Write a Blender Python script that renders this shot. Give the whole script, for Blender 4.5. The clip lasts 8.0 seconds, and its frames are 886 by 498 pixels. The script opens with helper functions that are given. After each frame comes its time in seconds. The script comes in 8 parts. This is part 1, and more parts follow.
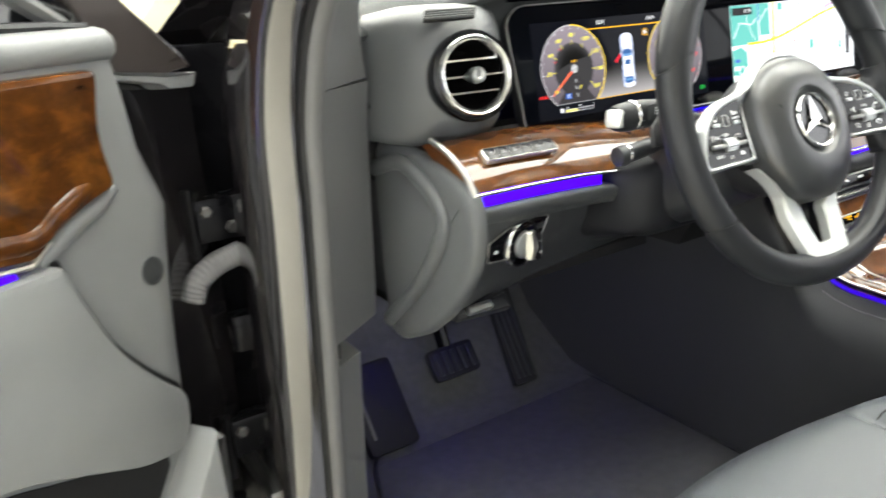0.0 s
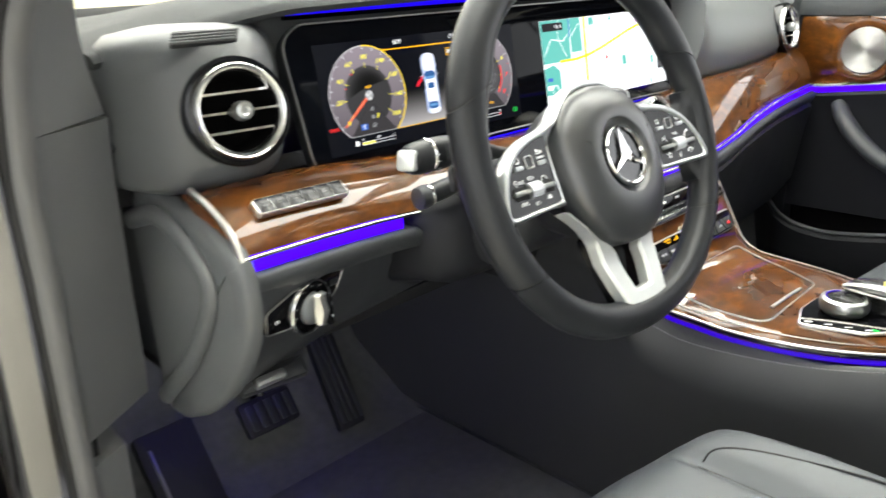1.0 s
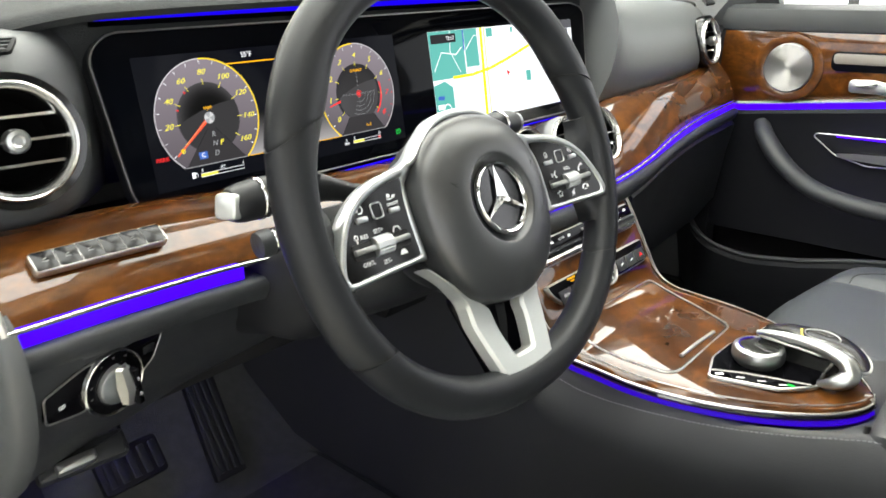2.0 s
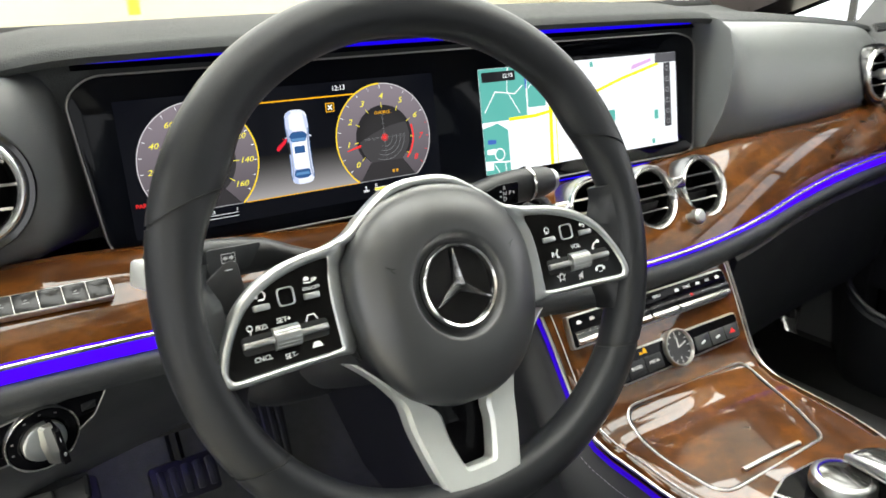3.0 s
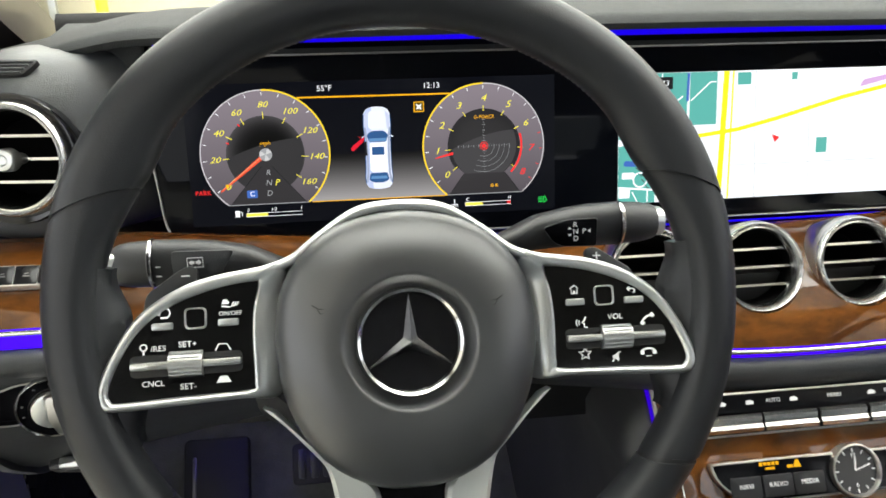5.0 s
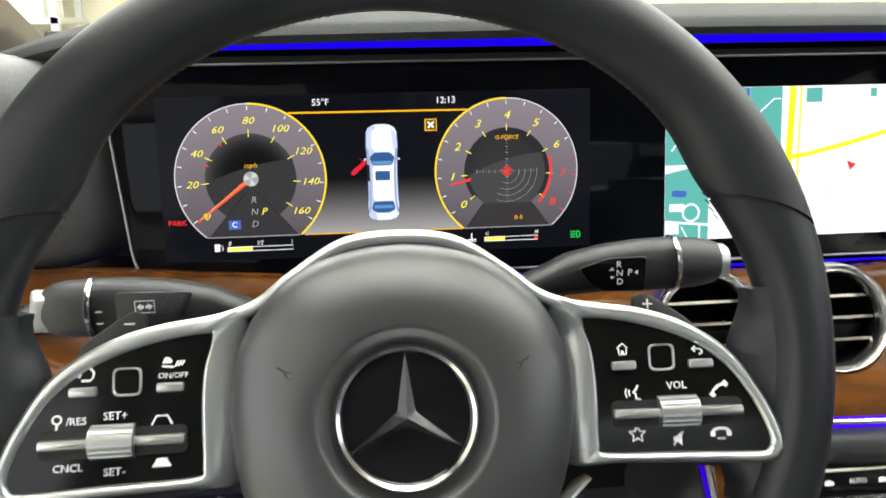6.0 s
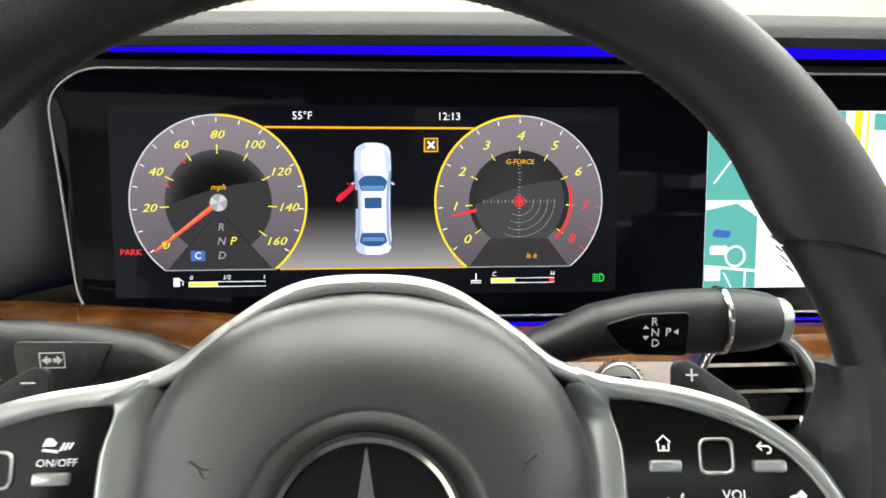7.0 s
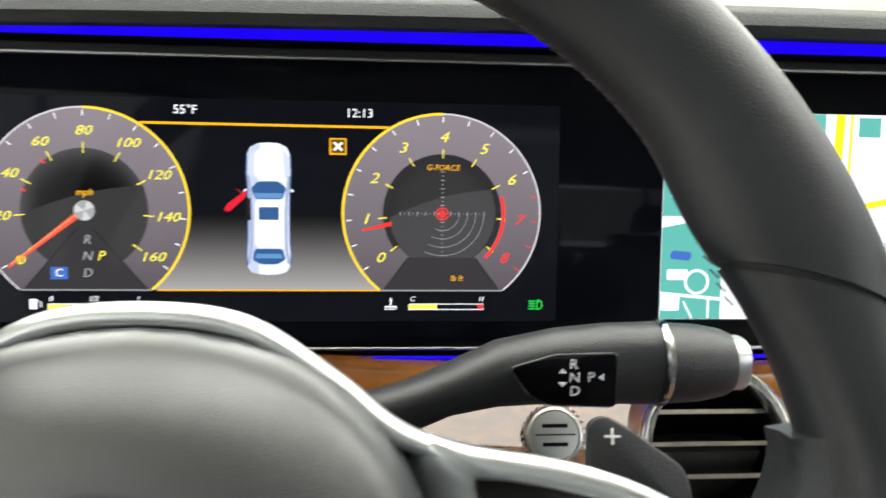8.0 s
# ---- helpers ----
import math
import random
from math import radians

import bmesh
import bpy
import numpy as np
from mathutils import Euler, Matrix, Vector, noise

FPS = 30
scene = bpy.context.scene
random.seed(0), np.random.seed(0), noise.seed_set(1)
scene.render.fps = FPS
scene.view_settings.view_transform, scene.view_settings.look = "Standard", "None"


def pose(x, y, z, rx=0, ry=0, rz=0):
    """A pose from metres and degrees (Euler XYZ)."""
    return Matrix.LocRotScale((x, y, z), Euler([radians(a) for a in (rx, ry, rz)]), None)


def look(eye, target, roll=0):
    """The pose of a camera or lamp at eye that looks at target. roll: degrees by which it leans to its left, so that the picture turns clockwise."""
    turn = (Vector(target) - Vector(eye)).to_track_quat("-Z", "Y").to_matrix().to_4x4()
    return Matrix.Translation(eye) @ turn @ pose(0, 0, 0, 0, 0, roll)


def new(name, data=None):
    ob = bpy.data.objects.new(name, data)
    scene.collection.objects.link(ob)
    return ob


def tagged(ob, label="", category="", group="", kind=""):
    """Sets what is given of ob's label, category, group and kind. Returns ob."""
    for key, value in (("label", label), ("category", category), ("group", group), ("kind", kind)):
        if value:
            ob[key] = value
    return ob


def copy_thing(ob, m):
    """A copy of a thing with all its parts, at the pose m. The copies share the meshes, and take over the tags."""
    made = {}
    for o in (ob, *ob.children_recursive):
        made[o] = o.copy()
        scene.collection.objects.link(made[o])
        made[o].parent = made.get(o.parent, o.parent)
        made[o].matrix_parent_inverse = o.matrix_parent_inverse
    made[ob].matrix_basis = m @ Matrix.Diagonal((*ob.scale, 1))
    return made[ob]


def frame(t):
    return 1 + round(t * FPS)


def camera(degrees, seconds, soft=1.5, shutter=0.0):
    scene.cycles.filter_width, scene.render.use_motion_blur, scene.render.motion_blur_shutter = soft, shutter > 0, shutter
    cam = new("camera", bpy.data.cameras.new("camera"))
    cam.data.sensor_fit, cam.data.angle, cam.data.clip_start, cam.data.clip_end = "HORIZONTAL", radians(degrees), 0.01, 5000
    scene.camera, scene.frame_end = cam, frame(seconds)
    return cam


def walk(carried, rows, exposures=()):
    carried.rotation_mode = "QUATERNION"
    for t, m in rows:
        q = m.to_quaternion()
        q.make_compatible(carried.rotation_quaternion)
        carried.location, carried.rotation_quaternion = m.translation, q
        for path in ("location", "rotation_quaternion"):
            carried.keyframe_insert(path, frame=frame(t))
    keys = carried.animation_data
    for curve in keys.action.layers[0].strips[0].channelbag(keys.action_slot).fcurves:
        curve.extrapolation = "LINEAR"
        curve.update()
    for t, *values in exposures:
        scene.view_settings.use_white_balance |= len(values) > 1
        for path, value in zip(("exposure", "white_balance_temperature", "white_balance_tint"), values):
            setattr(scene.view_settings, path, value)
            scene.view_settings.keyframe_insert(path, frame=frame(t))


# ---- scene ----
cam = camera(60.5, 8.0, 1.6, 0.4)
PATH = [
    (0, (-0.709, -0.429, 1.039), (0.3, 1.177, 0.404), -3.7),
    (0.5, (-0.643, -0.404, 1.047), (0.533, 1.077, 0.398), -3.6),
    (1, (-0.582, -0.367, 1.055), (0.722, 0.995, 0.388), -2.8),
    (1.5, (-0.495, -0.36, 1.055), (0.887, 0.92, 0.383), -2.0),
    (2, (-0.442, -0.336, 1.058), (0.962, 0.919, 0.383), -1.0),
    (2.2, (-0.414, -0.326, 1.063), (0.956, 0.966, 0.39), -0.5),
    (3.3, (-0.199, -0.4, 1.09), (0.64, 1.285, 0.414), -1.5),
    (3.5, (-0.168, -0.409, 1.091), (0.54, 1.33, 0.401), -1.5),
    (4, (-0.083, -0.411, 1.089), (0.384, 1.4, 0.381), -0.8),
    (4.5, (-0.044, -0.392, 1.094), (0.286, 1.458, 0.41), -0.5),
    (4.7, (-0.037, -0.376, 1.088), (0.255, 1.482, 0.409), -0.6),
    (5.8, (-0.014, -0.28, 1.048), (0.193, 1.618, 0.452), -0.8),
    (6, (-0.011, -0.263, 1.046), (0.186, 1.643, 0.475), -0.7),
    (6.5, (-0.004, -0.2255, 1.040), (0.1745, 1.6965, 0.512), -0.2),
    (7, (0.007, -0.187, 1.031), (0.163, 1.743, 0.533), 0.6),
    (7.5, (0.021, -0.1535, 1.0195), (0.167, 1.7835, 0.5475), 1.1),
    (8, (0.057, -0.126, 1.015), (0.2165, 1.816, 0.570), 1.4),
]
walk(cam, [(t, look(eye, target, roll)) for t, eye, target, roll in PATH], exposures=[(0, 0.66), (1.0, 0.48), (2.0, 0.24), (3.3, 0.10), (4.5, 0.06), (6.0, 0.12), (8.0, 0.22)])

# ---------------------------------------------------------------- world and light
world = bpy.data.worlds.new("world")
world.use_nodes = True
world.node_tree.nodes["Background"].inputs[0].default_value = (0.9, 0.95, 1.0, 1)
world.node_tree.nodes["Background"].inputs[1].default_value = 0.15
scene.world = world
CEILING_GLOW = 10.8
ADDED_WINDOW_GLOW = 3.0
SCREEN_GLOW = 1.25


# ---------------------------------------------------------------- materials
def material(name, color, rough=0.5, metal=0.0, coat=0.0, grain=0.0, grain_size=900.0, vary=0.12, vary_size=14.0,
             glow=None, strength=0.0, spec=0.5, rough_vary=0.08):
    m = bpy.data.materials.new(name)
    m.use_nodes = True
    nt = m.node_tree
    b = nt.nodes["Principled BSDF"]
    b.inputs["Base Color"].default_value = (*color, 1)
    b.inputs["Roughness"].default_value = rough
    b.inputs["Metallic"].default_value = metal
    b.inputs["Coat Weight"].default_value = coat
    b.inputs["Coat Roughness"].default_value = 0.04
    b.inputs["Specular IOR Level"].default_value = spec
    geo = nt.nodes.new("ShaderNodeTexCoord")
    if vary > 0:
        n = nt.nodes.new("ShaderNodeTexNoise")
        n.inputs["Scale"].default_value = vary_size
        n.inputs["Detail"].default_value = 6
        nt.links.new(geo.outputs["Object"], n.inputs["Vector"])
        mix = nt.nodes.new("ShaderNodeMix")
        mix.data_type = "RGBA"
        mix.inputs[6].default_value = (*[c * (1 - vary) for c in color], 1)
        mix.inputs[7].default_value = (*[min(1, c * (1 + vary)) for c in color], 1)
        nt.links.new(n.outputs["Fac"], mix.inputs[0])
        nt.links.new(mix.outputs[2], b.inputs["Base Color"])
        mr = nt.nodes.new("ShaderNodeMapRange")
        mr.inputs[3].default_value = max(0.02, rough - rough_vary)
        mr.inputs[4].default_value = min(1, rough + rough_vary)
        nt.links.new(n.outputs["Fac"], mr.inputs[0])
        nt.links.new(mr.outputs[0], b.inputs["Roughness"])
    if grain > 0:
        v = nt.nodes.new("ShaderNodeTexVoronoi")
        v.inputs["Scale"].default_value = grain_size
        nt.links.new(geo.outputs["Object"], v.inputs["Vector"])
        n2 = nt.nodes.new("ShaderNodeTexNoise")
        n2.inputs["Scale"].default_value = grain_size * 0.12
        n2.inputs["Detail"].default_value = 4
        nt.links.new(geo.outputs["Object"], n2.inputs["Vector"])
        add = nt.nodes.new("ShaderNodeMath")
        add.operation = "ADD"
        nt.links.new(v.outputs["Distance"], add.inputs[0])
        nt.links.new(n2.outputs["Fac"], add.inputs[1])
        bump = nt.nodes.new("ShaderNodeBump")
        bump.inputs["Strength"].default_value = grain
        bump.inputs["Distance"].default_value = 0.0004
        nt.links.new(add.outputs[0], bump.inputs["Height"])
        nt.links.new(bump.outputs["Normal"], b.inputs["Normal"])
    if glow:
        b.inputs["Emission Color"].default_value = (*glow, 1)
        b.inputs["Emission Strength"].default_value = strength
    return m


def wood_material(name, dark, mid, light):
    m = bpy.data.materials.new(name)
    m.use_nodes = True
    nt = m.node_tree
    b = nt.nodes["Principled BSDF"]
    b.inputs["Roughness"].default_value = 0.5
    b.inputs["Specular IOR Level"].default_value = 0.05
    b.inputs["Coat Weight"].default_value = 1.0
    b.inputs["Coat IOR"].default_value = 1.52
    b.inputs["Coat Roughness"].default_value = 0.012
    co = nt.nodes.new("ShaderNodeTexCoord")
    mp = nt.nodes.new("ShaderNodeMapping")
    mp.inputs["Scale"].default_value = (1.0, 1.5, 2.2)
    mp.inputs["Rotation"].default_value = (0.1, 0.2, 0.35)
    nt.links.new(co.outputs["Object"], mp.inputs["Vector"])
    warp = nt.nodes.new("ShaderNodeTexNoise")
    warp.inputs["Scale"].default_value = 15.0
    warp.inputs["Detail"].default_value = 8
    warp.inputs["Distortion"].default_value = 0.7
    nt.links.new(mp.outputs[0], warp.inputs["Vector"])
    fine = nt.nodes.new("ShaderNodeTexNoise")
    fine.inputs["Scale"].default_value = 60.0
    fine.inputs["Detail"].default_value = 5
    fine.inputs["Distortion"].default_value = 0.6
    nt.links.new(mp.outputs[0], fine.inputs["Vector"])
    mixf = nt.nodes.new("ShaderNodeMath")
    mixf.operation = "MULTIPLY_ADD"
    mixf.inputs[1].default_value = 0.35
    nt.links.new(fine.outputs["Fac"], mixf.inputs[0])
    nt.links.new(warp.outputs["Fac"], mixf.inputs[2])
    ramp = nt.nodes.new("ShaderNodeValToRGB")
    r = ramp.color_ramp
    r.elements[0].position, r.elements[0].color = 0.34, (*dark, 1)
    r.elements[1].position, r.elements[1].color = 0.98, (*light, 1)
    e = r.elements.new(0.66)
    e.color = (*mid, 1)
    nt.links.new(mixf.outputs[0], ramp.inputs[0])
    nt.links.new(ramp.outputs[0], b.inputs["Base Color"])
    return m


def glow_material(name, color, strength):
    m = bpy.data.materials.new(name)
    m.use_nodes = True
    b = m.node_tree.nodes["Principled BSDF"]
    b.inputs["Base Color"].default_value = (0.005, 0.005, 0.005, 1)
    b.inputs["Roughness"].default_value = 0.06
    b.inputs["Specular IOR Level"].default_value = 0.04
    b.inputs["Emission Color"].default_value = (*color, 1)
    b.inputs["Emission Strength"].default_value = strength
    return m


def face_material(name, light, dark):
    """A lit gauge face: lighter towards the outer upper edge of each dial, as the display draws it."""
    m = glow_material(name, light, SCREEN_GLOW)
    nt = m.node_tree
    co = nt.nodes.new("ShaderNodeTexCoord")
    grad = nt.nodes.new("ShaderNodeSeparateXYZ")
    nt.links.new(co.outputs["Object"], grad.inputs[0])
    mr = nt.nodes.new("ShaderNodeMapRange")
    mr.inputs[1].default_value, mr.inputs[2].default_value = -0.045, 0.045
    nt.links.new(grad.outputs["Y"], mr.inputs[0])
    mix = nt.nodes.new("ShaderNodeMix")
    mix.data_type = "RGBA"
    mix.inputs[6].default_value, mix.inputs[7].default_value = (*dark, 1), (*light, 1)
    nt.links.new(mr.outputs[0], mix.inputs[0])
    nt.links.new(mix.outputs[2], nt.nodes["Principled BSDF"].inputs["Emission Color"])
    return m


def glass_material(name, tint=(1, 1, 1)):
    m = bpy.data.materials.new(name)
    m.use_nodes = True
    nt = m.node_tree
    nt.nodes.remove(nt.nodes["Principled BSDF"])
    mix = nt.nodes.new("ShaderNodeMixShader")
    mix.inputs[0].default_value = 0.05
    tr = nt.nodes.new("ShaderNodeBsdfTransparent")
    tr.inputs[0].default_value = (*tint, 1)
    gl = nt.nodes.new("ShaderNodeBsdfGlossy")
    gl.inputs["Roughness"].default_value = 0.01
    nt.links.new(tr.outputs[0], mix.inputs[1])
    nt.links.new(gl.outputs[0], mix.inputs[2])
    nt.links.new(mix.outputs[0], nt.nodes["Material Output"].inputs[0])
    return m


LEATHER = material("black_leather", (0.0140, 0.0149, 0.0170), 0.40, spec=0.30, grain=0.16, grain_size=1500, vary=0.2)
VINYL = material("airbag_vinyl", (0.023, 0.0242, 0.0260), 0.37, spec=0.9, grain=0.09, grain_size=2200, vary=0.12)
# Lighter vinyl, raised further so the colour carries its sheen.
PAD_SHEEN = material("dash_pad_with_sheen", (0.15, 0.158, 0.16), 0.40, grain=0.4, grain_size=1100, vary=0.1)
PAD = material("grey_dash_pad", (0.074, 0.078, 0.081), 0.46, grain=0.4, grain_size=1100, vary=0.12)
DASH = material("dark_dash_vinyl", (0.034, 0.0365, 0.0395), 0.48, grain=0.5, grain_size=1100, vary=0.15)
DASH_TOP = material("dash_top_vinyl", (0.035, 0.0375, 0.0385), 0.70, grain=0.8, grain_size=900, vary=0.12, spec=0.18)
SOFT_BLACK = material("soft_black_plastic", (0.016, 0.017, 0.019), 0.45, grain=0.25, grain_size=1400)
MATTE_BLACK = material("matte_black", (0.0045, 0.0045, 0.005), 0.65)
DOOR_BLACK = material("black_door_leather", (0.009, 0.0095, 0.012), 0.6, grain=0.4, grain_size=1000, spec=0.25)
PIANO = material("piano_black", (0.004, 0.004, 0.005), 0.05, vary=0.0, spec=0.09)
GLOSS_BLACK = material("gloss_black_bezel", (0.005, 0.005, 0.006), 0.08, vary=0.0, spec=0.5)
PANEL_GLOSS = material("wheel_panel_gloss", (0.004, 0.004, 0.004), 0.09, vary=0.0, spec=0.20)
SWITCH_GLOSS = material("gloss_grey_key", (0.010, 0.010, 0.011), 0.16, vary=0.0, spec=0.28)
GLASS_BLACK = material("black_display_glass", (0.0022, 0.0027, 0.0044), 0.05, vary=0.0, spec=0.08)
CHROME = material("chrome", (0.62, 0.62, 0.62), 0.15, metal=1.0, vary=0.04, rough_vary=0.03)
SATIN = material("satin_silver", (0.52, 0.53, 0.52), 0.34, metal=1.0, vary=0.06, grain=0.05, grain_size=3000)
TRIM_LINE = material("bright_trim", (0.62, 0.61, 0.58), 0.32, metal=1.0, vary=0.04, rough_vary=0.05)
SATIN_LINE = material("satin_line", (0.66, 0.66, 0.65), 0.24, metal=1.0, vary=0.0)
SAIL = material("brown_grey_plastic", (0.050, 0.042, 0.040), 0.30, vary=0.15)
SATIN_PAINT = material("silver_paint", (0.54, 0.56, 0.56), 0.32, metal=0.92, vary=0.05)
BRUSHED = material("brushed_metal", (0.30, 0.295, 0.285), 0.34, metal=1.0, vary=0.02, vary_size=60, grain=0.25, grain_size=2500, rough_vary=0.02)
TRIM_GREY = material("grey_pillar_trim", (0.115, 0.118, 0.12), 0.6, grain=0.5, grain_size=1000)
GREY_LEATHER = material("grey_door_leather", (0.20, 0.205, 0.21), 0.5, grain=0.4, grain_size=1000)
SEAT_LEATHER = material("seat_leather", (0.085, 0.092, 0.10), 0.42, grain=0.4, grain_size=1200, vary=0.1)
RUBBER = material("rubber_seal", (0.105, 0.105, 0.105), 0.55, vary=0.15)
CARPET = material("carpet", (0.078, 0.080, 0.082), 0.95, grain=1.0, grain_size=500, vary=0.35, vary_size=60)
PAINT = material("black_car_paint", (0.010, 0.009, 0.010), 0.10, coat=1.0, vary=0.0, spec=0.8)
PAINT.node_tree.nodes["Principled BSDF"].inputs["Coat IOR"].default_value = 1.75
JAMB = material("jamb_black", (0.004, 0.004, 0.005), 0.28, vary=0.2, spec=0.12)
VOID = material("vent_void", (0.002, 0.002, 0.002), 0.9, vary=0.0, spec=0.05)
SPOKE_SILVER = material("satin_spoke_silver", (0.60, 0.62, 0.60), 0.40, metal=0.55, vary=0.04)
ICON_SOFT = material("faint_print", (0.22, 0.22, 0.22), 0.5, vary=0.0)
PILL = material("satin_taupe_key", (0.21, 0.19, 0.17), 0.40, vary=0.05)
STEEL = material("hinge_steel", (0.16, 0.16, 0.16), 0.35, metal=1.0)
WOOD = wood_material("burl_walnut_gloss", (0.022, 0.0068, 0.0018), (0.072, 0.0232, 0.0038), (0.180, 0.0605, 0.0076))
LED = glow_material("ambient_led", (0.050, 0.0, 1.0), 1.5)
LED_SIDE = glow_material("ambient_led_console", (0.055, 0.0, 1.0), 0.5)
LED_REFLECTION = glow_material("led_reflection", (0.05, 0.0, 0.75), 0.5)
LED_BLUE = glow_material("hood_led", (0.012, 0.0, 1.0), 0.8)
GLASS = glass_material("clear_glass")
HEADLINER = material("pale_headliner", (0.50, 0.46, 0.40), 0.9, grain=0.5, grain_size=700)
# Tint added to the unseen rear glass to hold back light.
REAR_TINT = glass_material("tinted_glass", (0.6, 0.62, 0.61))
LED_RECESS = glow_material("recess_led", (0.06, 0.0, 1.0), 2.2)
SIDE_LEATHER = material("dark_tunnel_leather", (0.036, 0.037, 0.039), 0.46, grain=0.35, grain_size=1300, vary=0.15)
REST_GLASS = material("smoked_glass_cover", (0.020, 0.020, 0.019), 0.10, vary=0.0, spec=1.0)
THREAD = material("grey_thread", (0.25, 0.25, 0.26), 0.8, vary=0.0)

S_WHITE = glow_material("screen_white", (0.95, 0.97, 1.0), SCREEN_GLOW)
S_FACE = face_material("screen_gauge_face", (0.21, 0.180, 0.205), (0.075, 0.066, 0.075))
S_DARK = glow_material("screen_gauge_dark", (0.012, 0.012, 0.014), SCREEN_GLOW)
S_WEDGE = glow_material("screen_wedge", (0.03, 0.028, 0.03), SCREEN_GLOW)
S_YELLOW = glow_material("screen_yellow", (0.90, 0.80, 0.07), SCREEN_GLOW)
S_AMBER = glow_material("screen_amber", (0.85, 0.42, 0.01), SCREEN_GLOW)
S_RED = glow_material("screen_red", (0.85, 0.03, 0.03), SCREEN_GLOW)
S_GREEN = glow_material("screen_green", (0.02, 0.65, 0.08), SCREEN_GLOW)
S_MAP = glow_material("map_white", (0.90, 0.93, 0.95), SCREEN_GLOW)
S_PARK = glow_material("map_teal", (0.10, 0.40, 0.35), SCREEN_GLOW)
S_ROAD = glow_material("map_road_yellow", (0.95, 0.92, 0.02), SCREEN_GLOW)
S_MAPGREY = glow_material("map_grey", (0.30, 0.31, 0.32), SCREEN_GLOW)
S_BLUE = glow_material("screen_blue", (0.05, 0.13, 0.45), SCREEN_GLOW)
S_PINK = glow_material("map_pink", (0.62, 0.38, 0.66), SCREEN_GLOW)
S_CAR = glow_material("screen_car_body", (0.70, 0.74, 0.86), SCREEN_GLOW)
S_CARSIDE = glow_material("screen_car_side", (0.30, 0.35, 0.48), SCREEN_GLOW)
S_CARGLASS = glow_material("screen_car_glass", (0.025, 0.085, 0.23), SCREEN_GLOW)
# Faint glow put into prints and clock hands, which are no lamps.
ICON = material("white_icon_glow", (0.75, 0.76, 0.76), 0.5, vary=0.0, glow=(0.8, 0.82, 0.85), strength=0.12)
ICON_DIM = material("engraved_mark", (0.015, 0.015, 0.016), 0.5, vary=0.0)


# ---------------------------------------------------------------- mesh helpers
WORLD = {}
EYE4 = Matrix.Identity(4)


def thing(name, m=EYE4, label="", category="", group="", kind=""):
    ob = new(name)
    ob.empty_display_size = 0.05
    ob.matrix_basis = m
    WORLD[ob] = m.copy()
    return tagged(ob, label, category, group, kind)


def part(name, bm, mat, parent=None, label="", world=False, angle=38.0, category="", group="", kind=""):
    """One bmesh as one mesh object, under a thing or a part."""
    me = bpy.data.meshes.new(name)
    bmesh.ops.recalc_face_normals(bm, faces=bm.faces)
    for f in bm.faces:
        f.smooth = True
    bm.to_mesh(me)
    bm.free()
    me.set_sharp_from_angle(angle=radians(angle))
    me.materials.append(mat)
    ob = new(name, me)
    if parent is not None:
        ob.parent = parent
        base = WORLD[parent]
        WORLD[ob] = EYE4.copy() if world else base.copy()
        ob.matrix_parent_inverse = base.inverted() if world else EYE4
    else:
        WORLD[ob] = EYE4.copy()
    return tagged(ob, label, category, group, kind)


def loft(sections, bm=None, caps=True, closed=True, m=EYE4):
    bm = bm or bmesh.new()
    rows = [[bm.verts.new(m @ Vector(p)) for p in s] for s in sections]
    n = len(rows[0])
    for a, b in zip(rows, rows[1:]):
        for i in range(n if closed else n - 1):
            j = (i + 1) % n
            bm.faces.new((a[i], a[j], b[j], b[i]))
    if caps and closed:
        bm.faces.new(list(reversed(rows[0])))
        bm.faces.new(rows[-1])
    return bm


def round_poly(pts, r, seg=5):
    """A polygon with each corner rounded; r: one radius or one for each corner."""
    out, n = [], len(pts)
    for i, p in enumerate(pts):
        rr = r[i] if isinstance(r, (list, tuple)) else r
        p = Vector(p[:2])
        a, b = Vector(pts[i - 1][:2]) - p, Vector(pts[(i + 1) % n][:2]) - p
        la, lb = a.length, b.length
        a.normalize(), b.normalize()
        d = min(rr, la * 0.48, lb * 0.48)
        if d < 1e-6:
            out.append(tuple(p))
            continue
        s, e = p + a * d, p + b * d
        for k in range(seg + 1):
            t = k / seg
            q = s * (1 - t) ** 2 + p * 2 * t * (1 - t) + e * t * t
            out.append((q.x, q.y))
    return out


def rect(x0, y0, x1, y1, r=0.0, seg=4):
    p = [(x0, y0), (x1, y0), (x1, y1), (x0, y1)]
    return round_poly(p, r, seg) if r > 0 else p


def circle(cx, cy, r, n=32, a0=0.0, a1=360.0):
    full = abs(a1 - a0) >= 359.9
    c = n if full else n + 1
    return [(cx + r * math.cos(radians(a0 + (a1 - a0) * k / n)), cy + r * math.sin(radians(a0 + (a1 - a0) * k / n))) for k in range(c)]


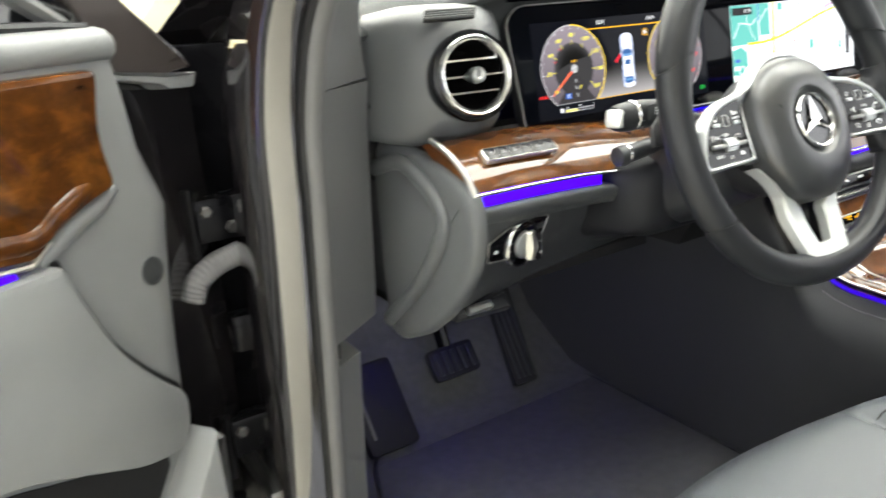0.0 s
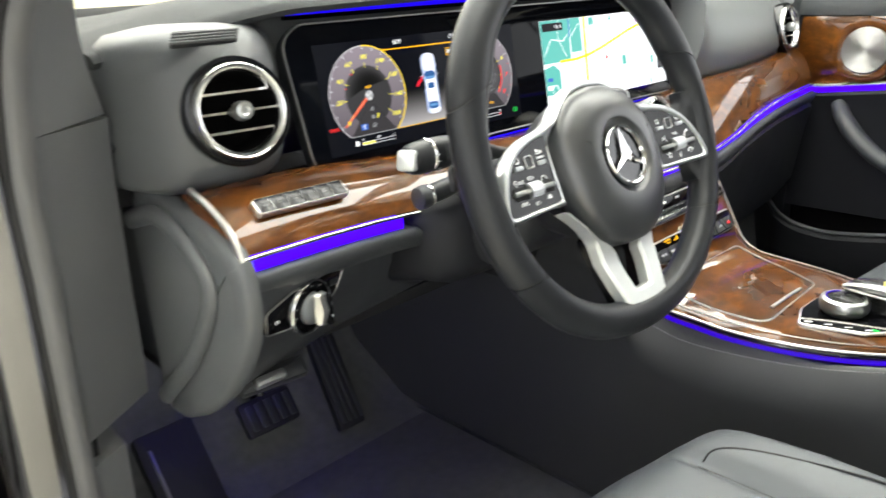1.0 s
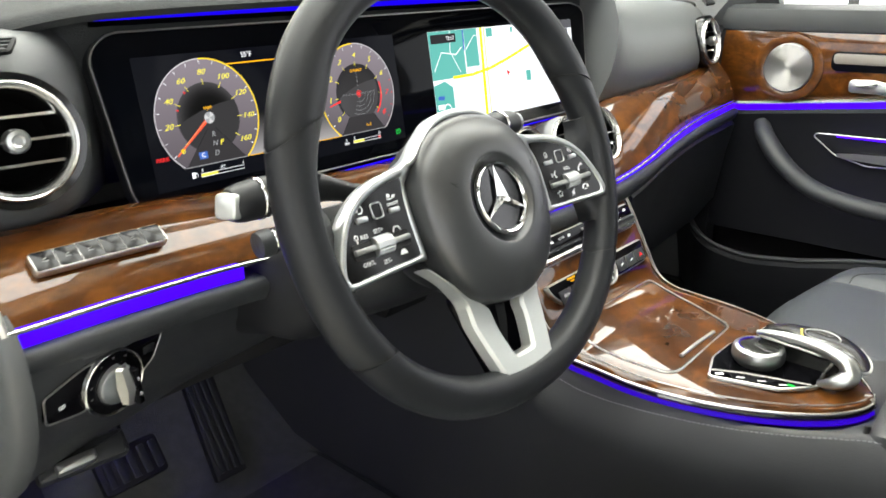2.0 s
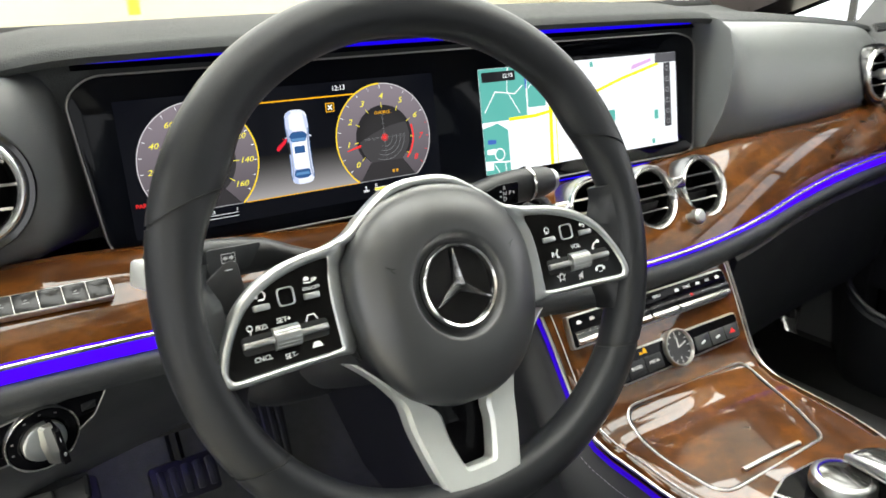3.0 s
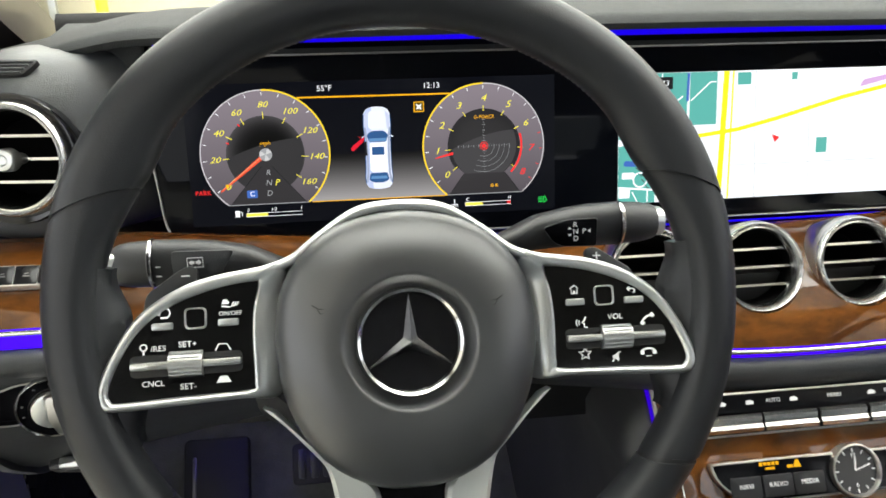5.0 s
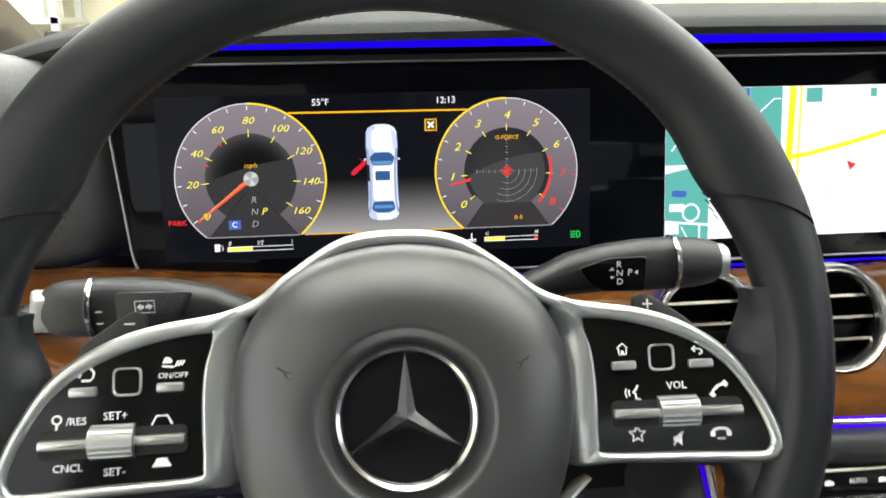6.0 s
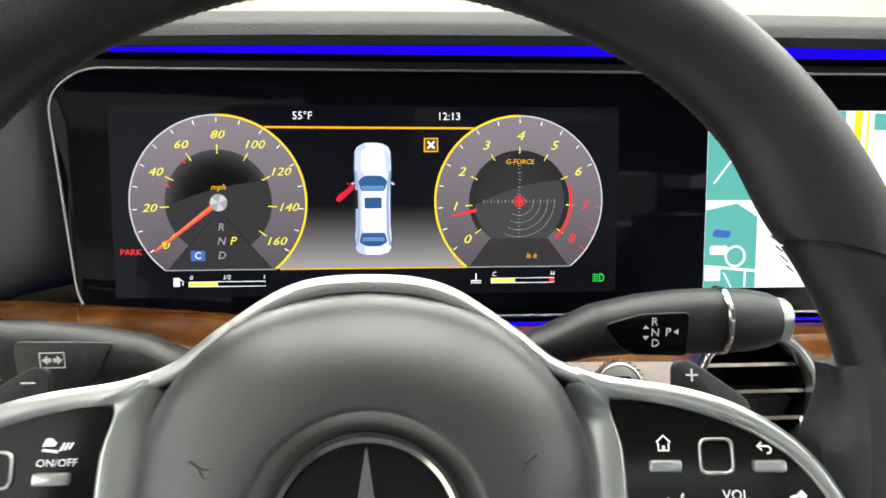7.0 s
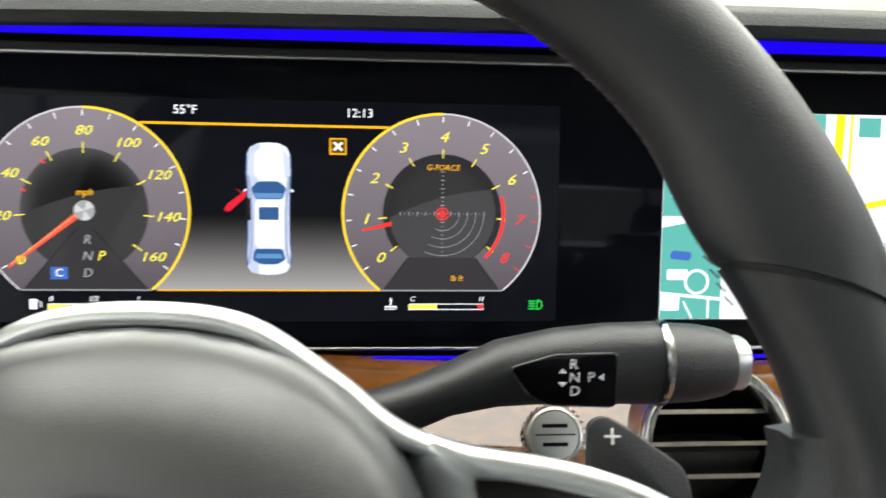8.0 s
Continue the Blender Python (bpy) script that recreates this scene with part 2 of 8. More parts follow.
def inset(pts, d):
    n, out = len(pts), []
    area = sum(pts[i - 1][0] * pts[i][1] - pts[i][0] * pts[i - 1][1] for i in range(n))
    s = 1 if area > 0 else -1
    for i in range(n):
        a, p, b = Vector(pts[i - 1]), Vector(pts[i]), Vector(pts[(i + 1) % n])
        u, v = p - a, b - p
        u = u.normalized() if u.length > 1e-9 else v.normalized()
        v = v.normalized() if v.length > 1e-9 else u
        nrm = Vector((-(u.y + v.y), u.x + v.x)) * s
        if nrm.length < 1e-6:
            out.append(tuple(p))
            continue
        nrm.normalize()
        k = max(0.5, Vector((-u.y, u.x)).dot(nrm) * s)
        out.append(tuple(p + nrm * (d / k)))
    return out


def plate(outline, h, bevel=0.0, m=EYE4, bm=None, z0=0.0):
    """A slab over a flat outline, its upper edge rounded."""
    bm = bm or bmesh.new()
    loops = [(0, z0), (0, z0 + h - bevel)]
    if bevel > 0:
        loops += [(bevel * 0.3, z0 + h - bevel * 0.3), (bevel, z0 + h)]
    sections = [[(x, y, z) for x, y in (inset(outline, d) if d else outline)] for d, z in loops]
    return loft(sections, bm, True, True, m)


def hole_plate(outer, inner, h, m=EYE4, bm=None, z0=0.0, bevel=0.0):
    """A frame: the area between two outlines with the same number of points."""
    bm = bm or bmesh.new()
    loops = [(outer, z0), (outer, z0 + h - bevel)]
    if bevel:
        loops.append((inset(outer, bevel), z0 + h))
        loops.append((inset(inner, -bevel), z0 + h))
    else:
        loops[1] = (outer, z0 + h)
        loops.append((inner, z0 + h))
    if bevel:
        loops.append((inner, z0 + h - bevel))
    loops.append((inner, z0))
    rows = [[(x, y, z) for x, y in o] for o, z in loops]
    return loft(rows + [rows[0]], bm, False, True, m)


def lathe(profile, n=48, m=EYE4, bm=None, closed=False):
    """A body turned round the local z axis from (radius, height) pairs."""
    bm = bm or bmesh.new()
    rows = []
    for r, z in profile:
        if r < 1e-6:
            rows.append([bm.verts.new(m @ Vector((0, 0, z)))])
        else:
            rows.append([bm.verts.new(m @ Vector((r * math.cos(2 * math.pi * k / n), r * math.sin(2 * math.pi * k / n), z))) for k in range(n)])
    pairs = list(zip(rows, rows[1:])) + ([(rows[-1], rows[0])] if closed else [])
    for a, b in pairs:
        for k in range(n):
            j = (k + 1) % n
            if len(a) == 1 and len(b) > 1:
                bm.faces.new((a[0], b[j], b[k]))
            elif len(b) == 1 and len(a) > 1:
                bm.faces.new((a[k], a[j], b[0]))
            elif len(a) > 1:
                bm.faces.new((a[k], a[j], b[j], b[k]))
    return bm


def smooth_path(pts, per=8):
    """A Catmull-Rom curve through the points."""
    p = [Vector(q) for q in pts]
    p = [p[0] * 2 - p[1]] + p + [p[-1] * 2 - p[-2]]
    out = []
    for i in range(1, len(p) - 2):
        a, b, c, d = p[i - 1:i + 3]
        for k in range(per):
            t = k / per
            out.append(0.5 * ((2 * b) + (c - a) * t + (2 * a - 5 * b + 4 * c - d) * t * t + (3 * b - a - 3 * c + d) * t ** 3))
    out.append(p[-2])
    return out


def tube(pts, r, n=10, m=EYE4, bm=None, flat=1.0, up=(0, 0, 1), taper=None):
    """A rod along a path; flat squeezes it along the second side."""
    bm = bm or bmesh.new()
    pts = [Vector(p) for p in pts]
    sec = []
    for i, p in enumerate(pts):
        d = (pts[min(i + 1, len(pts) - 1)] - pts[max(i - 1, 0)]).normalized()
        s = d.cross(Vector(up))
        s = s.normalized() if s.length > 1e-5 else Vector((1, 0, 0))
        u = s.cross(d)
        rr = r * (taper[i] if taper else 1)
        sec.append([p + s * rr * math.cos(2 * math.pi * k / n) + u * rr * flat * math.sin(2 * math.pi * k / n) for k in range(n)])
    return loft(sec, bm, True, True, m)


def box(c, s, bevel=0.0, m=EYE4, bm=None):
    x, y, z = c
    a, b, h = s
    return plate(rect(-a / 2, -b / 2, a / 2, b / 2, bevel, 3), h, bevel, m @ pose(x, y, z - h / 2), bm)


def strip(pts, w, h, m=EYE4, bm=None):
    """A flat ribbon along a path in a plane, for printed lines."""
    bm = bm or bmesh.new()
    pts = [Vector(p[:2]) for p in pts]
    sec = []
    for i, p in enumerate(pts):
        d = (pts[min(i + 1, len(pts) - 1)] - pts[max(i - 1, 0)]).normalized()
        q = Vector((-d.y, d.x)) * w / 2
        sec.append([(p.x - q.x, p.y - q.y, 0), (p.x + q.x, p.y + q.y, 0), (p.x + q.x, p.y + q.y, h), (p.x - q.x, p.y - q.y, h)])
    return loft(sec, bm, True, True, m)


def text(s, size, m=EYE4, bm=None, shear=0.0, depth=0.00012, align="CENTER"):
    """Letters in the built-in font, as a mesh that lies on the plane of m."""
    bm = bm or bmesh.new()
    cu = bpy.data.curves.new("letters", "FONT")
    cu.body, cu.size, cu.shear, cu.extrude, cu.align_x, cu.align_y = s, size, shear, depth, align, "CENTER"
    cu.resolution_u = 2
    ob = new("letters", cu)
    dg = bpy.context.evaluated_depsgraph_get()
    me = bpy.data.meshes.new_from_object(ob.evaluated_get(dg))
    me.transform(m)
    bm.from_mesh(me)
    bpy.data.objects.remove(ob)
    bpy.data.curves.remove(cu)
    bpy.data.meshes.remove(me)
    return bm


def interp(x, table):
    """Smooth interpolation of rows (x, a, b, ...) at x, with slopes taken from the neighbours."""
    if x <= table[0][0]:
        return table[0][1:]
    for i in range(len(table) - 1):
        r, q = table[i], table[i + 1]
        if x <= q[0]:
            o, e = table[max(i - 1, 0)], table[min(i + 2, len(table) - 1)]
            h = q[0] - r[0]
            t = (x - r[0]) / h
            out = []
            for k in range(1, len(r)):
                m0, m1 = (q[k] - o[k]) / (q[0] - o[0]) * h, (e[k] - r[k]) / (e[0] - r[0]) * h
                out.append((2 * t ** 3 - 3 * t * t + 1) * r[k] + (t ** 3 - 2 * t * t + t) * m0 + (3 * t * t - 2 * t ** 3) * q[k] + (t ** 3 - t * t) * m1)
            return tuple(out)
    return table[-1][1:]


def cut(ob, cutters):
    """Cuts holes through a part, with solids given as bmeshes in the part's own space."""
    for bm in cutters:
        me = bpy.data.meshes.new("cutter")
        bmesh.ops.recalc_face_normals(bm, faces=bm.faces)
        bm.to_mesh(me)
        bm.free()
        c = new("cutter", me)
        mod = ob.modifiers.new("hole", "BOOLEAN")
        mod.operation, mod.object, mod.solver = "DIFFERENCE", c, "EXACT"
        c.matrix_basis = ob.matrix_basis
        bpy.context.view_layer.update()
        done = bpy.data.meshes.new_from_object(ob.evaluated_get(bpy.context.evaluated_depsgraph_get()))
        ob.modifiers.remove(mod)
        old = ob.data
        ob.data = done
        bpy.data.objects.remove(c)
        bpy.data.meshes.remove(me)
        bpy.data.meshes.remove(old)
    return ob


def steps(a, b, n):
    return [a + (b - a) * k / n for k in range(n + 1)]


def facing(p, normal, up=(0, 0, 1)):
    """A pose at p whose z axis points along normal and whose y axis is as upright as can be."""
    z = Vector(normal).normalized()
    x = Vector(up).cross(z).normalized()
    y = z.cross(x)
    r = Matrix((x, y, z)).transposed().to_4x4()
    return Matrix.Translation(p) @ r


MID = 0.347  # the car's middle line


def mirrored(bm):
    """Turns a mesh over the car's middle line."""
    for v in bm.verts:
        v.co.x = 2 * MID - v.co.x
    return bm


# ---------------------------------------------------------------- showroom
def showroom():
    floor_mat = material("polished_concrete", (0.66, 0.63, 0.55), 0.60, vary=0.12, vary_size=2.5)
    wall_mat = material("cream_wall_paint", (0.40, 0.37, 0.27), 0.7, vary=0.03, vary_size=3)
    ceil_mat = material("cream_ceiling", (0.78, 0.755, 0.68), 0.8, vary=0.03)
    x0, x1, y0, y1, h = -6.0, 6.7, -7.0, 7.5, 4.0
    part("ground", box(((x0 + x1) / 2, (y0 + y1) / 2, -0.1), (x1 - x0 + 0.6, y1 - y0 + 0.6, 0.2)), floor_mat, kind="structure", label="pale polished concrete showroom floor", category="floor")
    part("ceiling", box(((x0 + x1) / 2, (y0 + y1) / 2, h + 0.1), (x1 - x0 + 0.6, y1 - y0 + 0.6, 0.2)), ceil_mat, kind="structure", label="white showroom ceiling", category="ceiling")
    for name, c, s in (("wall_west", (x0 - 0.1, (y0 + y1) / 2, h / 2), (0.2, y1 - y0, h)), ("wall_east", (x1 + 0.1, (y0 + y1) / 2, h / 2), (0.2, y1 - y0, h)),
                       ("wall_south", ((x0 + x1) / 2, y0 - 0.1, h / 2), (x1 - x0 + 0.4, 0.2, h)), ("wall_north", ((x0 + x1) / 2, y1 + 0.1, h / 2), (x1 - x0 + 0.4, 0.2, h))):
        part(name, box(c, s), wall_mat, kind="structure", label="plain cream showroom wall", category="wall")
    # Unseen windows, added to brighten the cabin and its reflections.
    day = glow_material("added_window_pane", (0.96, 0.98, 1.0), ADDED_WINDOW_GLOW)
    for name, m, w, hh in (("window_1", pose(x1 - 0.02, -0.6, 2.15, 90, 0, -90), 12.4, 3.4), ("window_2", pose(0.6, y0 + 0.02, 2.1, 90, 0, 180), 11.6, 3.4), ("window_3", pose(x0 + 0.02, -1.2, 2.1, 90, 0, 90), 10.5, 3.4)):
        win = thing(name, m, "large bright window with dark frame, unseen, added as light", "window", kind="structure")
        for k in range(6):
            part("pane", box((-w / 2 + w * (k + 0.5) / 6, 0, 0.0), (w / 6 - 0.08, hh - 0.08, 0.01)), day, win)
        for k in range(7):
            part("mullion", box((-w / 2 + w * k / 6, 0, 0.01), (0.08, hh, 0.06)), SOFT_BLACK, win)
        for sgn in (-1, 1):
            part("rail", box((0, sgn * hh / 2, 0.01), (w, 0.08, 0.06)), SOFT_BLACK, win)
    glow = glow_material("ceiling_panel_glow", (0.965, 0.98, 0.905), CEILING_GLOW)
    first = None
    for y in (-0.4, 1.4, 3.2, 5.0, 6.6):
        for x in (-4.2, -1.9, 0.4, 2.7, 5.0):
            if first is None:
                first = thing("ceiling_light", pose(x, y, h), "large white ceiling panel light, switched on", "lamp", "ceiling lights")
                part("frame", hole_plate(rect(-0.99, -0.69, 0.99, 0.69), rect(-0.95, -0.65, 0.95, 0.65), 0.05, z0=-0.05), SATIN_PAINT, first)
                part("diffuser", box((0, 0, -0.03), (1.90, 1.30, 0.02)), glow, first)
            else:
                copy_thing(first, pose(x, y, h))

    # tall yellow post and a stand by the far wall
    yellow = material("yellow_paint", (0.80, 0.52, 0.02), 0.45, vary=0.06)
    for x, y in ((1.30, 6.9), (-2.0, 6.9)):
        p = thing("post", pose(x, y, 0), "yellow topped steel bollard by the wall", "post", "yellow posts")
        part("sleeve", tube([(0, 0, 0.02), (0, 0, 0.85)], 0.052, 20), wall_mat, p, "pale lower sleeve")
        part("shaft", tube([(0, 0, 0.85), (0, 0, 1.45), (0, 0, 1.50)], 0.050, 20, taper=[1, 1, 0.8]), yellow, p)
        part("foot", box((0, 0, 0.01), (0.34, 0.34, 0.02), 0.004), STEEL, p)
    r = thing("storage_rack", pose(-3.7, 6.9, 0), "grey metal storage rack with boxes", "rack")
    for x in (-1.2, 0.0, 1.2):
        for y in (-0.3, 0.3):
            part("upright", box((x, y, 1.1), (0.06, 0.06, 2.2)), SATIN_PAINT, r)
    for z in (0.4, 1.1, 1.8):
        part("shelf", box((0, 0, z), (2.5, 0.66, 0.05)), SATIN_PAINT, r)
    tints = ((0.30, 0.34, 0.30), (0.46, 0.49, 0.43), (0.24, 0.29, 0.26), (0.52, 0.54, 0.49), (0.40, 0.42, 0.38))
    for k in range(10):
        bx = thing("box", pose(-4.7 + 0.48 * (k % 5), 6.85, 0.425 + 0.7 * (k // 5)), "plain storage box on the rack", "box", "boxes on the rack")
        part("carton", box((0, 0, 0.2 + 0.03 * (k % 3)), (0.38, 0.45, 0.4 + 0.06 * (k % 3)), 0.01), material("carton", tints[k % 5], 0.7), bx)


showroom()


# ---------------------------------------------------------------- car body round the cabin
def car_body():
    body = thing("car_body", pose(MID, 0, 0), "black glossy car body with grey cabin trim", "car", kind="structure")
    # floor of the cabin with its carpet
    rows = []
    for y, z in ((0.95, 0.70), (0.80, 0.56), (0.70, 0.42), (0.58, 0.345), (0.40, 0.325), (-0.3, 0.325), (-1.6, 0.33)):
        rows.append([(-0.43, y, z), (1.12, y, z), (1.12, y - 0.01, z - 0.05), (-0.43, y - 0.01, z - 0.05)])
    part("floor", loft(rows), CARPET, body, "dark carpeted footwell floor", world=True)
    part("bulkhead", box((MID, 0.93, 0.645), (1.56, 0.06, 0.56)), MATTE_BLACK, body, world=True)
    # roof, rear and belt
    part("roof", loft([[(x, y, 1.40 + 0.05 * (1 - ((x - MID) / 0.62) ** 2) + 0.02 * math.sin((y + 1.6) * 2)) for x in steps(-0.27, 0.96, 12)]
                       + [(x, y, 1.44 + 0.05 * (1 - ((x - MID) / 0.62) ** 2) + 0.02 * math.sin((y + 1.6) * 2)) for x in steps(0.96, -0.27, 12)] for y in steps(-0.25, -1.7, 10)]), HEADLINER, body, "pale grey headliner under the roof", world=True)
    part("rear_shelf", box((MID, -1.9, 0.9), (1.3, 0.5, 0.08), 0.01), MATTE_BLACK, body, world=True)
    part("rear_bench", box((MID, -1.45, 0.6), (1.3, 0.5, 0.6), 0.05), SEAT_LEATHER, body, "dark leather rear bench", world=True)
    part("tail", box((MID, -2.1, 0.65), (1.7, 0.8, 0.6), 0.1), PAINT, body, world=True)
    for s in (0, 1):
        def put(name, bm, mat, label=""):
            if s:
                mirrored(bm)
            return part(name, bm, mat, body, label, world=True)
        # sloping front pillar: inner trim and painted outside
        inner, outer = [], []
        for y, z, x in ((0.72, 1.00, -0.43), (0.45, 1.10, -0.405), (0.1, 1.245, -0.35), (-0.3, 1.40, -0.27)):
            inner.append([(x, y, z), (x + 0.05, y + 0.03, z + 0.015), (x + 0.05, y - 0.01, z - 0.035), (x + 0.005, y - 0.05, z - 0.04)])
            outer.append([(x - 0.004, y, z), (x - 0.05, y - 0.01, z + 0.005), (x - 0.06, y - 0.05, z - 0.03), (x - 0.004, y - 0.055, z - 0.045)])
        # Darker than the trim below: its backlit look is in the colour.
        put("a_pillar_trim", loft(inner), SAIL, "grey cloth front pillar trim, darkened as if backlit")
        put("a_pillar", loft(outer), PAINT)
        # front edge of the door opening: painted jamb, rubber seal, grey kick trim
        edge = smooth_path([(-0.43, 0.30, 0.40), (-0.43, 0.293, 0.485), (-0.43, 0.272, 0.68), (-0.43, 0.255, 0.83), (-0.43, 0.24, 0.945), (-0.425, 0.185, 1.05), (-0.40, 0.07, 1.14), (-0.36, -0.14, 1.26), (-0.31, -0.36, 1.37)], 8)
        put("door_seal", tube([p + Vector((0.010, 0.002, 0)) for p in edge], 0.0095, 10, flat=0.8), RUBBER, "grey rubber seal round the door opening")
        put("seal_lip", tube([p + Vector((0.000, 0.006, 0)) for p in edge], 0.0045, 8), MATTE_BLACK)
        lower = [p for p in edge if p.z < 1.0]
        put("kick_trim", loft([[(p.x + 0.008, p.y, p.z), (-0.335 + 0.02 * max(0, 0.8 - p.z), p.y + 0.055 + 0.1 * max(0, 0.72 - p.z), p.z), (-0.335 + 0.02 * max(0, 0.8 - p.z), p.y + 0.09, p.z), (p.x + 0.008, p.y + 0.05, p.z)] for p in lower if p.z > 0.675 and p.z < 0.962]), TRIM_GREY, "grey moulded trim below the front pillar")
        put("pillar_foot", loft([[(p.x + 0.009, p.y - 0.002, p.z), (p.x + 0.055 + 0.40 * max(0, 1.05 - p.z), p.y + 0.035 + 0.2 * max(0, 1.05 - p.z), p.z + 0.004), (p.x + 0.055 + 0.40 * max(0, 1.05 - p.z), p.y + 0.12, p.z + 0.03), (p.x + 0.0, p.y + 0.06, p.z + 0.02)] for p in edge if p.z > 0.948]), TRIM_GREY, "grey inner trim of the front pillar")
        put("sill_trim", loft([[(p.x + 0.008, p.y - 0.004, p.z), (-0.375, p.y + 0.02, p.z), (-0.375, p.y + 0.09, p.z), (p.x + 0.008, p.y + 0.05, p.z)] for p in lower if p.z < 0.672]), TRIM_GREY, "grey sill trim")
        put("jamb_panel", loft([[(p.x + 0.002, p.y + 0.008, p.z), (p.x - 0.012, p.y + 0.011, p.z), (p.x - 0.028, p.y + 0.018, p.z), (p.x - 0.038, p.y + 0.026, p.z), (p.x - 0.044, p.y + 0.040, p.z), (p.x - 0.020, p.y + 0.19 - 0.3 * max(0, p.z - 0.95), p.z), (p.x + 0.03, p.y + 0.02, p.z)] for p in edge if p.z < 1.2]), PAINT, "glossy black painted door jamb")
        put("hinge_pillar", loft([[(-0.405, 0.44, z), (-0.405, 0.50, z), (-0.53, 0.60, z), (-0.53, 0.66, z), (-0.38, 0.66, z)] for z in steps(0.28, 1.0, 8)]), JAMB, "black hinge pillar behind the open door")
        put("sill", loft([[(-0.43, y, 0.40), (-0.40, y, 0.43), (-0.36, y, 0.42), (-0.36, y, 0.25), (-0.55, y, 0.22), (-0.53, y, 0.36)] for y in steps(0.45, -1.0, 8)]), PAINT, "black painted door sill")
        put("b_pillar", loft([[(-0.40 + 0.1 * (z - 0.4), -0.86 - 0.12 * (z - 0.4), z), (-0.33 + 0.1 * (z - 0.4), -0.86 - 0.12 * (z - 0.4), z), (-0.33 + 0.1 * (z - 0.4), -0.98 - 0.12 * (z - 0.4), z), (-0.42 + 0.1 * (z - 0.4), -0.98 - 0.12 * (z - 0.4), z)] for z in steps(0.4, 1.42, 6)]), TRIM_GREY)
        # Unseen rear sides, added to keep light from flooding in behind.
        put("rear_side", box((-0.43, -1.5, 0.62), (0.16, 1.0, 0.75), 0.03), PAINT)
        put("rear_belt", box((-0.40, -1.5, 0.97), (0.08, 1.0, 0.06), 0.01), TRIM_GREY)
        put("rear_glass", loft([[(-0.40, -1.0, 1.0), (-0.40, -1.9, 1.0), (-0.405, -1.9, 1.0), (-0.405, -1.0, 1.0)], [(-0.30, -1.05, 1.40), (-0.30, -1.6, 1.40), (-0.305, -1.6, 1.40), (-0.305, -1.05, 1.40)]]), REAR_TINT, "tinted rear side glass").visible_shadow = True
        put("fender", loft([[(-0.53, y, 0.30), (-0.575, y, 0.60), (-0.56, y, 0.80), (-0.50, y, 0.91 - 0.06 * (y - 0.68)), (-0.42, y, 0.955 - 0.06 * (y - 0.68)), (-0.40, y, 0.3)] for y in steps(0.68, 1.9, 6)]), PAINT, "glossy black front wing")
    part("bonnet", loft([[(x, y, 0.985 - 0.10 * (y - 0.8) - 0.06 * ((x - MID) / 0.8) ** 2) for x in steps(-0.44, 1.13, 14)] + [(x, y, 0.945 - 0.10 * (y - 0.8) - 0.06 * ((x - MID) / 0.8) ** 2) for x in steps(1.13, -0.44, 14)] for y in steps(0.84, 1.95, 10)]), PAINT, body, "glossy black bonnet", world=True)
    part("rear_window", loft([[(-0.25, -1.70, 1.41), (0.95, -1.70, 1.41), (0.95, -1.705, 1.41), (-0.25, -1.705, 1.41)], [(-0.35, -2.15, 1.0), (1.05, -2.15, 1.0), (1.05, -2.155, 1.0), (-0.35, -2.155, 1.0)]]), REAR_TINT, body, "tinted rear window", world=True)
    part("cowl", loft([[(x, 0.74 - 0.10 * ((x - MID) / 0.75) ** 2 + dy, 1.018 + dz) for dy, dz in ((-0.012, 0.0), (-0.010, 0.016), (-0.002, 0.024), (0.010, 0.022), (0.06, 0.0), (0.06, -0.03))] for x in steps(-0.355, 1.045, 26)]), MATTE_BLACK, body, world=True)
    ws = part("windscreen", loft([[(MID + u * (0.72 - 0.12 * k), (0.735 - 0.10 * u * u) * (1 - k) + (-0.22 - 0.05 * u * u) * k + d, 1.035 * (1 - k) + 1.405 * k) for u in steps(-1, 1, 14) for d in (0,)]
                                  + [(MID + u * (0.72 - 0.12 * k), (0.735 - 0.10 * u * u) * (1 - k) + (-0.22 - 0.05 * u * u) * k + 0.005, 1.035 * (1 - k) + 1.405 * k) for u in steps(1, -1, 14)] for k in steps(0, 1, 6)]), GLASS, body, "clear windscreen", world=True)
    ws.visible_shadow = False
    return body


body = car_body()


# ---------------------------------------------------------------- dashboard
GLASS_P, GLASS_A = Vector((0, 0.25, 0.947)), 8.4  # the display's plane
SCREEN = pose(0, 0.25, 0.947, 90 - GLASS_A, 0, 0)  # local x along the car's width, y up the glass, z to the driver

LIP = [(-0.335, 0.300, 1.010), (-0.27, 0.285, 1.024), (-0.215, 0.258, 1.038), (-0.17, 0.238, 1.045), (0.10, 0.232, 1.049), (0.35, 0.232, 1.049), (0.52, 0.234, 1.046), (0.55, 0.25, 1.040), (0.60, 0.278, 1.034), (0.80, 0.30, 1.024), (1.03, 0.315, 1.006)]
# wood band: bottom y, z; top y, z
BAND = [(-0.306, 0.153, 0.8550, 0.221, 0.897), (-0.20, 0.161, 0.8505, 0.226, 0.896), (-0.10, 0.172, 0.8410, 0.232, 0.887), (0.0, 0.174, 0.825, 0.237, 0.878), (0.13, 0.165, 0.808, 0.238, 0.873), (0.25, 0.150, 0.800, 0.235, 0.873), (0.36, 0.146, 0.798, 0.234, 0.873), (0.47, 0.150, 0.801, 0.230, 0.879),
        (0.56, 0.158, 0.809, 0.224, 0.887), (0.66, 0.172, 0.821, 0.222, 0.890), (0.80, 0.190, 0.829, 0.232, 0.891), (1.005, 0.212, 0.830, 0.255, 0.899)]


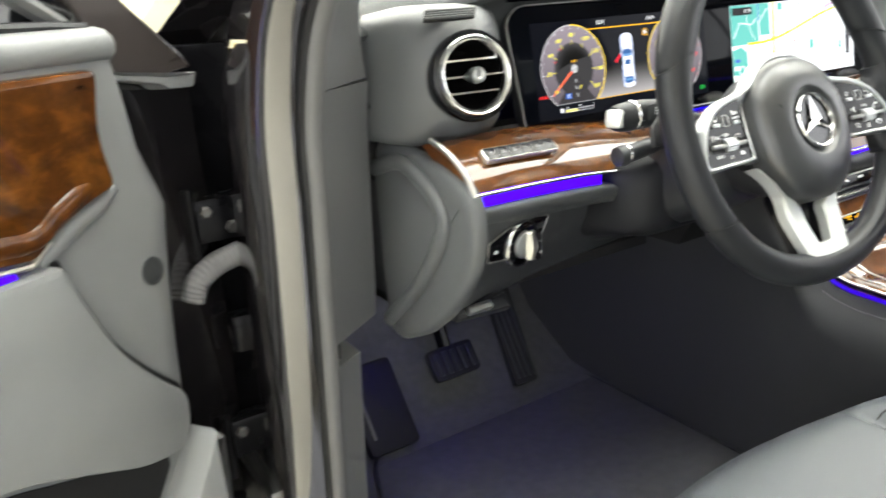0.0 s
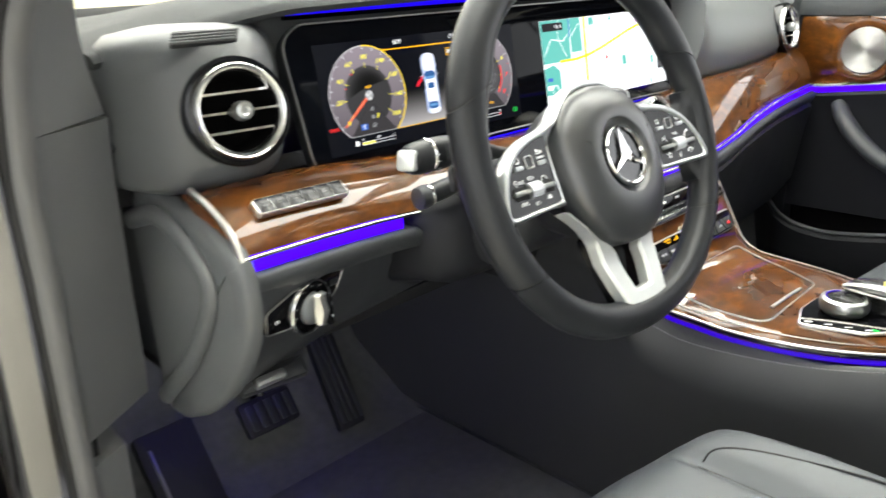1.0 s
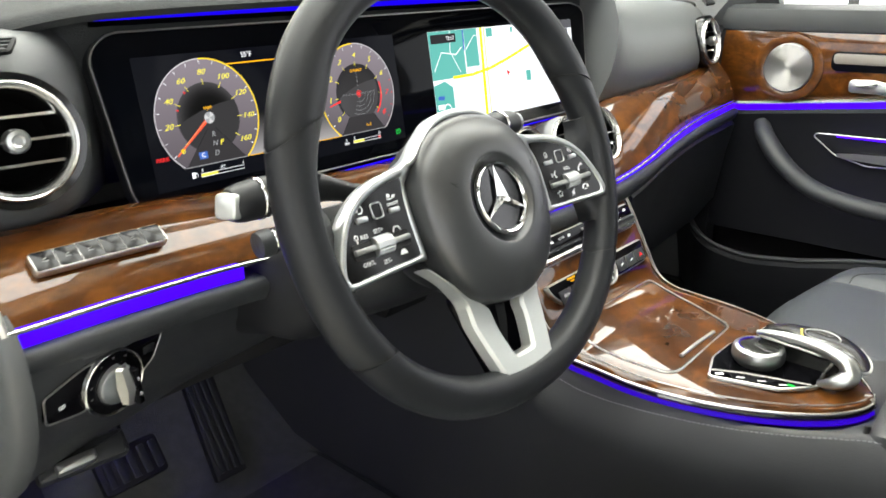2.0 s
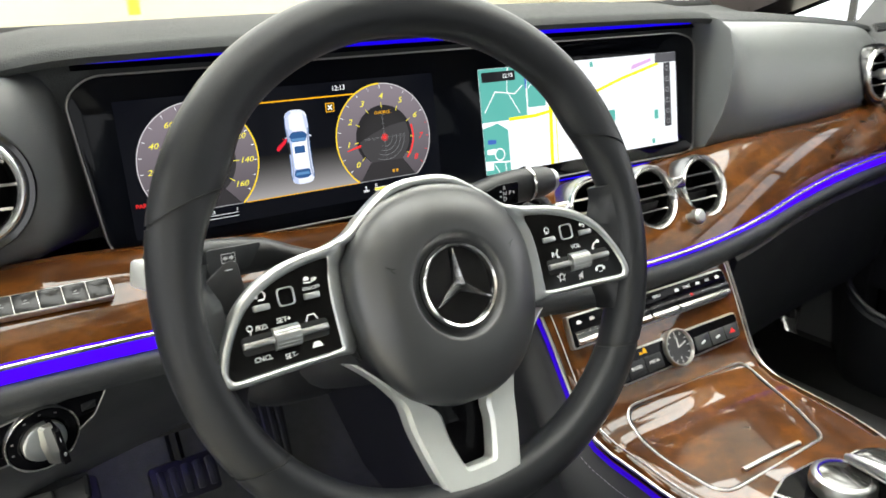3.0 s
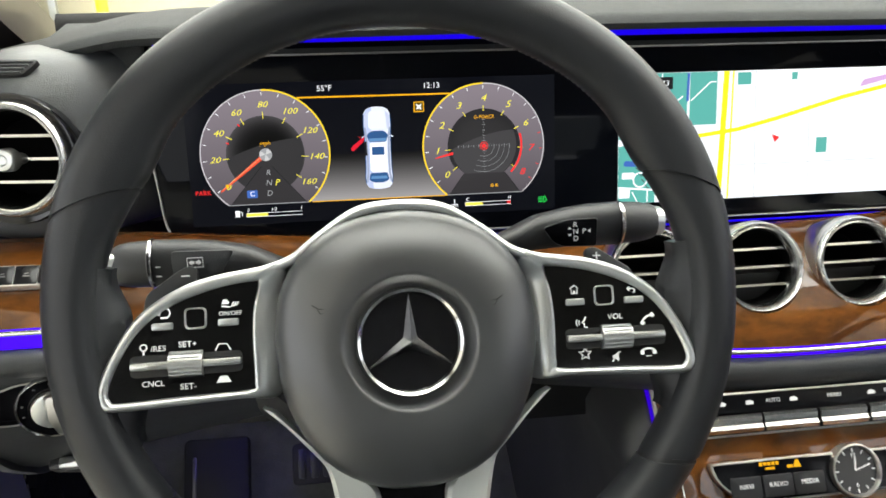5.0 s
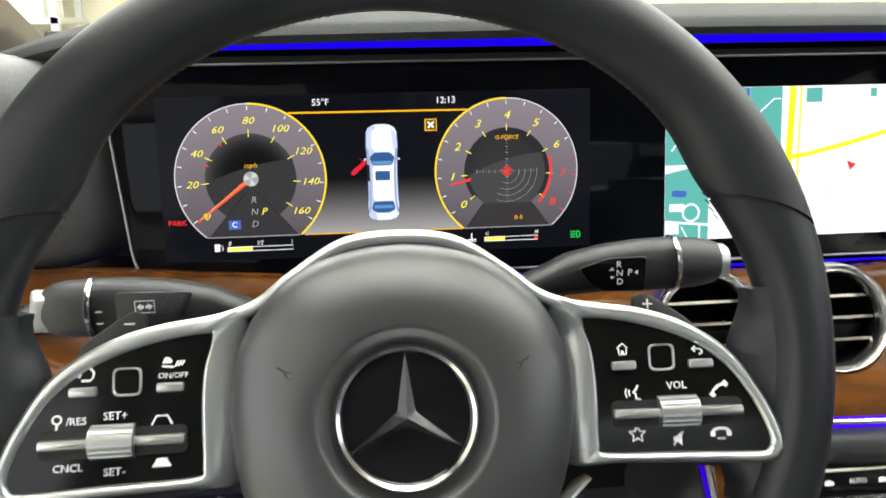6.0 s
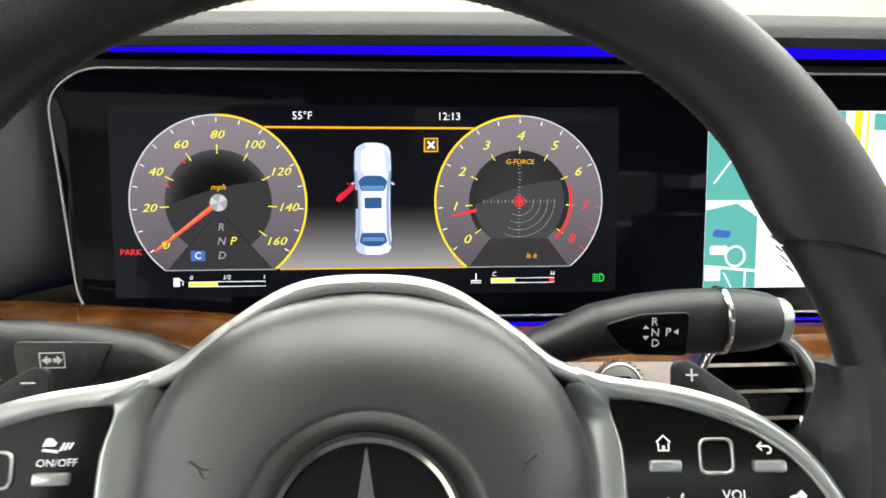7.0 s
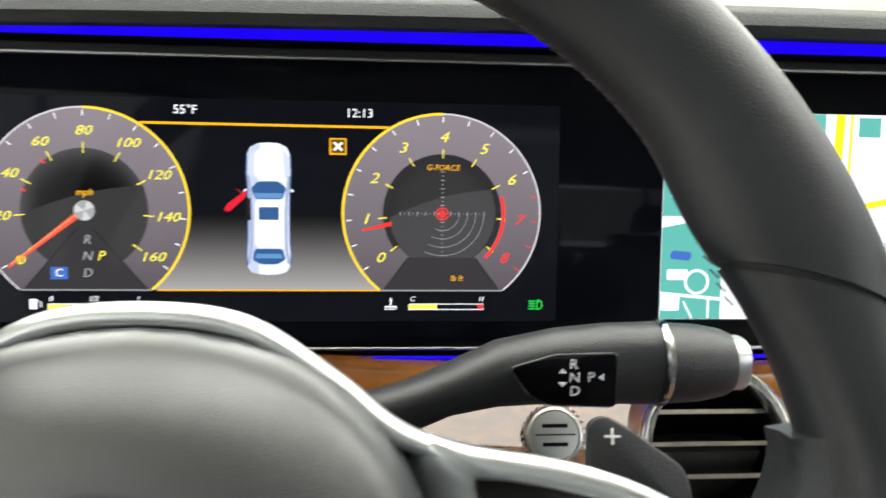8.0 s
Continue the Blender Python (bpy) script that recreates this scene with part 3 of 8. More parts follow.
OUTER = [((-0.257, 0.212, 0.9590), (-0.13, -0.97, 0.16)), ((0.938, 0.245, 0.940), (0.05, -0.97, 0.16))]


def vent(dash, p, normal, r, label, knob=True):
    """A round air vent: chrome ring, black bowl, slats and a knob."""
    m = facing(p, normal)
    big = 1.15 if knob else 1.04
    v = part("air_vent", lathe([(r * 0.99, -0.03), (r * (big - 0.02), -0.012), (r * big, -0.001), (r * (big - 0.03), 0.003), (r * 0.99, 0.002)], 56, m), GLOSS_BLACK if knob else TRIM_LINE, dash, label, world=True)
    part("ring", lathe([(r * 1.01, -0.004), (r * 1.005, 0.004), (r * 0.985, 0.0075), (r * 0.955, 0.0088), (r * 0.930, 0.0080), (r * 0.915, 0.0055), (r * 0.90, 0.0050)], 64, m), SATIN_LINE, v, "polished chrome ring", world=True)
    part("inner_ring", lathe([(r * 0.91, 0.0030), (r * 0.895, 0.0062), (r * 0.865, 0.0066), (r * 0.835, 0.0040), (r * 0.825, -0.0010)], 64, m), SATIN_LINE, v, "satin inner ring", world=True)
    part("bowl", lathe([(r * 0.835, 0.0000), (r * 0.815, -0.008), (r * 0.79, -0.02), (r * 0.7, -0.03), (0, -0.034)], 48, m), VOID, v, world=True)
    for k in (-1, 0, 1):
        w = math.sqrt(max(0, 0.828 ** 2 - (0.40 * k) ** 2)) * r
        part("slat", loft([[(x, r * 0.40 * k - 0.0008, -0.008), (x, r * 0.40 * k + 0.0009, -0.0085), (x, r * 0.40 * k + 0.0011, -0.0020), (x, r * 0.40 * k - 0.0009, -0.0014)] for x in (-w, 0, w)], m=m), CHROME, v, world=True)
    if knob:
        part("knob", lathe([(r * 0.10, -0.012), (r * 0.12, 0.0), (r * 0.185, 0.002), (r * 0.205, 0.004), (r * 0.195, 0.0060), (r * 0.205, 0.0080), (r * 0.195, 0.0100), (r * 0.200, 0.0120), (r * 0.17, 0.0145), (r * 0.10, 0.0150), (r * 0.07, 0.0140), (0, 0.0140)], 28, m), SATIN, v, "satin silver knob", world=True)
    return v


def dashboard():
    d = thing("dashboard", pose(MID, 0.4, 0.33), "dark vinyl dashboard with glossy walnut band and violet ambient light", "dashboard")
    # upper body with the hood over the displays
    sec = []
    for x in steps(-0.335, 1.03, 90):
        ly, lz = interp(x, LIP)
        sec.append([(x, 0.80, 0.90), (x, 0.76, 1.005), (x, 0.72, 1.020), (x, 0.62, 1.032), (x, 0.50, lz + 0.001), (x, 0.40, lz + 0.008), (x, ly + 0.085, lz + 0.0085), (x, ly + 0.045, lz + 0.0050), (x, ly + 0.016, lz), (x, ly + 0.005, lz - 0.0025), (x, ly, lz - 0.008),
                    (x, ly + 0.004, lz - 0.0130), (x, max(ly + 0.026, 0.266), lz - 0.0130), (x, max(ly + 0.028, 0.270), lz - 0.05), (x, 0.30, 0.93), (x, 0.36, 0.88)])
    part("upper_pad", loft(sec), DASH_TOP, d, "dark grey grained vinyl dash top", world=True, angle=50)
    # driver-side and passenger-side corner pods that hold the outer vents
    rows = []
    for x, hz, dy, zc in ((-0.334, 0.045, 0.070, 0.950), (-0.325, 0.062, 0.042, 0.952), (-0.305, 0.070, 0.020, 0.954), (-0.275, 0.073, 0.006, 0.956), (-0.245, 0.073, 0.003, 0.957), (-0.215, 0.072, 0.012, 0.957), (-0.190, 0.071, 0.030, 0.957), (-0.172, 0.070, 0.046, 0.957), (-0.160, 0.070, 0.058, 0.957)):
        ring = []
        for a in steps(0, 360, 27)[:-1]:
            ca, sa = math.cos(radians(a)), math.sin(radians(a))
            ring.append((x, 0.300 + dy * 0.6 - (0.095 - dy) * (abs(ca) ** 0.55) * (1 if ca > 0 else -1), zc + hz * (abs(sa) ** 0.62) * (1 if sa > 0 else -1)))
        rows.append(ring)
    bore = lambda k: lathe([(0, -0.05), (0.0450, -0.05), (0.0450, 0.05), (0, 0.05)], 48, facing(*OUTER[k]))  # noqa: E731
    pod = part("vent_pod", loft(rows), PAD, d, "rounded dark vinyl pod round the outer vent", world=True, angle=60)
    cut(pod, [bore(0)])
    # passenger pad from the display to the outer vent, which sits in its end
    rows = []
    for x, back in [(x, 0.0) for x in steps(0.535, 0.975, 24)] + [(0.985, 0.004), (0.993, 0.016), (0.997, 0.035)]:
        ly, lz = interp(x, LIP)
        by, bz = interp(x, BAND)[2:]
        cy, cz = ly - 0.026, lz - 0.018
        my = (cy + by) / 2 - 0.014
        rows.append([(x, y + back, z) for y, z in ((ly + 0.05, lz - 0.003), (ly + 0.005, lz - 0.004), (ly - 0.012, lz - 0.008), (cy, cz), (cy * 0.6 + my * 0.4 - 0.006, cz * 0.6 + 0.4 * (cz + bz) / 2), (my, (cz + bz) / 2), (my * 0.5 + by * 0.5 - 0.003, bz * 0.7 + cz * 0.3), (by + 0.000, bz + 0.014), (by + 0.005, bz + 0.0055), (by + 0.012, bz - 0.006))] + [(x, 0.38, bz - 0.006)])
    pad = part("passenger_pad", loft(rows), PAD_SHEEN, d, "plain grey vinyl pad before the passenger, sheen painted in", world=True, angle=60)
    cut(pad, [bore(1)])
    # defroster grilles
    for side in (0, 1):
        gm = facing((-0.2690, 0.2310, 1.0210), (-0.10, -0.66, 0.75)) if not side else facing((2 * MID + 0.269, 0.2610, 1.0090), (0.10, -0.66, 0.75))
        part("defroster_grille", plate(round_poly([(-0.030, -0.007), (0.026, -0.007), (0.034, 0.007), (-0.024, 0.008)], 0.003), 0.004, 0.0008, gm, z0=-0.0045), MATTE_BLACK, d, "dark slotted defroster grille", world=True)
        for k in range(4):
            part("grille_bar", box((0.002 * (k - 1.5), -0.0048 + 0.0032 * k, -0.0004), (0.054, 0.0012, 0.0020), 0.0004, gm), PAD, d, world=True)
    # gloss wood band with chrome lines and light strip
    xs = steps(-0.306, 1.005, 120)
    wood, chrome_lo, led, lower = [], [], [], []
    for x in xs:
        y0, z0, y1, z1 = interp(x, BAND)
        n = Vector((0, -(z1 - z0), y1 - y0)).normalized()
        prof = []
        for k in steps(0, 1, 8):
            b = 0.009 * math.sin(math.pi * k) ** 0.8
            prof.append((x, y0 + (y1 - y0) * k + n.y * b, z0 + (z1 - z0) * k + n.z * b))
        wood.append(prof + [(x, y1 + 0.02, z1 - 0.005), (x, y0 + 0.03, z0)])
        chrome_lo.append((x, y0 - 0.0042, z0 - 0.0014))
        low = interp(x, [(-0.31, 0.0145), (0.05, 0.0145), (0.15, 0.0100), (0.50, 0.0100), (0.66, 0.0150), (1.01, 0.0150)])[0]  # height of the light slot
        led.append([(x, y0 - 0.001, z0 - 0.0034), (x, y0 - 0.001, z0 - low), (x, y0 + 0.02, z0 - low), (x, y0 + 0.02, z0 - 0.0034)])
        lower.append([(x, y0 + 0.016, z0 - low - 0.0003), (x, y0 - 0.004, z0 - low - 0.0007), (x, y0 - 0.009, z0 - low - 0.0045), (x, y0 - 0.009, z0 - 0.026), (x, y0 - 0.003, z0 - 0.036), (x, y0 + 0.06, z0 - 0.05)])
    band = part("wood_band", loft(wood), WOOD, d, "glossy burl walnut trim band", world=True, angle=60)
    cut(band, [lathe([(0, -0.05), (0.0372, -0.05), (0.0372, 0.05), (0, 0.05)], 48, facing((x, 0.184, 0.852), (0.0, -0.93, 0.36))) for x in (0.212, 0.302, 0.389, 0.475)])
    part("chrome_strip", tube(chrome_lo, 0.0019, 10), SATIN_LINE, d, "thin chrome strip under the wood", world=True)
    y0, z0, y1, z1 = BAND[0][1:]
    part("end_trim", tube(smooth_path([(-0.3065, y0 - 0.004, z0 - 0.003), (-0.3070, y0 + 0.008, z0 + 0.017), (-0.3070, y0 + 0.035, z0 + 0.034), (-0.3070, y1, z1 + 0.003)], 5), 0.0032, 8), TRIM_LINE, d, "chrome end of the wood band", world=True)
    part("light_strip", loft([s for s, x in zip(led, xs) if x < -0.110]), LED, d, "glowing violet light strip", world=True)
    part("light_strip", loft([[(x, p.y + 0.003 * (1 - min(1, max(0, (x - 0.45) / 0.2))), p.z) for p in map(Vector, s)] for s, x in zip(led, xs) if x > 0.17]), LED, d, "glowing violet light strip", world=True)
    part("lower_roll", loft(lower), DASH, d, "soft roll under the light strip", world=True, angle=60)
    # driver's knee panel
    rows = []
    for x in steps(-0.300, 0.13, 24):
        k = (x + 0.3) / 0.43
        y0, z0 = interp(x, BAND)[:2]
        o = 0.30 * (x + 0.30) if x < -0.12 else 0.054 + 0.12 * (x + 0.12)
        rows.append([(x, y0 + 0.02, z0 - 0.018), (x, y0 - 0.006, z0 - 0.030), (x, 0.146 + o, 0.806), (x, 0.154 + o, 0.780), (x, 0.176 + o, 0.745), (x, 0.214 + o, 0.708), (x, 0.246 + o, 0.684), (x, 0.258 + o, 0.677), (x, 0.275 + o, 0.677), (x, 0.48, 0.69), (x, 0.48, 0.83)])
    part("knee_panel", loft(rows), DASH, d, "dark vinyl panel under the wheel", world=True, angle=50)
    part("underside_cover", box((-0.10, 0.47, 0.685), (0.40, 0.34, 0.015), 0.004), MATTE_BLACK, d, world=True)
    # end cap with its curved cover
    cap = round_poly([(0.152, 0.861), (0.140, 0.842), (0.139, 0.812), (0.147, 0.781), (0.166, 0.750), (0.200, 0.713), (0.25, 0.674), (0.305, 0.648), (0.335, 0.650), (0.335, 0.885), (0.30, 0.892), (0.20, 0.876)], 0.012, 3)
    part("end_cap", loft([[(-0.300, y, z) for y, z in cap], [(-0.309, y, z) for y, z in cap], [(-0.314, y, z) for y, z in inset(cap, 0.006)], [(-0.316, y, z) for y, z in inset(cap, 0.02)]]), PAD, d, "dark vinyl cap on the dash end", world=True, angle=55)
    cov = [(0.262, 0.868), (0.217, 0.850), (0.193, 0.826), (0.206, 0.793), (0.250, 0.736), (0.325, 0.672), (0.330, 0.856)]
    cov = round_poly(cov, 0.012, 3)
    part("fuse_cover", loft([[(-0.3135, y, z) for y, z in cov], [(-0.3175, y, z) for y, z in cov], [(-0.3185, y, z) for y, z in inset(cov, 0.002)]]), PAD, d, "removable side cover", world=True, angle=55)
    rim_pts = smooth_path([(-0.318, 0.330, 0.857), (-0.318, 0.268, 0.872), (-0.318, 0.217, 0.853), (-0.318, 0.190, 0.828), (-0.318, 0.202, 0.794), (-0.318, 0.248, 0.737), (-0.318, 0.325, 0.671)], 6)
    part("cover_ridge", tube(rim_pts, 0.0095, 12, flat=0.75, up=(1, 0, 0)), PAD, d, "moulded ridge", world=True)
    # passenger glove box
    rows = []
    for x in steps(0.52, 1.03, 16):
        y0, z0 = interp(x, BAND)[:2]
        rows.append([(x, y0 + 0.02, z0 - 0.03), (x, y0 + 0.004, z0 - 0.05), (x, y0 + 0.015, z0 - 0.10), (x, y0 + 0.03, z0 - 0.20), (x, y0 + 0.07, z0 - 0.26), (x, 0.5, z0 - 0.24), (x, 0.5, z0 - 0.03)])
    part("glove_box", loft(rows), SOFT_BLACK, d, "dark glove box", world=True, angle=50)
    # filler between wheel column and centre stack
    part("column_filler", loft([[(x, 0.20, 0.84), (x, 0.20, 0.78), (x, 0.26, 0.68), (x, 0.45, 0.68), (x, 0.45, 0.84)] for x in steps(0.12, 0.56, 8)]), MATTE_BLACK, d, world=True)
    # vents
    for vp, vn in OUTER:
        vent(d, vp, vn, 0.0405, "round air vent with chrome ring")
    for x in (0.212, 0.302, 0.389, 0.475):
        vent(d, (x, 0.1883, 0.8503), (0.0, -0.93, 0.36), 0.0370, "round air vent in the walnut band", False)
    for x in (0.257, 0.432):
        part("vent_roller", lathe([(0.004, -0.012), (0.0055, 0.004), (0.0085, 0.006), (0.0085, 0.013), (0.006, 0.0155), (0, 0.016)], 24, facing((x, 0.163, 0.826), (0, -0.93, 0.36))), SATIN, d, "small silver air knob", world=True)
        part("vent_bridge", box((0, 0, 0), (0.02, 0.014, 0.006), 0.0028, facing((x, 0.186, 0.862), (0, -0.9, 0.43))), CHROME, d, world=True)
    # engine start button between column and vents
    bmx = facing((0.138, 0.199, 0.8505), (0.0, -0.90, 0.43))
    sb = part("start_button", lathe([(0.0138, -0.012), (0.0138, 0.0020), (0.0132, 0.0042), (0.0120, 0.0046), (0.0114, 0.0030)], 48, bmx), TRIM_LINE, d, "round chrome engine start button", world=True)
    part("knurl", [box((0.0146 * math.cos(radians(12 * k)), 0.0146 * math.sin(radians(12 * k)), 0.0015), (0.0012, 0.0012, 0.0030), 0, bmx, bm) for bm in [bmesh.new()] for k in range(30)][-1], SATIN, sb, "knurled rim", world=True, kind="stuff")
    part("button_face", lathe([(0.0118, 0.0028), (0.0112, 0.0040), (0.006, 0.0046), (0, 0.0047)], 40, bmx), SATIN_PAINT, sb, "satin silver button face", world=True)
    part("button_print", strip([(-0.0095, 0.0004), (0.0095, 0.0004)], 0.0007, 0.0003, bmx @ pose(0, 0, 0.0044), strip([(-0.006, -0.004), (0.006, -0.004)], 0.0018, 0.0003, bmx @ pose(0, 0, 0.0044), strip([(-0.006, 0.0045), (0.006, 0.0045)], 0.0018, 0.0003, bmx @ pose(0, 0, 0.0044)))), PIANO, sb, world=True)
    # parking switch strip in the wood
    sm = facing((-0.2250, 0.1797, 0.8816), (0.05, -0.60, 0.80)) @ pose(0, 0, 0, 0, 0, -3.0)
    sw = part("switch_strip", plate(rect(-0.0495, -0.0086, 0.0470, 0.0086, 0.004), 0.006, 0.0010, sm, z0=-0.003), TRIM_LINE, d, "row of flat driver-assist switches in a chrome frame", world=True)
    for k in range(6):
        x = -0.0482 + 0.01565 * k
        part("switch", plate(rect(x, -0.0075, x + 0.0153, 0.0075, 0.001), 0.0016, 0.0003, sm, z0=0.0018), SWITCH_GLOSS, sw, world=True)
        if k in (0, 1, 2, 4):
            part("switch_print", strip([(x + 0.0055, -0.0010), (x + 0.0100, -0.0010)], 0.0007, 0.0002, sm @ pose(0, 0, 0.0034), strip([(x + 0.0065, 0.0008), (x + 0.0090, 0.0014)], 0.0007, 0.0002, sm @ pose(0, 0, 0.0034))), ICON_SOFT, sw, world=True)
    # headlamp switch
    lm = facing((-0.243, 0.1635, 0.790), (0.24, -0.95, -0.12))
    wings = round_poly([(-0.053, -0.007), (-0.053, 0.013), (-0.022, 0.0215), (0.022, 0.0235), (0.048, 0.0190), (0.038, 0.0010), (0.020, -0.010), (-0.028, -0.0115)], 0.003)
    ls = part("lamp_switch", plate(wings, 0.006, 0.0012, lm, z0=-0.004), PIANO, d, "rotary headlamp switch in a black panel", world=True)
    part("bezel", tube([lm @ Vector((x, y, 0.0016)) for x, y in wings + wings[:1]], 0.0008, 6), BRUSHED, ls, "thin satin outline", world=True)
    part("dial_ring", lathe([(0.0255, -0.002), (0.0255, 0.0050), (0.0248, 0.0060), (0.0238, 0.0052), (0.0236, 0.003)], 56, lm), CHROME, ls, "thin chrome circle", world=True)
    part("dial", lathe([(0.0240, 0.002), (0.0230, 0.0048), (0.0170, 0.0055), (0.0160, 0.0065)], 48, lm), PIANO, ls, world=True)
    part("dial_core", lathe([(0.0152, 0.0055), (0.0147, 0.0090), (0.0130, 0.0102), (0, 0.0104)], 40, lm), SATIN_PAINT, ls, "satin silver dial core", world=True)
    gm = lm @ pose(0.001, 0, 0, 0, 0, 7)
    part("grip", loft([[(x0, y, 0.012), (x0 + 0.002, y, 0.021 - 0.3 * abs(y)), (0.0042, y, 0.022 - 0.3 * abs(y)), (0.0046, y, 0.012)] for y, x0 in ((-0.0165, -0.002), (-0.015, -0.004), (0.0, -0.0055), (0.015, -0.004), (0.0165, -0.002))], m=gm), TRIM_LINE, ls, "silver turning grip", world=True)
    part("grip_face", plate(round_poly([(-0.0026, -0.0150), (0.0030, -0.0150), (0.0022, 0.0150), (-0.0018, 0.0150)], 0.001), 0.0190, 0.0008, gm @ pose(0.0046, 0, 0.004)), PIANO, ls, world=True)
    part("print", text("0", 0.0042, gm @ pose(0.0048, -0.006, 0.0233), text("I", 0.0045, gm @ pose(0.0048, 0.007, 0.0233), text("00", 0.0050, lm @ pose(-0.041, 0.001, 0.0024)))), ICON, ls, world=True)
    part("dial_print", [text("=", 0.0036, lm @ pose(0.0205 * math.cos(radians(a)), 0.0205 * math.sin(radians(a)), 0.0056), bm) for bm in [bmesh.new()] for a in (60, 90, 120, 165, 190)][-1], ICON_SOFT, ls, world=True)
    part("key_fog", box((0.034, 0.011, 0.0022), (0.010, 0.006, 0.002), 0.0006, lm), SOFT_BLACK, ls, world=True)
    # bonnet release and parking-brake levers below
    part("release_lever", box((0, 0, 0.004), (0.031, 0.010, 0.010), 0.003, facing((-0.257, 0.2230, 0.7000), (-0.1, -0.72, 0.69)) @ pose(0, 0, 0, 0, 0, 4)), SATIN, d, "small grey release lever under the dash", world=True)
    part("lever_base", box((0, 0, -0.006), (0.07, 0.022, 0.012), 0.004, facing((-0.250, 0.226, 0.703), (-0.1, -0.72, 0.69))), SOFT_BLACK, d, world=True)
    # hood light and glass-edge light
    part("light_ledge", loft([[(x, 0.2695, 1.0300), (x, 0.2640, 1.0300), (x, 0.2600, 1.0262), (x, 0.2690, 1.0258)] for x in steps(-0.170, 0.528, 40)]), PIANO, d, "dark ledge that mirrors the light strip", world=True)
    part("hood_light", loft([[(x, 0.2695, interp(x, LIP)[1] - 0.0132), (x, 0.2640, interp(x, LIP)[1] - 0.0132), (x, 0.2655, 1.0302), (x, 0.2695, 1.0302)] for x in steps(-0.165, 0.525, 40)]), LED_BLUE, d, "glowing blue light strip under the hood", world=True)
    part("edge_light", loft([[(x, 0.2385, 0.8755), (x, 0.2365, 0.8748), (x, 0.2385, 0.8735), (x, 0.2420, 0.8742)] for x in steps(-0.15, 0.50, 12)]), LED_BLUE, d, "thin blue light line under the display", world=True)
    return d


dash = dashboard()


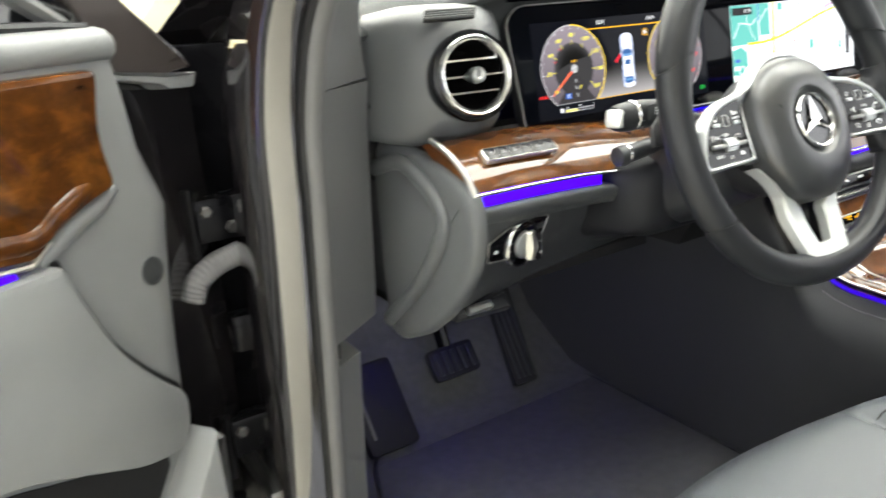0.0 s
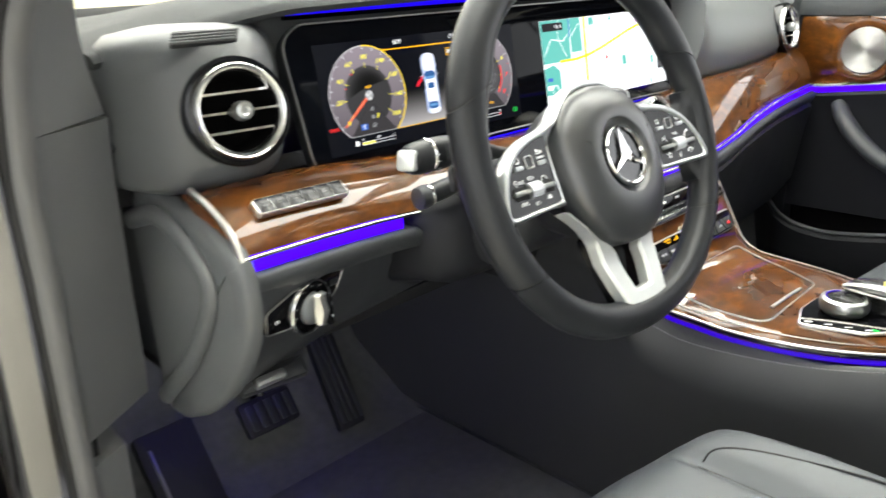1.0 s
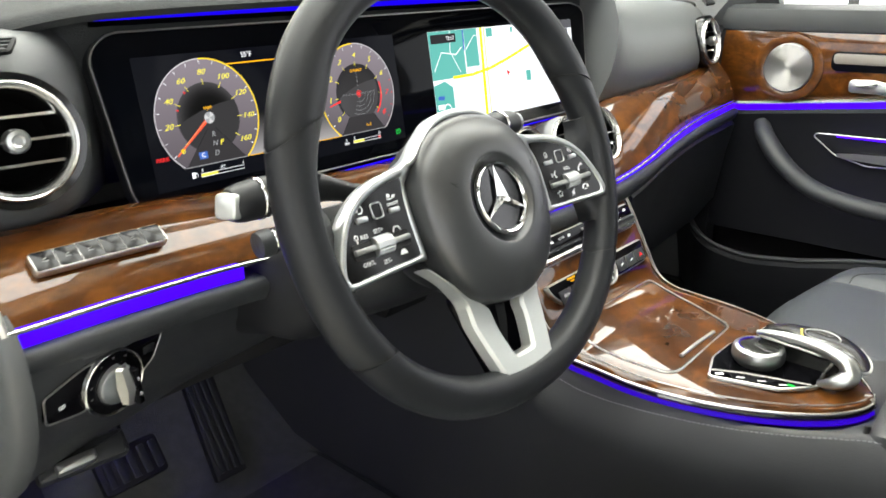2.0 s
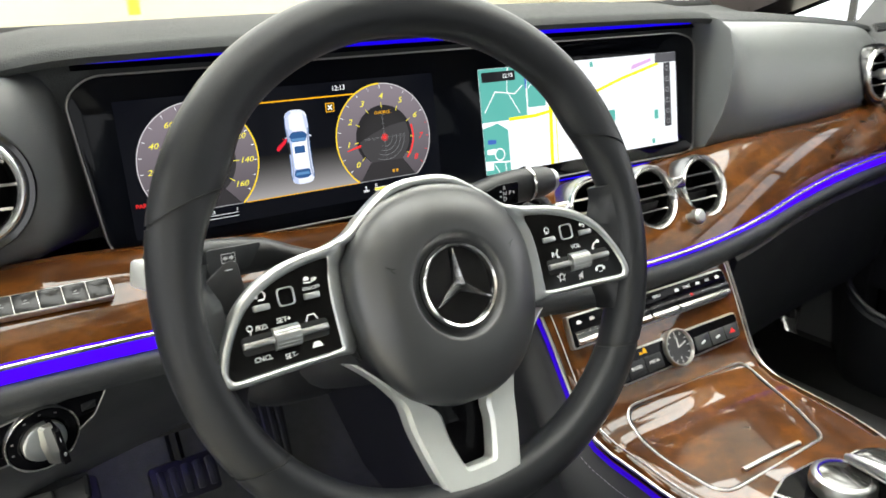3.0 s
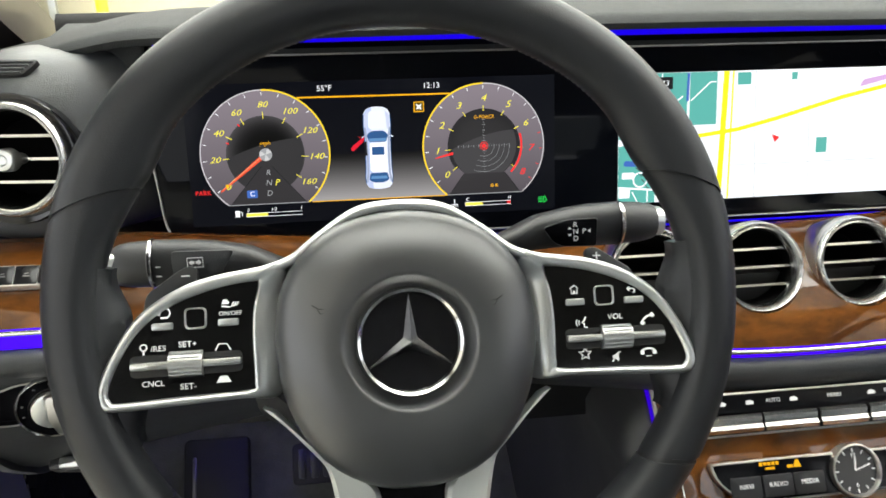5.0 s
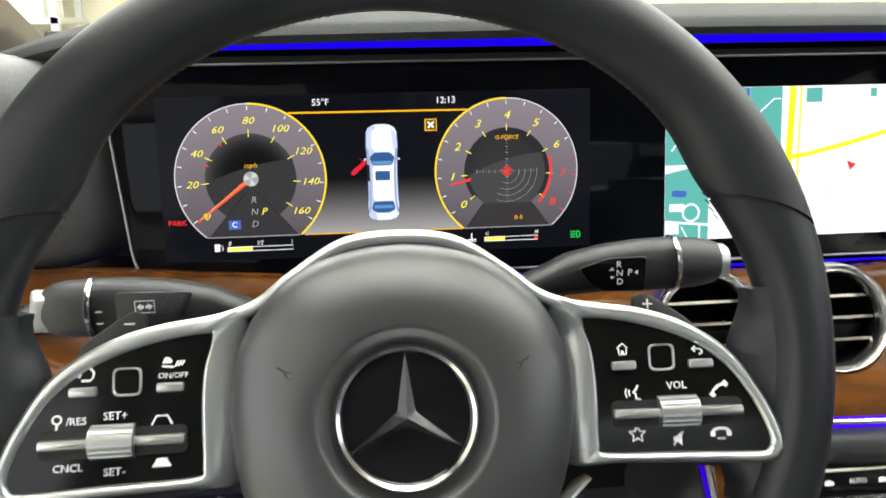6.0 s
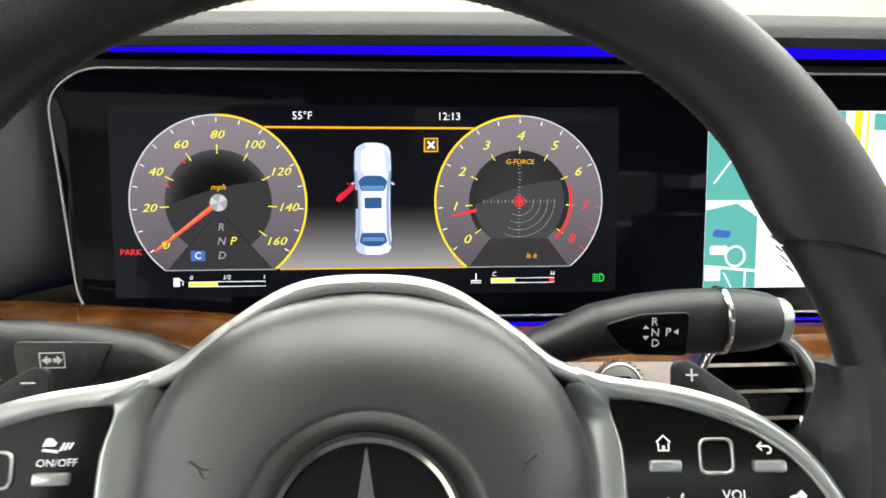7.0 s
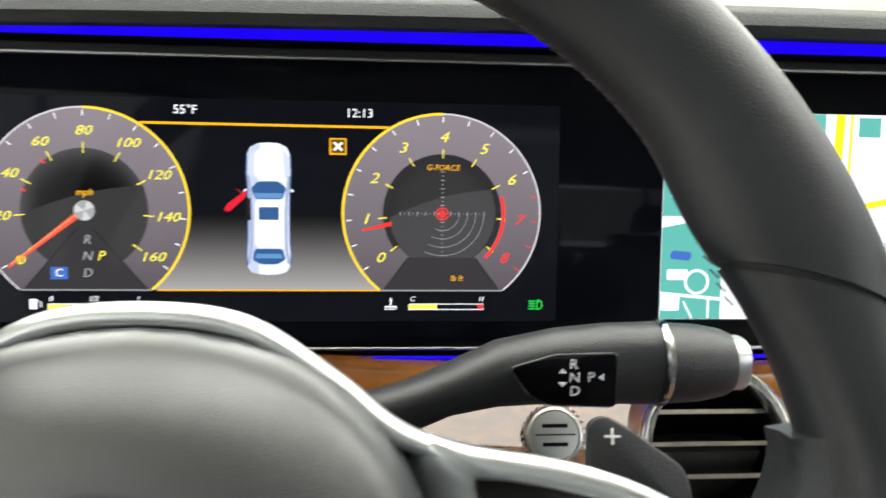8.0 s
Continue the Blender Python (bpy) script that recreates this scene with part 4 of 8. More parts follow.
# ---------------------------------------------------------------- wide display with instrument cluster and map
def display():
    t = thing("display_panel", SCREEN, "wide black glass display with lit gauges and map", "display")
    out = round_poly([(-0.166, -0.0685), (0.520, -0.0695), (0.528, 0.066), (0.500, 0.0755), (-0.160, 0.0755), (-0.179, 0.060)], [0.022, 0.016, 0.020, 0.02, 0.02, 0.02], 6)
    part("housing", plate(out, 0.012, 0, z0=-0.0135), SOFT_BLACK, t)
    part("glass", plate(inset(out, 0.0012), 0.0022, 0.0006, z0=-0.0012), GLASS_BLACK, t, "black cover glass")
    part("rim", hole_plate(inset(out, -0.0006), inset(out, 0.0009), 0.0032, z0=-0.0020, bevel=0.0003), BRUSHED, t, "thin silver edge line")
    Z = 0.0012  # the printed layer lies on the glass

    def flat(name, bm, mat, parent, label=""):
        return part(name, bm, mat, parent, label)

    def lay(outline, k, bm=None):
        bm = bm or bmesh.new()
        vs = [bm.verts.new((x, y, Z + k * 0.00006)) for x, y in outline]
        bm.faces.new(vs)
        return bm

    def at(x, y, k, rot=0):
        return pose(x, y, Z + k * 0.00006, 0, 0, rot)

    def line(pts, w, k, bm=None):
        bm = bm or bmesh.new()
        pts = [Vector(p[:2]) for p in pts]
        rows = []
        for i, p in enumerate(pts):
            d = (pts[min(i + 1, len(pts) - 1)] - pts[max(i - 1, 0)]).normalized()
            q = Vector((-d.y, d.x)) * w / 2
            rows.append([(p.x - q.x, p.y - q.y, Z + k * 0.00006), (p.x + q.x, p.y + q.y, Z + k * 0.00006)])
        return loft(rows, bm, False, False)

    def gauge_outline(cx, r, cut=-0.0385):
        a = math.degrees(math.asin(cut / r))
        return [(cx + r * math.cos(radians(v)), r * math.sin(radians(v))) for v in steps(a, 180 - a, 64)]

    cl = part("gauge_screen", lay(rect(-0.146, -0.0545, 0.146, 0.0548), 0), glow_material("cluster_ground", (0.0016, 0.0020, 0.0044), SCREEN_GLOW), t, "lit instrument cluster with two round gauges")
    # misty ground between the gauges
    for i in range(26):
        y0 = -0.0385 + i * 0.0014
        g = 0.30 * (1 - i / 26) ** 1.6 + 0.004
        flat("haze", lay(rect(-0.075, y0, 0.075, y0 + 0.0014), 1), glow_material("haze_band", (g, g * 0.96, g * 0.96), SCREEN_GLOW), cl)
    # gauge faces
    for cx, right in ((-0.0867, 0), (0.0870, 1)):
        flat("dial_face", lay(gauge_outline(cx, 0.0496), 2), S_FACE, cl)
        halo = gauge_outline(cx, 0.0496)
        half = [p for p in halo if (p[0] > cx) != bool(right)] + [(cx, 0.0496)]
        other = [p for p in halo if (p[0] > cx) == bool(right)] + [(cx, 0.0496)]
        other.sort(key=lambda p: p[1]), half.sort(key=lambda p: p[1])
        flat("dial_rim", line(other, 0.0008, 4), glow_material("dial_silver", (0.58, 0.56, 0.58), SCREEN_GLOW), cl)
        flat("dial_glow", line(half, 0.0013, 5), glow_material("dial_brass", (0.86, 0.60, 0.03), SCREEN_GLOW), cl)
        flat("dial_base", line([(cx - 0.031, -0.0388), (cx + 0.031, -0.0388)], 0.0006, 4), S_MAPGREY, cl)
        edge_r, deep, pale = (0.0272, 0.026, 0.020) if right else (0.0302, 0.0022, 0.050)
        for k in range(16):
            g = deep + (pale - deep) * (1 - k / 15) ** 3.6
            off = (0.0, 0.0) if right else (0.0030 * k / 15, 0.0)
            flat("dial_shade", lay(circle(cx + off[0], off[1], edge_r * (1 - k / 22), 44), 3 + k * 0.08), glow_material("dial_shade", (g, g * 0.96, g), SCREEN_GLOW), cl)
        arc_pts = [(cx + edge_r * u, -0.0010 + 0.0150 * (u + 1) / 2 - 0.0035 * u * u + 0.0018) for u in steps(-0.97, 0.93, 18)]
        a_lo, a_hi = math.atan2(arc_pts[0][1], arc_pts[0][0] - cx), math.atan2(arc_pts[-1][1], arc_pts[-1][0] - cx)
        cap = [(cx + edge_r * 0.985 * math.cos(v), edge_r * 0.985 * math.sin(v)) for v in steps(a_hi, a_lo, 26)]
        sheen = 0.048 if right else 0.030
        flat("dial_sheen", lay(arc_pts + cap[1:-1], 4.4), glow_material("dial_sheen", (sheen, sheen * 0.97, sheen * 1.02), SCREEN_GLOW), cl)
        flat("wedge", lay([(cx - 0.029, -0.0382), (cx + 0.029, -0.0382), (cx + 0.017, -0.022 if right else -0.0185), (cx - 0.017, -0.022 if right else -0.0185)] if right else [(cx - 0.029, -0.0382), (cx + 0.029, -0.0382), (cx + 0.004, -0.009), (cx - 0.004, -0.009)], 5), S_WEDGE, cl)
        for sgn in (-1, 1):
            flat("wedge_edge", line([(cx + sgn * 0.029, -0.0382), (cx + sgn * (0.017 if right else 0.004), -0.022 if right else -0.009)], 0.0005, 6), S_DARK, cl)
    # speedometer
    wide = Matrix.Diagonal((1.22, 1.0, 1.0, 1.0))  # the numerals are broad italics
    c = -0.0867
    ticks, minor, nums = bmesh.new(), bmesh.new(), bmesh.new()
    for k in range(17):
        a = radians(216 - k * 15.75)
        ca, sa = math.cos(a), math.sin(a)
        if k % 2 == 0:
            line([(c + 0.0278 * ca, 0.0278 * sa), (c + 0.0330 * ca, 0.0330 * sa)], 0.0006, 7, ticks)
            if k > 0:
                text(str(k * 10), 0.0066, at(c + 0.0390 * ca, 0.0384 * sa, 7) @ wide, nums, 0.30)
        line([(c + 0.0455 * ca, 0.0455 * sa), (c + 0.0482 * ca, 0.0482 * sa)], 0.0005, 7, minor)
    text("0", 0.0060, at(c - 0.0305, -0.0245, 7) @ wide, nums, 0.30)
    flat("ticks", minor, S_WHITE, cl)
    flat("major_ticks", ticks, S_YELLOW, cl)
    flat("number_ring", nums, S_YELLOW, cl, "yellow speed numbers")
    flat("unit", text("mph", 0.0048, at(c, 0.0088, 8), shear=0.25), S_AMBER, cl)
    flat("speed_marks", line([(c - 0.0272, 0.0092), (c - 0.0292, 0.0102)], 0.0010, 7, line([(c - 0.0180, 0.0224), (c - 0.0196, 0.0242)], 0.0010, 7)), S_RED, cl)
    flat("needle", lay([(c + 0.003, 0.0006), (c + 0.0005, 0.0030), (c - 0.0365, -0.0274), (c - 0.0358, -0.0282)], 9), glow_material("needle_orange", (0.80, 0.085, 0.035), SCREEN_GLOW), cl, "orange-red needle")
    flat("needle_edge", line([(c - 0.002, -0.0006), (c - 0.0350, -0.0262)], 0.0006, 9.5), glow_material("needle_light", (0.90, 0.28, 0.14), SCREEN_GLOW), cl)
    flat("needle_tip", lay(circle(c - 0.0310, -0.0234, 0.0015, 12), 9.6), S_AMBER, cl)
    flat("needle_hub", lay(circle(c, 0, 0.0050, 24), 10), S_MAPGREY, cl)
    for v in (20, 140, 255):
        flat("hub_facet", lay([(c, 0)] + [(c + 0.0047 * math.cos(radians(w_)), 0.0047 * math.sin(radians(w_))) for w_ in steps(v, v + 55, 6)], 10.5), glow_material("hub_facet", (0.52, 0.52, 0.52), SCREEN_GLOW), cl)
    flat("gear", text("R", 0.0062, at(c + 0.0008, -0.0142, 8), text("N", 0.0062, at(c + 0.0008, -0.0222, 8), text("D", 0.0062, at(c + 0.0008, -0.0305, 8), None, 0.2), 0.2), 0.2), S_MAPGREY, cl)
    flat("gear_now", text("P", 0.0068, at(c + 0.0072, -0.0222, 8), shear=0.25), S_YELLOW, cl)
    flat("mode_box", lay(rect(c - 0.0165, -0.0335, c - 0.0085, -0.0275), 8), S_BLUE, cl)
    flat("mode", text("C", 0.0055, at(c - 0.0125, -0.0305, 9)), S_WHITE, cl)
    flat("park", text("PARK", 0.0050, at(-0.1365, -0.0282, 8)), S_RED, cl)
    # rev counter
    c = 0.0870
    ticks, minor, nums, reds = bmesh.new(), bmesh.new(), bmesh.new(), bmesh.new()
    for k in range(17):
        a = radians(216 - k * 15.75)
        ca, sa = math.cos(a), math.sin(a)
        if k % 2 == 0:
            line([(c + 0.0278 * ca, 0.0278 * sa), (c + 0.0322 * ca, 0.0322 * sa)], 0.0006, 7.5, ticks)
            text(str(k // 2), 0.0074, at(c + 0.0386 * ca, 0.0380 * sa, 7) @ wide, reds if k > 12 else nums, 0.30)
        line([(c + 0.0455 * ca, 0.0455 * sa), (c + 0.0482 * ca, 0.0482 * sa)], 0.0005, 7, reds if k > 12 else minor)
    line([(c + 0.0310 * math.cos(radians(v)), 0.0310 * math.sin(radians(v))) for v in steps(17, -45, 20)], 0.0016, 8, reds)
    flat("ticks", minor, S_WHITE, cl)
    flat("major_ticks", ticks, S_YELLOW, cl)
    flat("number_ring", nums, S_YELLOW, cl, "yellow rev numbers")
    flat("red_range", reds, S_RED, cl)
    flat("inner_ring", line(circle(c, 0, 0.0284, 48, 218, -38), 0.0028, 6.5), glow_material("dial_groove", (0.020, 0.019, 0.021), SCREEN_GLOW), cl)
    flat("rev_needle", lay([(c - 0.0255, -0.0040), (c - 0.0255, -0.0062), (c - 0.0400, -0.0090), (c - 0.0402, -0.0082)], 9), S_RED, cl)
    flat("g_force", text("G-FORCE", 0.0040, at(c, 0.0230, 8), shear=0.2), S_AMBER, cl)
    dots = bmesh.new()
    for k in range(-10, 11):
        v, long = 0.0021 * k, 0.0010 if k % 2 == 0 else 0.0003
        lay(rect(c + v - 0.0002, -long, c + v + 0.0002, long), 8, dots)
        lay(rect(c - long, v - 0.0002, c + long, v + 0.0002), 8, dots)
    flat("cross_dots", dots, S_MAPGREY, cl)
    flat("arcs", [line(circle(c, 0, r, 24, 245, 364), 0.00022, 8, bm) for bm in [bmesh.new()] for r in (0.0084, 0.0126, 0.0168, 0.0210)][-1], S_MAPGREY, cl)
    flat("g_dot", lay(circle(c, 0, 0.0018, 20), 9, line(circle(c, 0, 0.0030, 24), 0.0006, 9)), S_RED, cl)
    flat("torque", text("lb ft", 0.0040, at(c + 0.0075, -0.0325, 8), shear=0.2), S_AMBER, cl)
    # head line, close mark, car from above
    flat("amber_line", line([(-0.060, 0.0428), (0.060, 0.0424)], 0.0012, 6), S_AMBER, cl)
    flat("amber_line", line([(-0.053, -0.0388), (0.056, -0.0388)], 0.0007, 6), S_AMBER, cl)
    flat("temperature", text("55°F", 0.0062, at(-0.0385, 0.0492, 6)), S_WHITE, cl)
    flat("clock", text("12:13", 0.0062, at(0.0455, 0.0490, 6)), S_WHITE, cl)
    flat("close_plate", lay(rect(0.0308, 0.0288, 0.0392, 0.0368), 5.5), glow_material("close_plate", (0.09, 0.055, 0.004), SCREEN_GLOW), cl)
    flat("close_box", line([(0.0312, 0.0291), (0.0388, 0.0291), (0.0388, 0.0365), (0.0312, 0.0365), (0.0312, 0.0288)], 0.0009, 6), S_AMBER, cl)
    flat("close_cross", line([(0.0330, 0.0309), (0.0370, 0.0348)], 0.0012, 8, line([(0.0330, 0.0348), (0.0370, 0.0309)], 0.0012, 8)), S_WHITE, cl)
    half = [(0.0, 0.0342), (0.0050, 0.0338), (0.0088, 0.0318), (0.0106, 0.0280), (0.0110, 0.0200), (0.0105, 0.0120), (0.0102, 0.0), (0.0104, -0.0140), (0.0110, -0.0210), (0.0106, -0.0265), (0.0085, -0.0296), (0.0045, -0.0308), (0.0, -0.0310)]
    mx = 0.0012
    carb = [(mx + x, y) for x, y in half] + [(mx - x, y) for x, y in reversed(half[1:-1])]
    flat("car_body", lay(carb, 7), S_CAR, cl, "small picture of a white car seen from above")
    flat("car_flank", lay([(mx - x * 0.96, y) for x, y in half[1:-1]] + [(mx - 0.0050, -0.0290), (mx - 0.0060, 0.0), (mx - 0.0040, 0.0325)], 7.5), glow_material("screen_car_flank", (0.45, 0.52, 0.74), SCREEN_GLOW), cl)
    flat("car_bonnet", lay(round_poly([(mx - 0.0072, 0.0165), (mx + 0.0072, 0.0165), (mx + 0.0066, 0.0310), (mx - 0.0066, 0.0310)], 0.0035), 8), glow_material("screen_car_bonnet", (0.74, 0.79, 0.92), SCREEN_GLOW), cl)
    flat("car_roof", lay(round_poly([(mx - 0.0066, -0.0165), (mx + 0.0066, -0.0165), (mx + 0.0064, 0.0055), (mx - 0.0064, 0.0055)], 0.0012), 8), S_WHITE, cl)
    for sgn in (-1, 1):
        flat("car_side", line([(mx + sgn * x, y) for x, y in ((0.0098, -0.0255), (0.0086, -0.0180), (0.0084, 0.0), (0.0090, 0.0110), (0.0100, 0.0180))], 0.0016, 8), S_CARSIDE, cl)
        flat("car_sill", line([(mx + sgn * x * 0.985, y) for x, y in half[3:10]], 0.0006, 8.2), S_CARGLASS, cl)
        flat("car_shoulder", lay([(mx + sgn * x, y) for x, y in ((0.0066, 0.0310), (0.0100, 0.0270), (0.0102, 0.0190), (0.0080, 0.0165))], 7.8), glow_material("screen_car_shoulder", (0.52, 0.57, 0.72), SCREEN_GLOW), cl)
        flat("car_mirror", lay([(mx + sgn * 0.0104, 0.0118), (mx + sgn * 0.0124, 0.0108), (mx + sgn * 0.0122, 0.0098), (mx + sgn * 0.0103, 0.0104)], 8), S_CAR, cl)
    flat("car_windscreen", lay(round_poly([(mx - 0.0086, 0.0120), (mx - 0.0050, 0.0152), (mx + 0.0050, 0.0152), (mx + 0.0086, 0.0120), (mx + 0.0066, 0.0064), (mx - 0.0066, 0.0064)], 0.0016), 9), S_CARGLASS, cl)
    flat("car_sunroof", lay(rect(mx - 0.0050, -0.0038, mx + 0.0050, 0.0026, 0.0008), 9), S_CARGLASS, cl)
    flat("car_rear_glass", lay(round_poly([(mx - 0.0068, -0.0180), (mx + 0.0068, -0.0180), (mx + 0.0082, -0.0235), (mx + 0.0040, -0.0258), (mx - 0.0040, -0.0258), (mx - 0.0082, -0.0235)], 0.0014), 9), S_CARGLASS, cl)
    flat("glass_sheen", lay([(mx - 0.0060, -0.0205), (mx + 0.0060, -0.0205), (mx + 0.0068, -0.0228), (mx - 0.0068, -0.0228)], 9.4), glow_material("screen_glass_sheen", (0.10, 0.24, 0.46), SCREEN_GLOW), cl)
    flat("glass_sheen", lay([(mx - 0.0062, 0.0070), (mx + 0.0062, 0.0070), (mx + 0.0070, 0.0094), (mx - 0.0070, 0.0094)], 9.4), glow_material("screen_glass_sheen", (0.10, 0.24, 0.46), SCREEN_GLOW), cl)
    flat("door_gap", lay([(mx - 0.0108, 0.0070), (mx - 0.0088, 0.0070), (mx - 0.0086, -0.0040), (mx - 0.0104, -0.0040)], 8.5), S_DARK, cl)
    flat("open_door_mark", lay(round_poly([(-0.0090, 0.0112), (-0.0188, 0.0040), (-0.0205, 0.0010), (-0.0182, -0.0002), (-0.0100, 0.0072)], 0.0012), 9), glow_material("door_red", (0.62, 0.012, 0.03), SCREEN_GLOW), cl)
    flat("door_mirror", lay(round_poly([(-0.0135, 0.0108), (-0.0150, 0.0118), (-0.0125, 0.0104), (-0.0118, 0.0088)], 0.0004), 9), S_RED, cl)
    # bottom bars
    for x0, x1, y in ((-0.1050, -0.0615, -0.0470), (0.0705, 0.1085, -0.0470)):
        flat("bar_frame", line([(x0, y - 0.0014), (x1, y - 0.0014), (x1, y + 0.0014), (x0, y + 0.0014), (x0, y - 0.0014)], 0.0004, 6), S_WHITE, cl)
        flat("bar_fill", lay(rect(x0, y - 0.0012, x0 + (x1 - x0) * 0.38, y + 0.0012), 6), S_YELLOW, cl)
    flat("bar_hot", lay(rect(0.1055, -0.0482, 0.1083, -0.0458), 7), S_RED, cl)
    flat("bar_print", text("0", 0.0036, at(-0.1035, -0.0432, 7), text("1/2", 0.0036, at(-0.0835, -0.0432, 7), text("1", 0.0036, at(-0.0622, -0.0432, 7), text("C", 0.0036, at(0.0722, -0.0432, 7), text("H", 0.0036, at(0.1072, -0.0432, 7), None, 0.2), 0.2), 0.2), 0.2), 0.2), S_WHITE, cl)
    flat("fuel_icon", lay(rect(-0.1135, -0.0482, -0.1100, -0.0432), 6, line([(-0.1100, -0.0440), (-0.1082, -0.0450), (-0.1082, -0.0475)], 0.0005, 6)), S_WHITE, cl)
    flat("coolant_icon", line([(0.0615, -0.0425), (0.0615, -0.0462)], 0.0008, 6, line([(0.0585, -0.0470), (0.0645, -0.0470)], 0.0008, 6, line([(0.0585, -0.0482), (0.0645, -0.0482)], 0.0005, 6))), S_WHITE, cl)
    flat("lamp_icon", line(circle(0.1362, -0.0460, 0.0024, 16, 90, -90) + [(0.1362, -0.0436)], 0.0006, 6, [line([(0.1318, -0.0441 - 0.0013 * k), (0.1352, -0.0441 - 0.0013 * k)], 0.0006, 6, bm) for bm in [bmesh.new()] for k in range(4)][-1]), S_GREEN, cl)

    # map screen
    mp = part("map_screen", lay(rect(0.2005, -0.0535, 0.4920, 0.0535), 0), S_MAP, t, "bright navigation map with yellow roads")
    for o in (rect(0.2007, 0.0000, 0.2600, 0.0533), [(0.2007, -0.0534), (0.2330, -0.0534), (0.2330, -0.0100), (0.2200, -0.0020), (0.2007, -0.0060)], rect(0.2620, 0.0100, 0.2860, 0.0533)):
        flat("map_park", lay(o, 1), S_PARK, mp)
    for x, y, w, h in ((0.3100, 0.0470, 0.012, 0.010), (0.3550, 0.0480, 0.005, 0.006), (0.3830, -0.0110, 0.010, 0.013), (0.4560, -0.0170, 0.007, 0.011), (0.4500, -0.0480, 0.005, 0.006)):
        flat("map_park", lay(rect(x - w / 2, y - h / 2, x + w / 2, y + h / 2), 1), S_PARK, mp)
    for pts, wd in (([(0.2050, 0.010), (0.2200, 0.030), (0.2450, 0.026), (0.2560, 0.034)], 0.0012), ([(0.2380, 0.053), (0.2350, 0.030), (0.2500, 0.006)], 0.0010), (circle(0.2200, -0.0340, 0.006, 20) + [(0.2260, -0.0340)], 0.0014),
                    ([(0.2010, -0.0400), (0.2330, -0.0430)], 0.0016), ([(0.2130, -0.0440), (0.2180, -0.0530)], 0.0010), ([(0.2630, 0.030), (0.2800, 0.045), (0.2850, 0.045)], 0.0010), ([(0.2265, -0.0530), (0.2265, -0.0430)], 0.0012)):
        flat("map_path", line(pts, wd, 2), S_WHITE, mp)
    for x0, y0, x1, y1 in ((0.2012, -0.0490, 0.2110, -0.0405), (0.2040, -0.0330, 0.2150, -0.0275)):
        flat("map_block", lay(rect(x0, y0, x1, y1, 0.001), 2), S_WHITE, mp)
    flat("map_lake", lay(round_poly([(0.2050, -0.0220), (0.2160, -0.0230), (0.2170, -0.0185), (0.2060, -0.0175)], 0.002), 3), S_BLUE, mp)
    flat("map_dotted_line", line([(0.2607, 0.053), (0.2600, 0.030)], 0.0022, 3), S_BLUE, mp)
    flat("map_road", line([(0.2350, 0.0005), (0.2700, 0.0008), (0.3050, 0.0050), (0.3400, 0.0130), (0.4000, 0.0290), (0.4620, 0.0420)], 0.0034, 4, line([(0.2900, -0.0534), (0.2920, 0.0), (0.2940, 0.0534)], 0.0050, 4, line([(0.2985, -0.0534), (0.2992, 0.0), (0.3000, 0.0534)], 0.0016, 4))), S_ROAD, mp, "yellow roads")
    flat("map_minor_roads", line([(0.3200, 0.0534), (0.3230, -0.0534)], 0.0004, 2, line([(0.3700, 0.0240), (0.3720, -0.0534)], 0.0004, 2, line([(0.2950, -0.0250), (0.4900, -0.0250)], 0.0003, 2))), S_MAPGREY, mp)
    flat("map_works", lay(round_poly([(0.4150, 0.0370), (0.4500, 0.0450), (0.4500, 0.0490), (0.4180, 0.0430)], 0.002), 3), S_PINK, mp)
    flat("position_mark", lay([(0.3365, 0.0000), (0.3440, -0.0030), (0.3395, -0.0075)], 5), S_RED, mp, "red position arrow")
    flat("tool_column", lay(rect(0.4700, -0.0330, 0.4818, 0.0420), 5), glow_material("tool_column", (0.05, 0.05, 0.055), SCREEN_GLOW), mp)
    flat("status_bar", lay(rect(0.4560, 0.0425, 0.4918, 0.0534), 5), glow_material("status_bar", (0.09, 0.09, 0.10), SCREEN_GLOW), mp)
    for k in range(6):
        flat("tool_icon", line(circle(0.4759, 0.0355 - 0.0125 * k, 0.0026, 14), 0.0008, 6), S_MAPGREY, mp)
    flat("status_box", lay(rect(0.2040, 0.0400, 0.2470, 0.0500, 0.001), 5), S_DARK, mp)
    flat("status_clock", text("12:13", 0.0062, at(0.2370, 0.0450, 6)), S_WHITE, mp)
    return t


display()


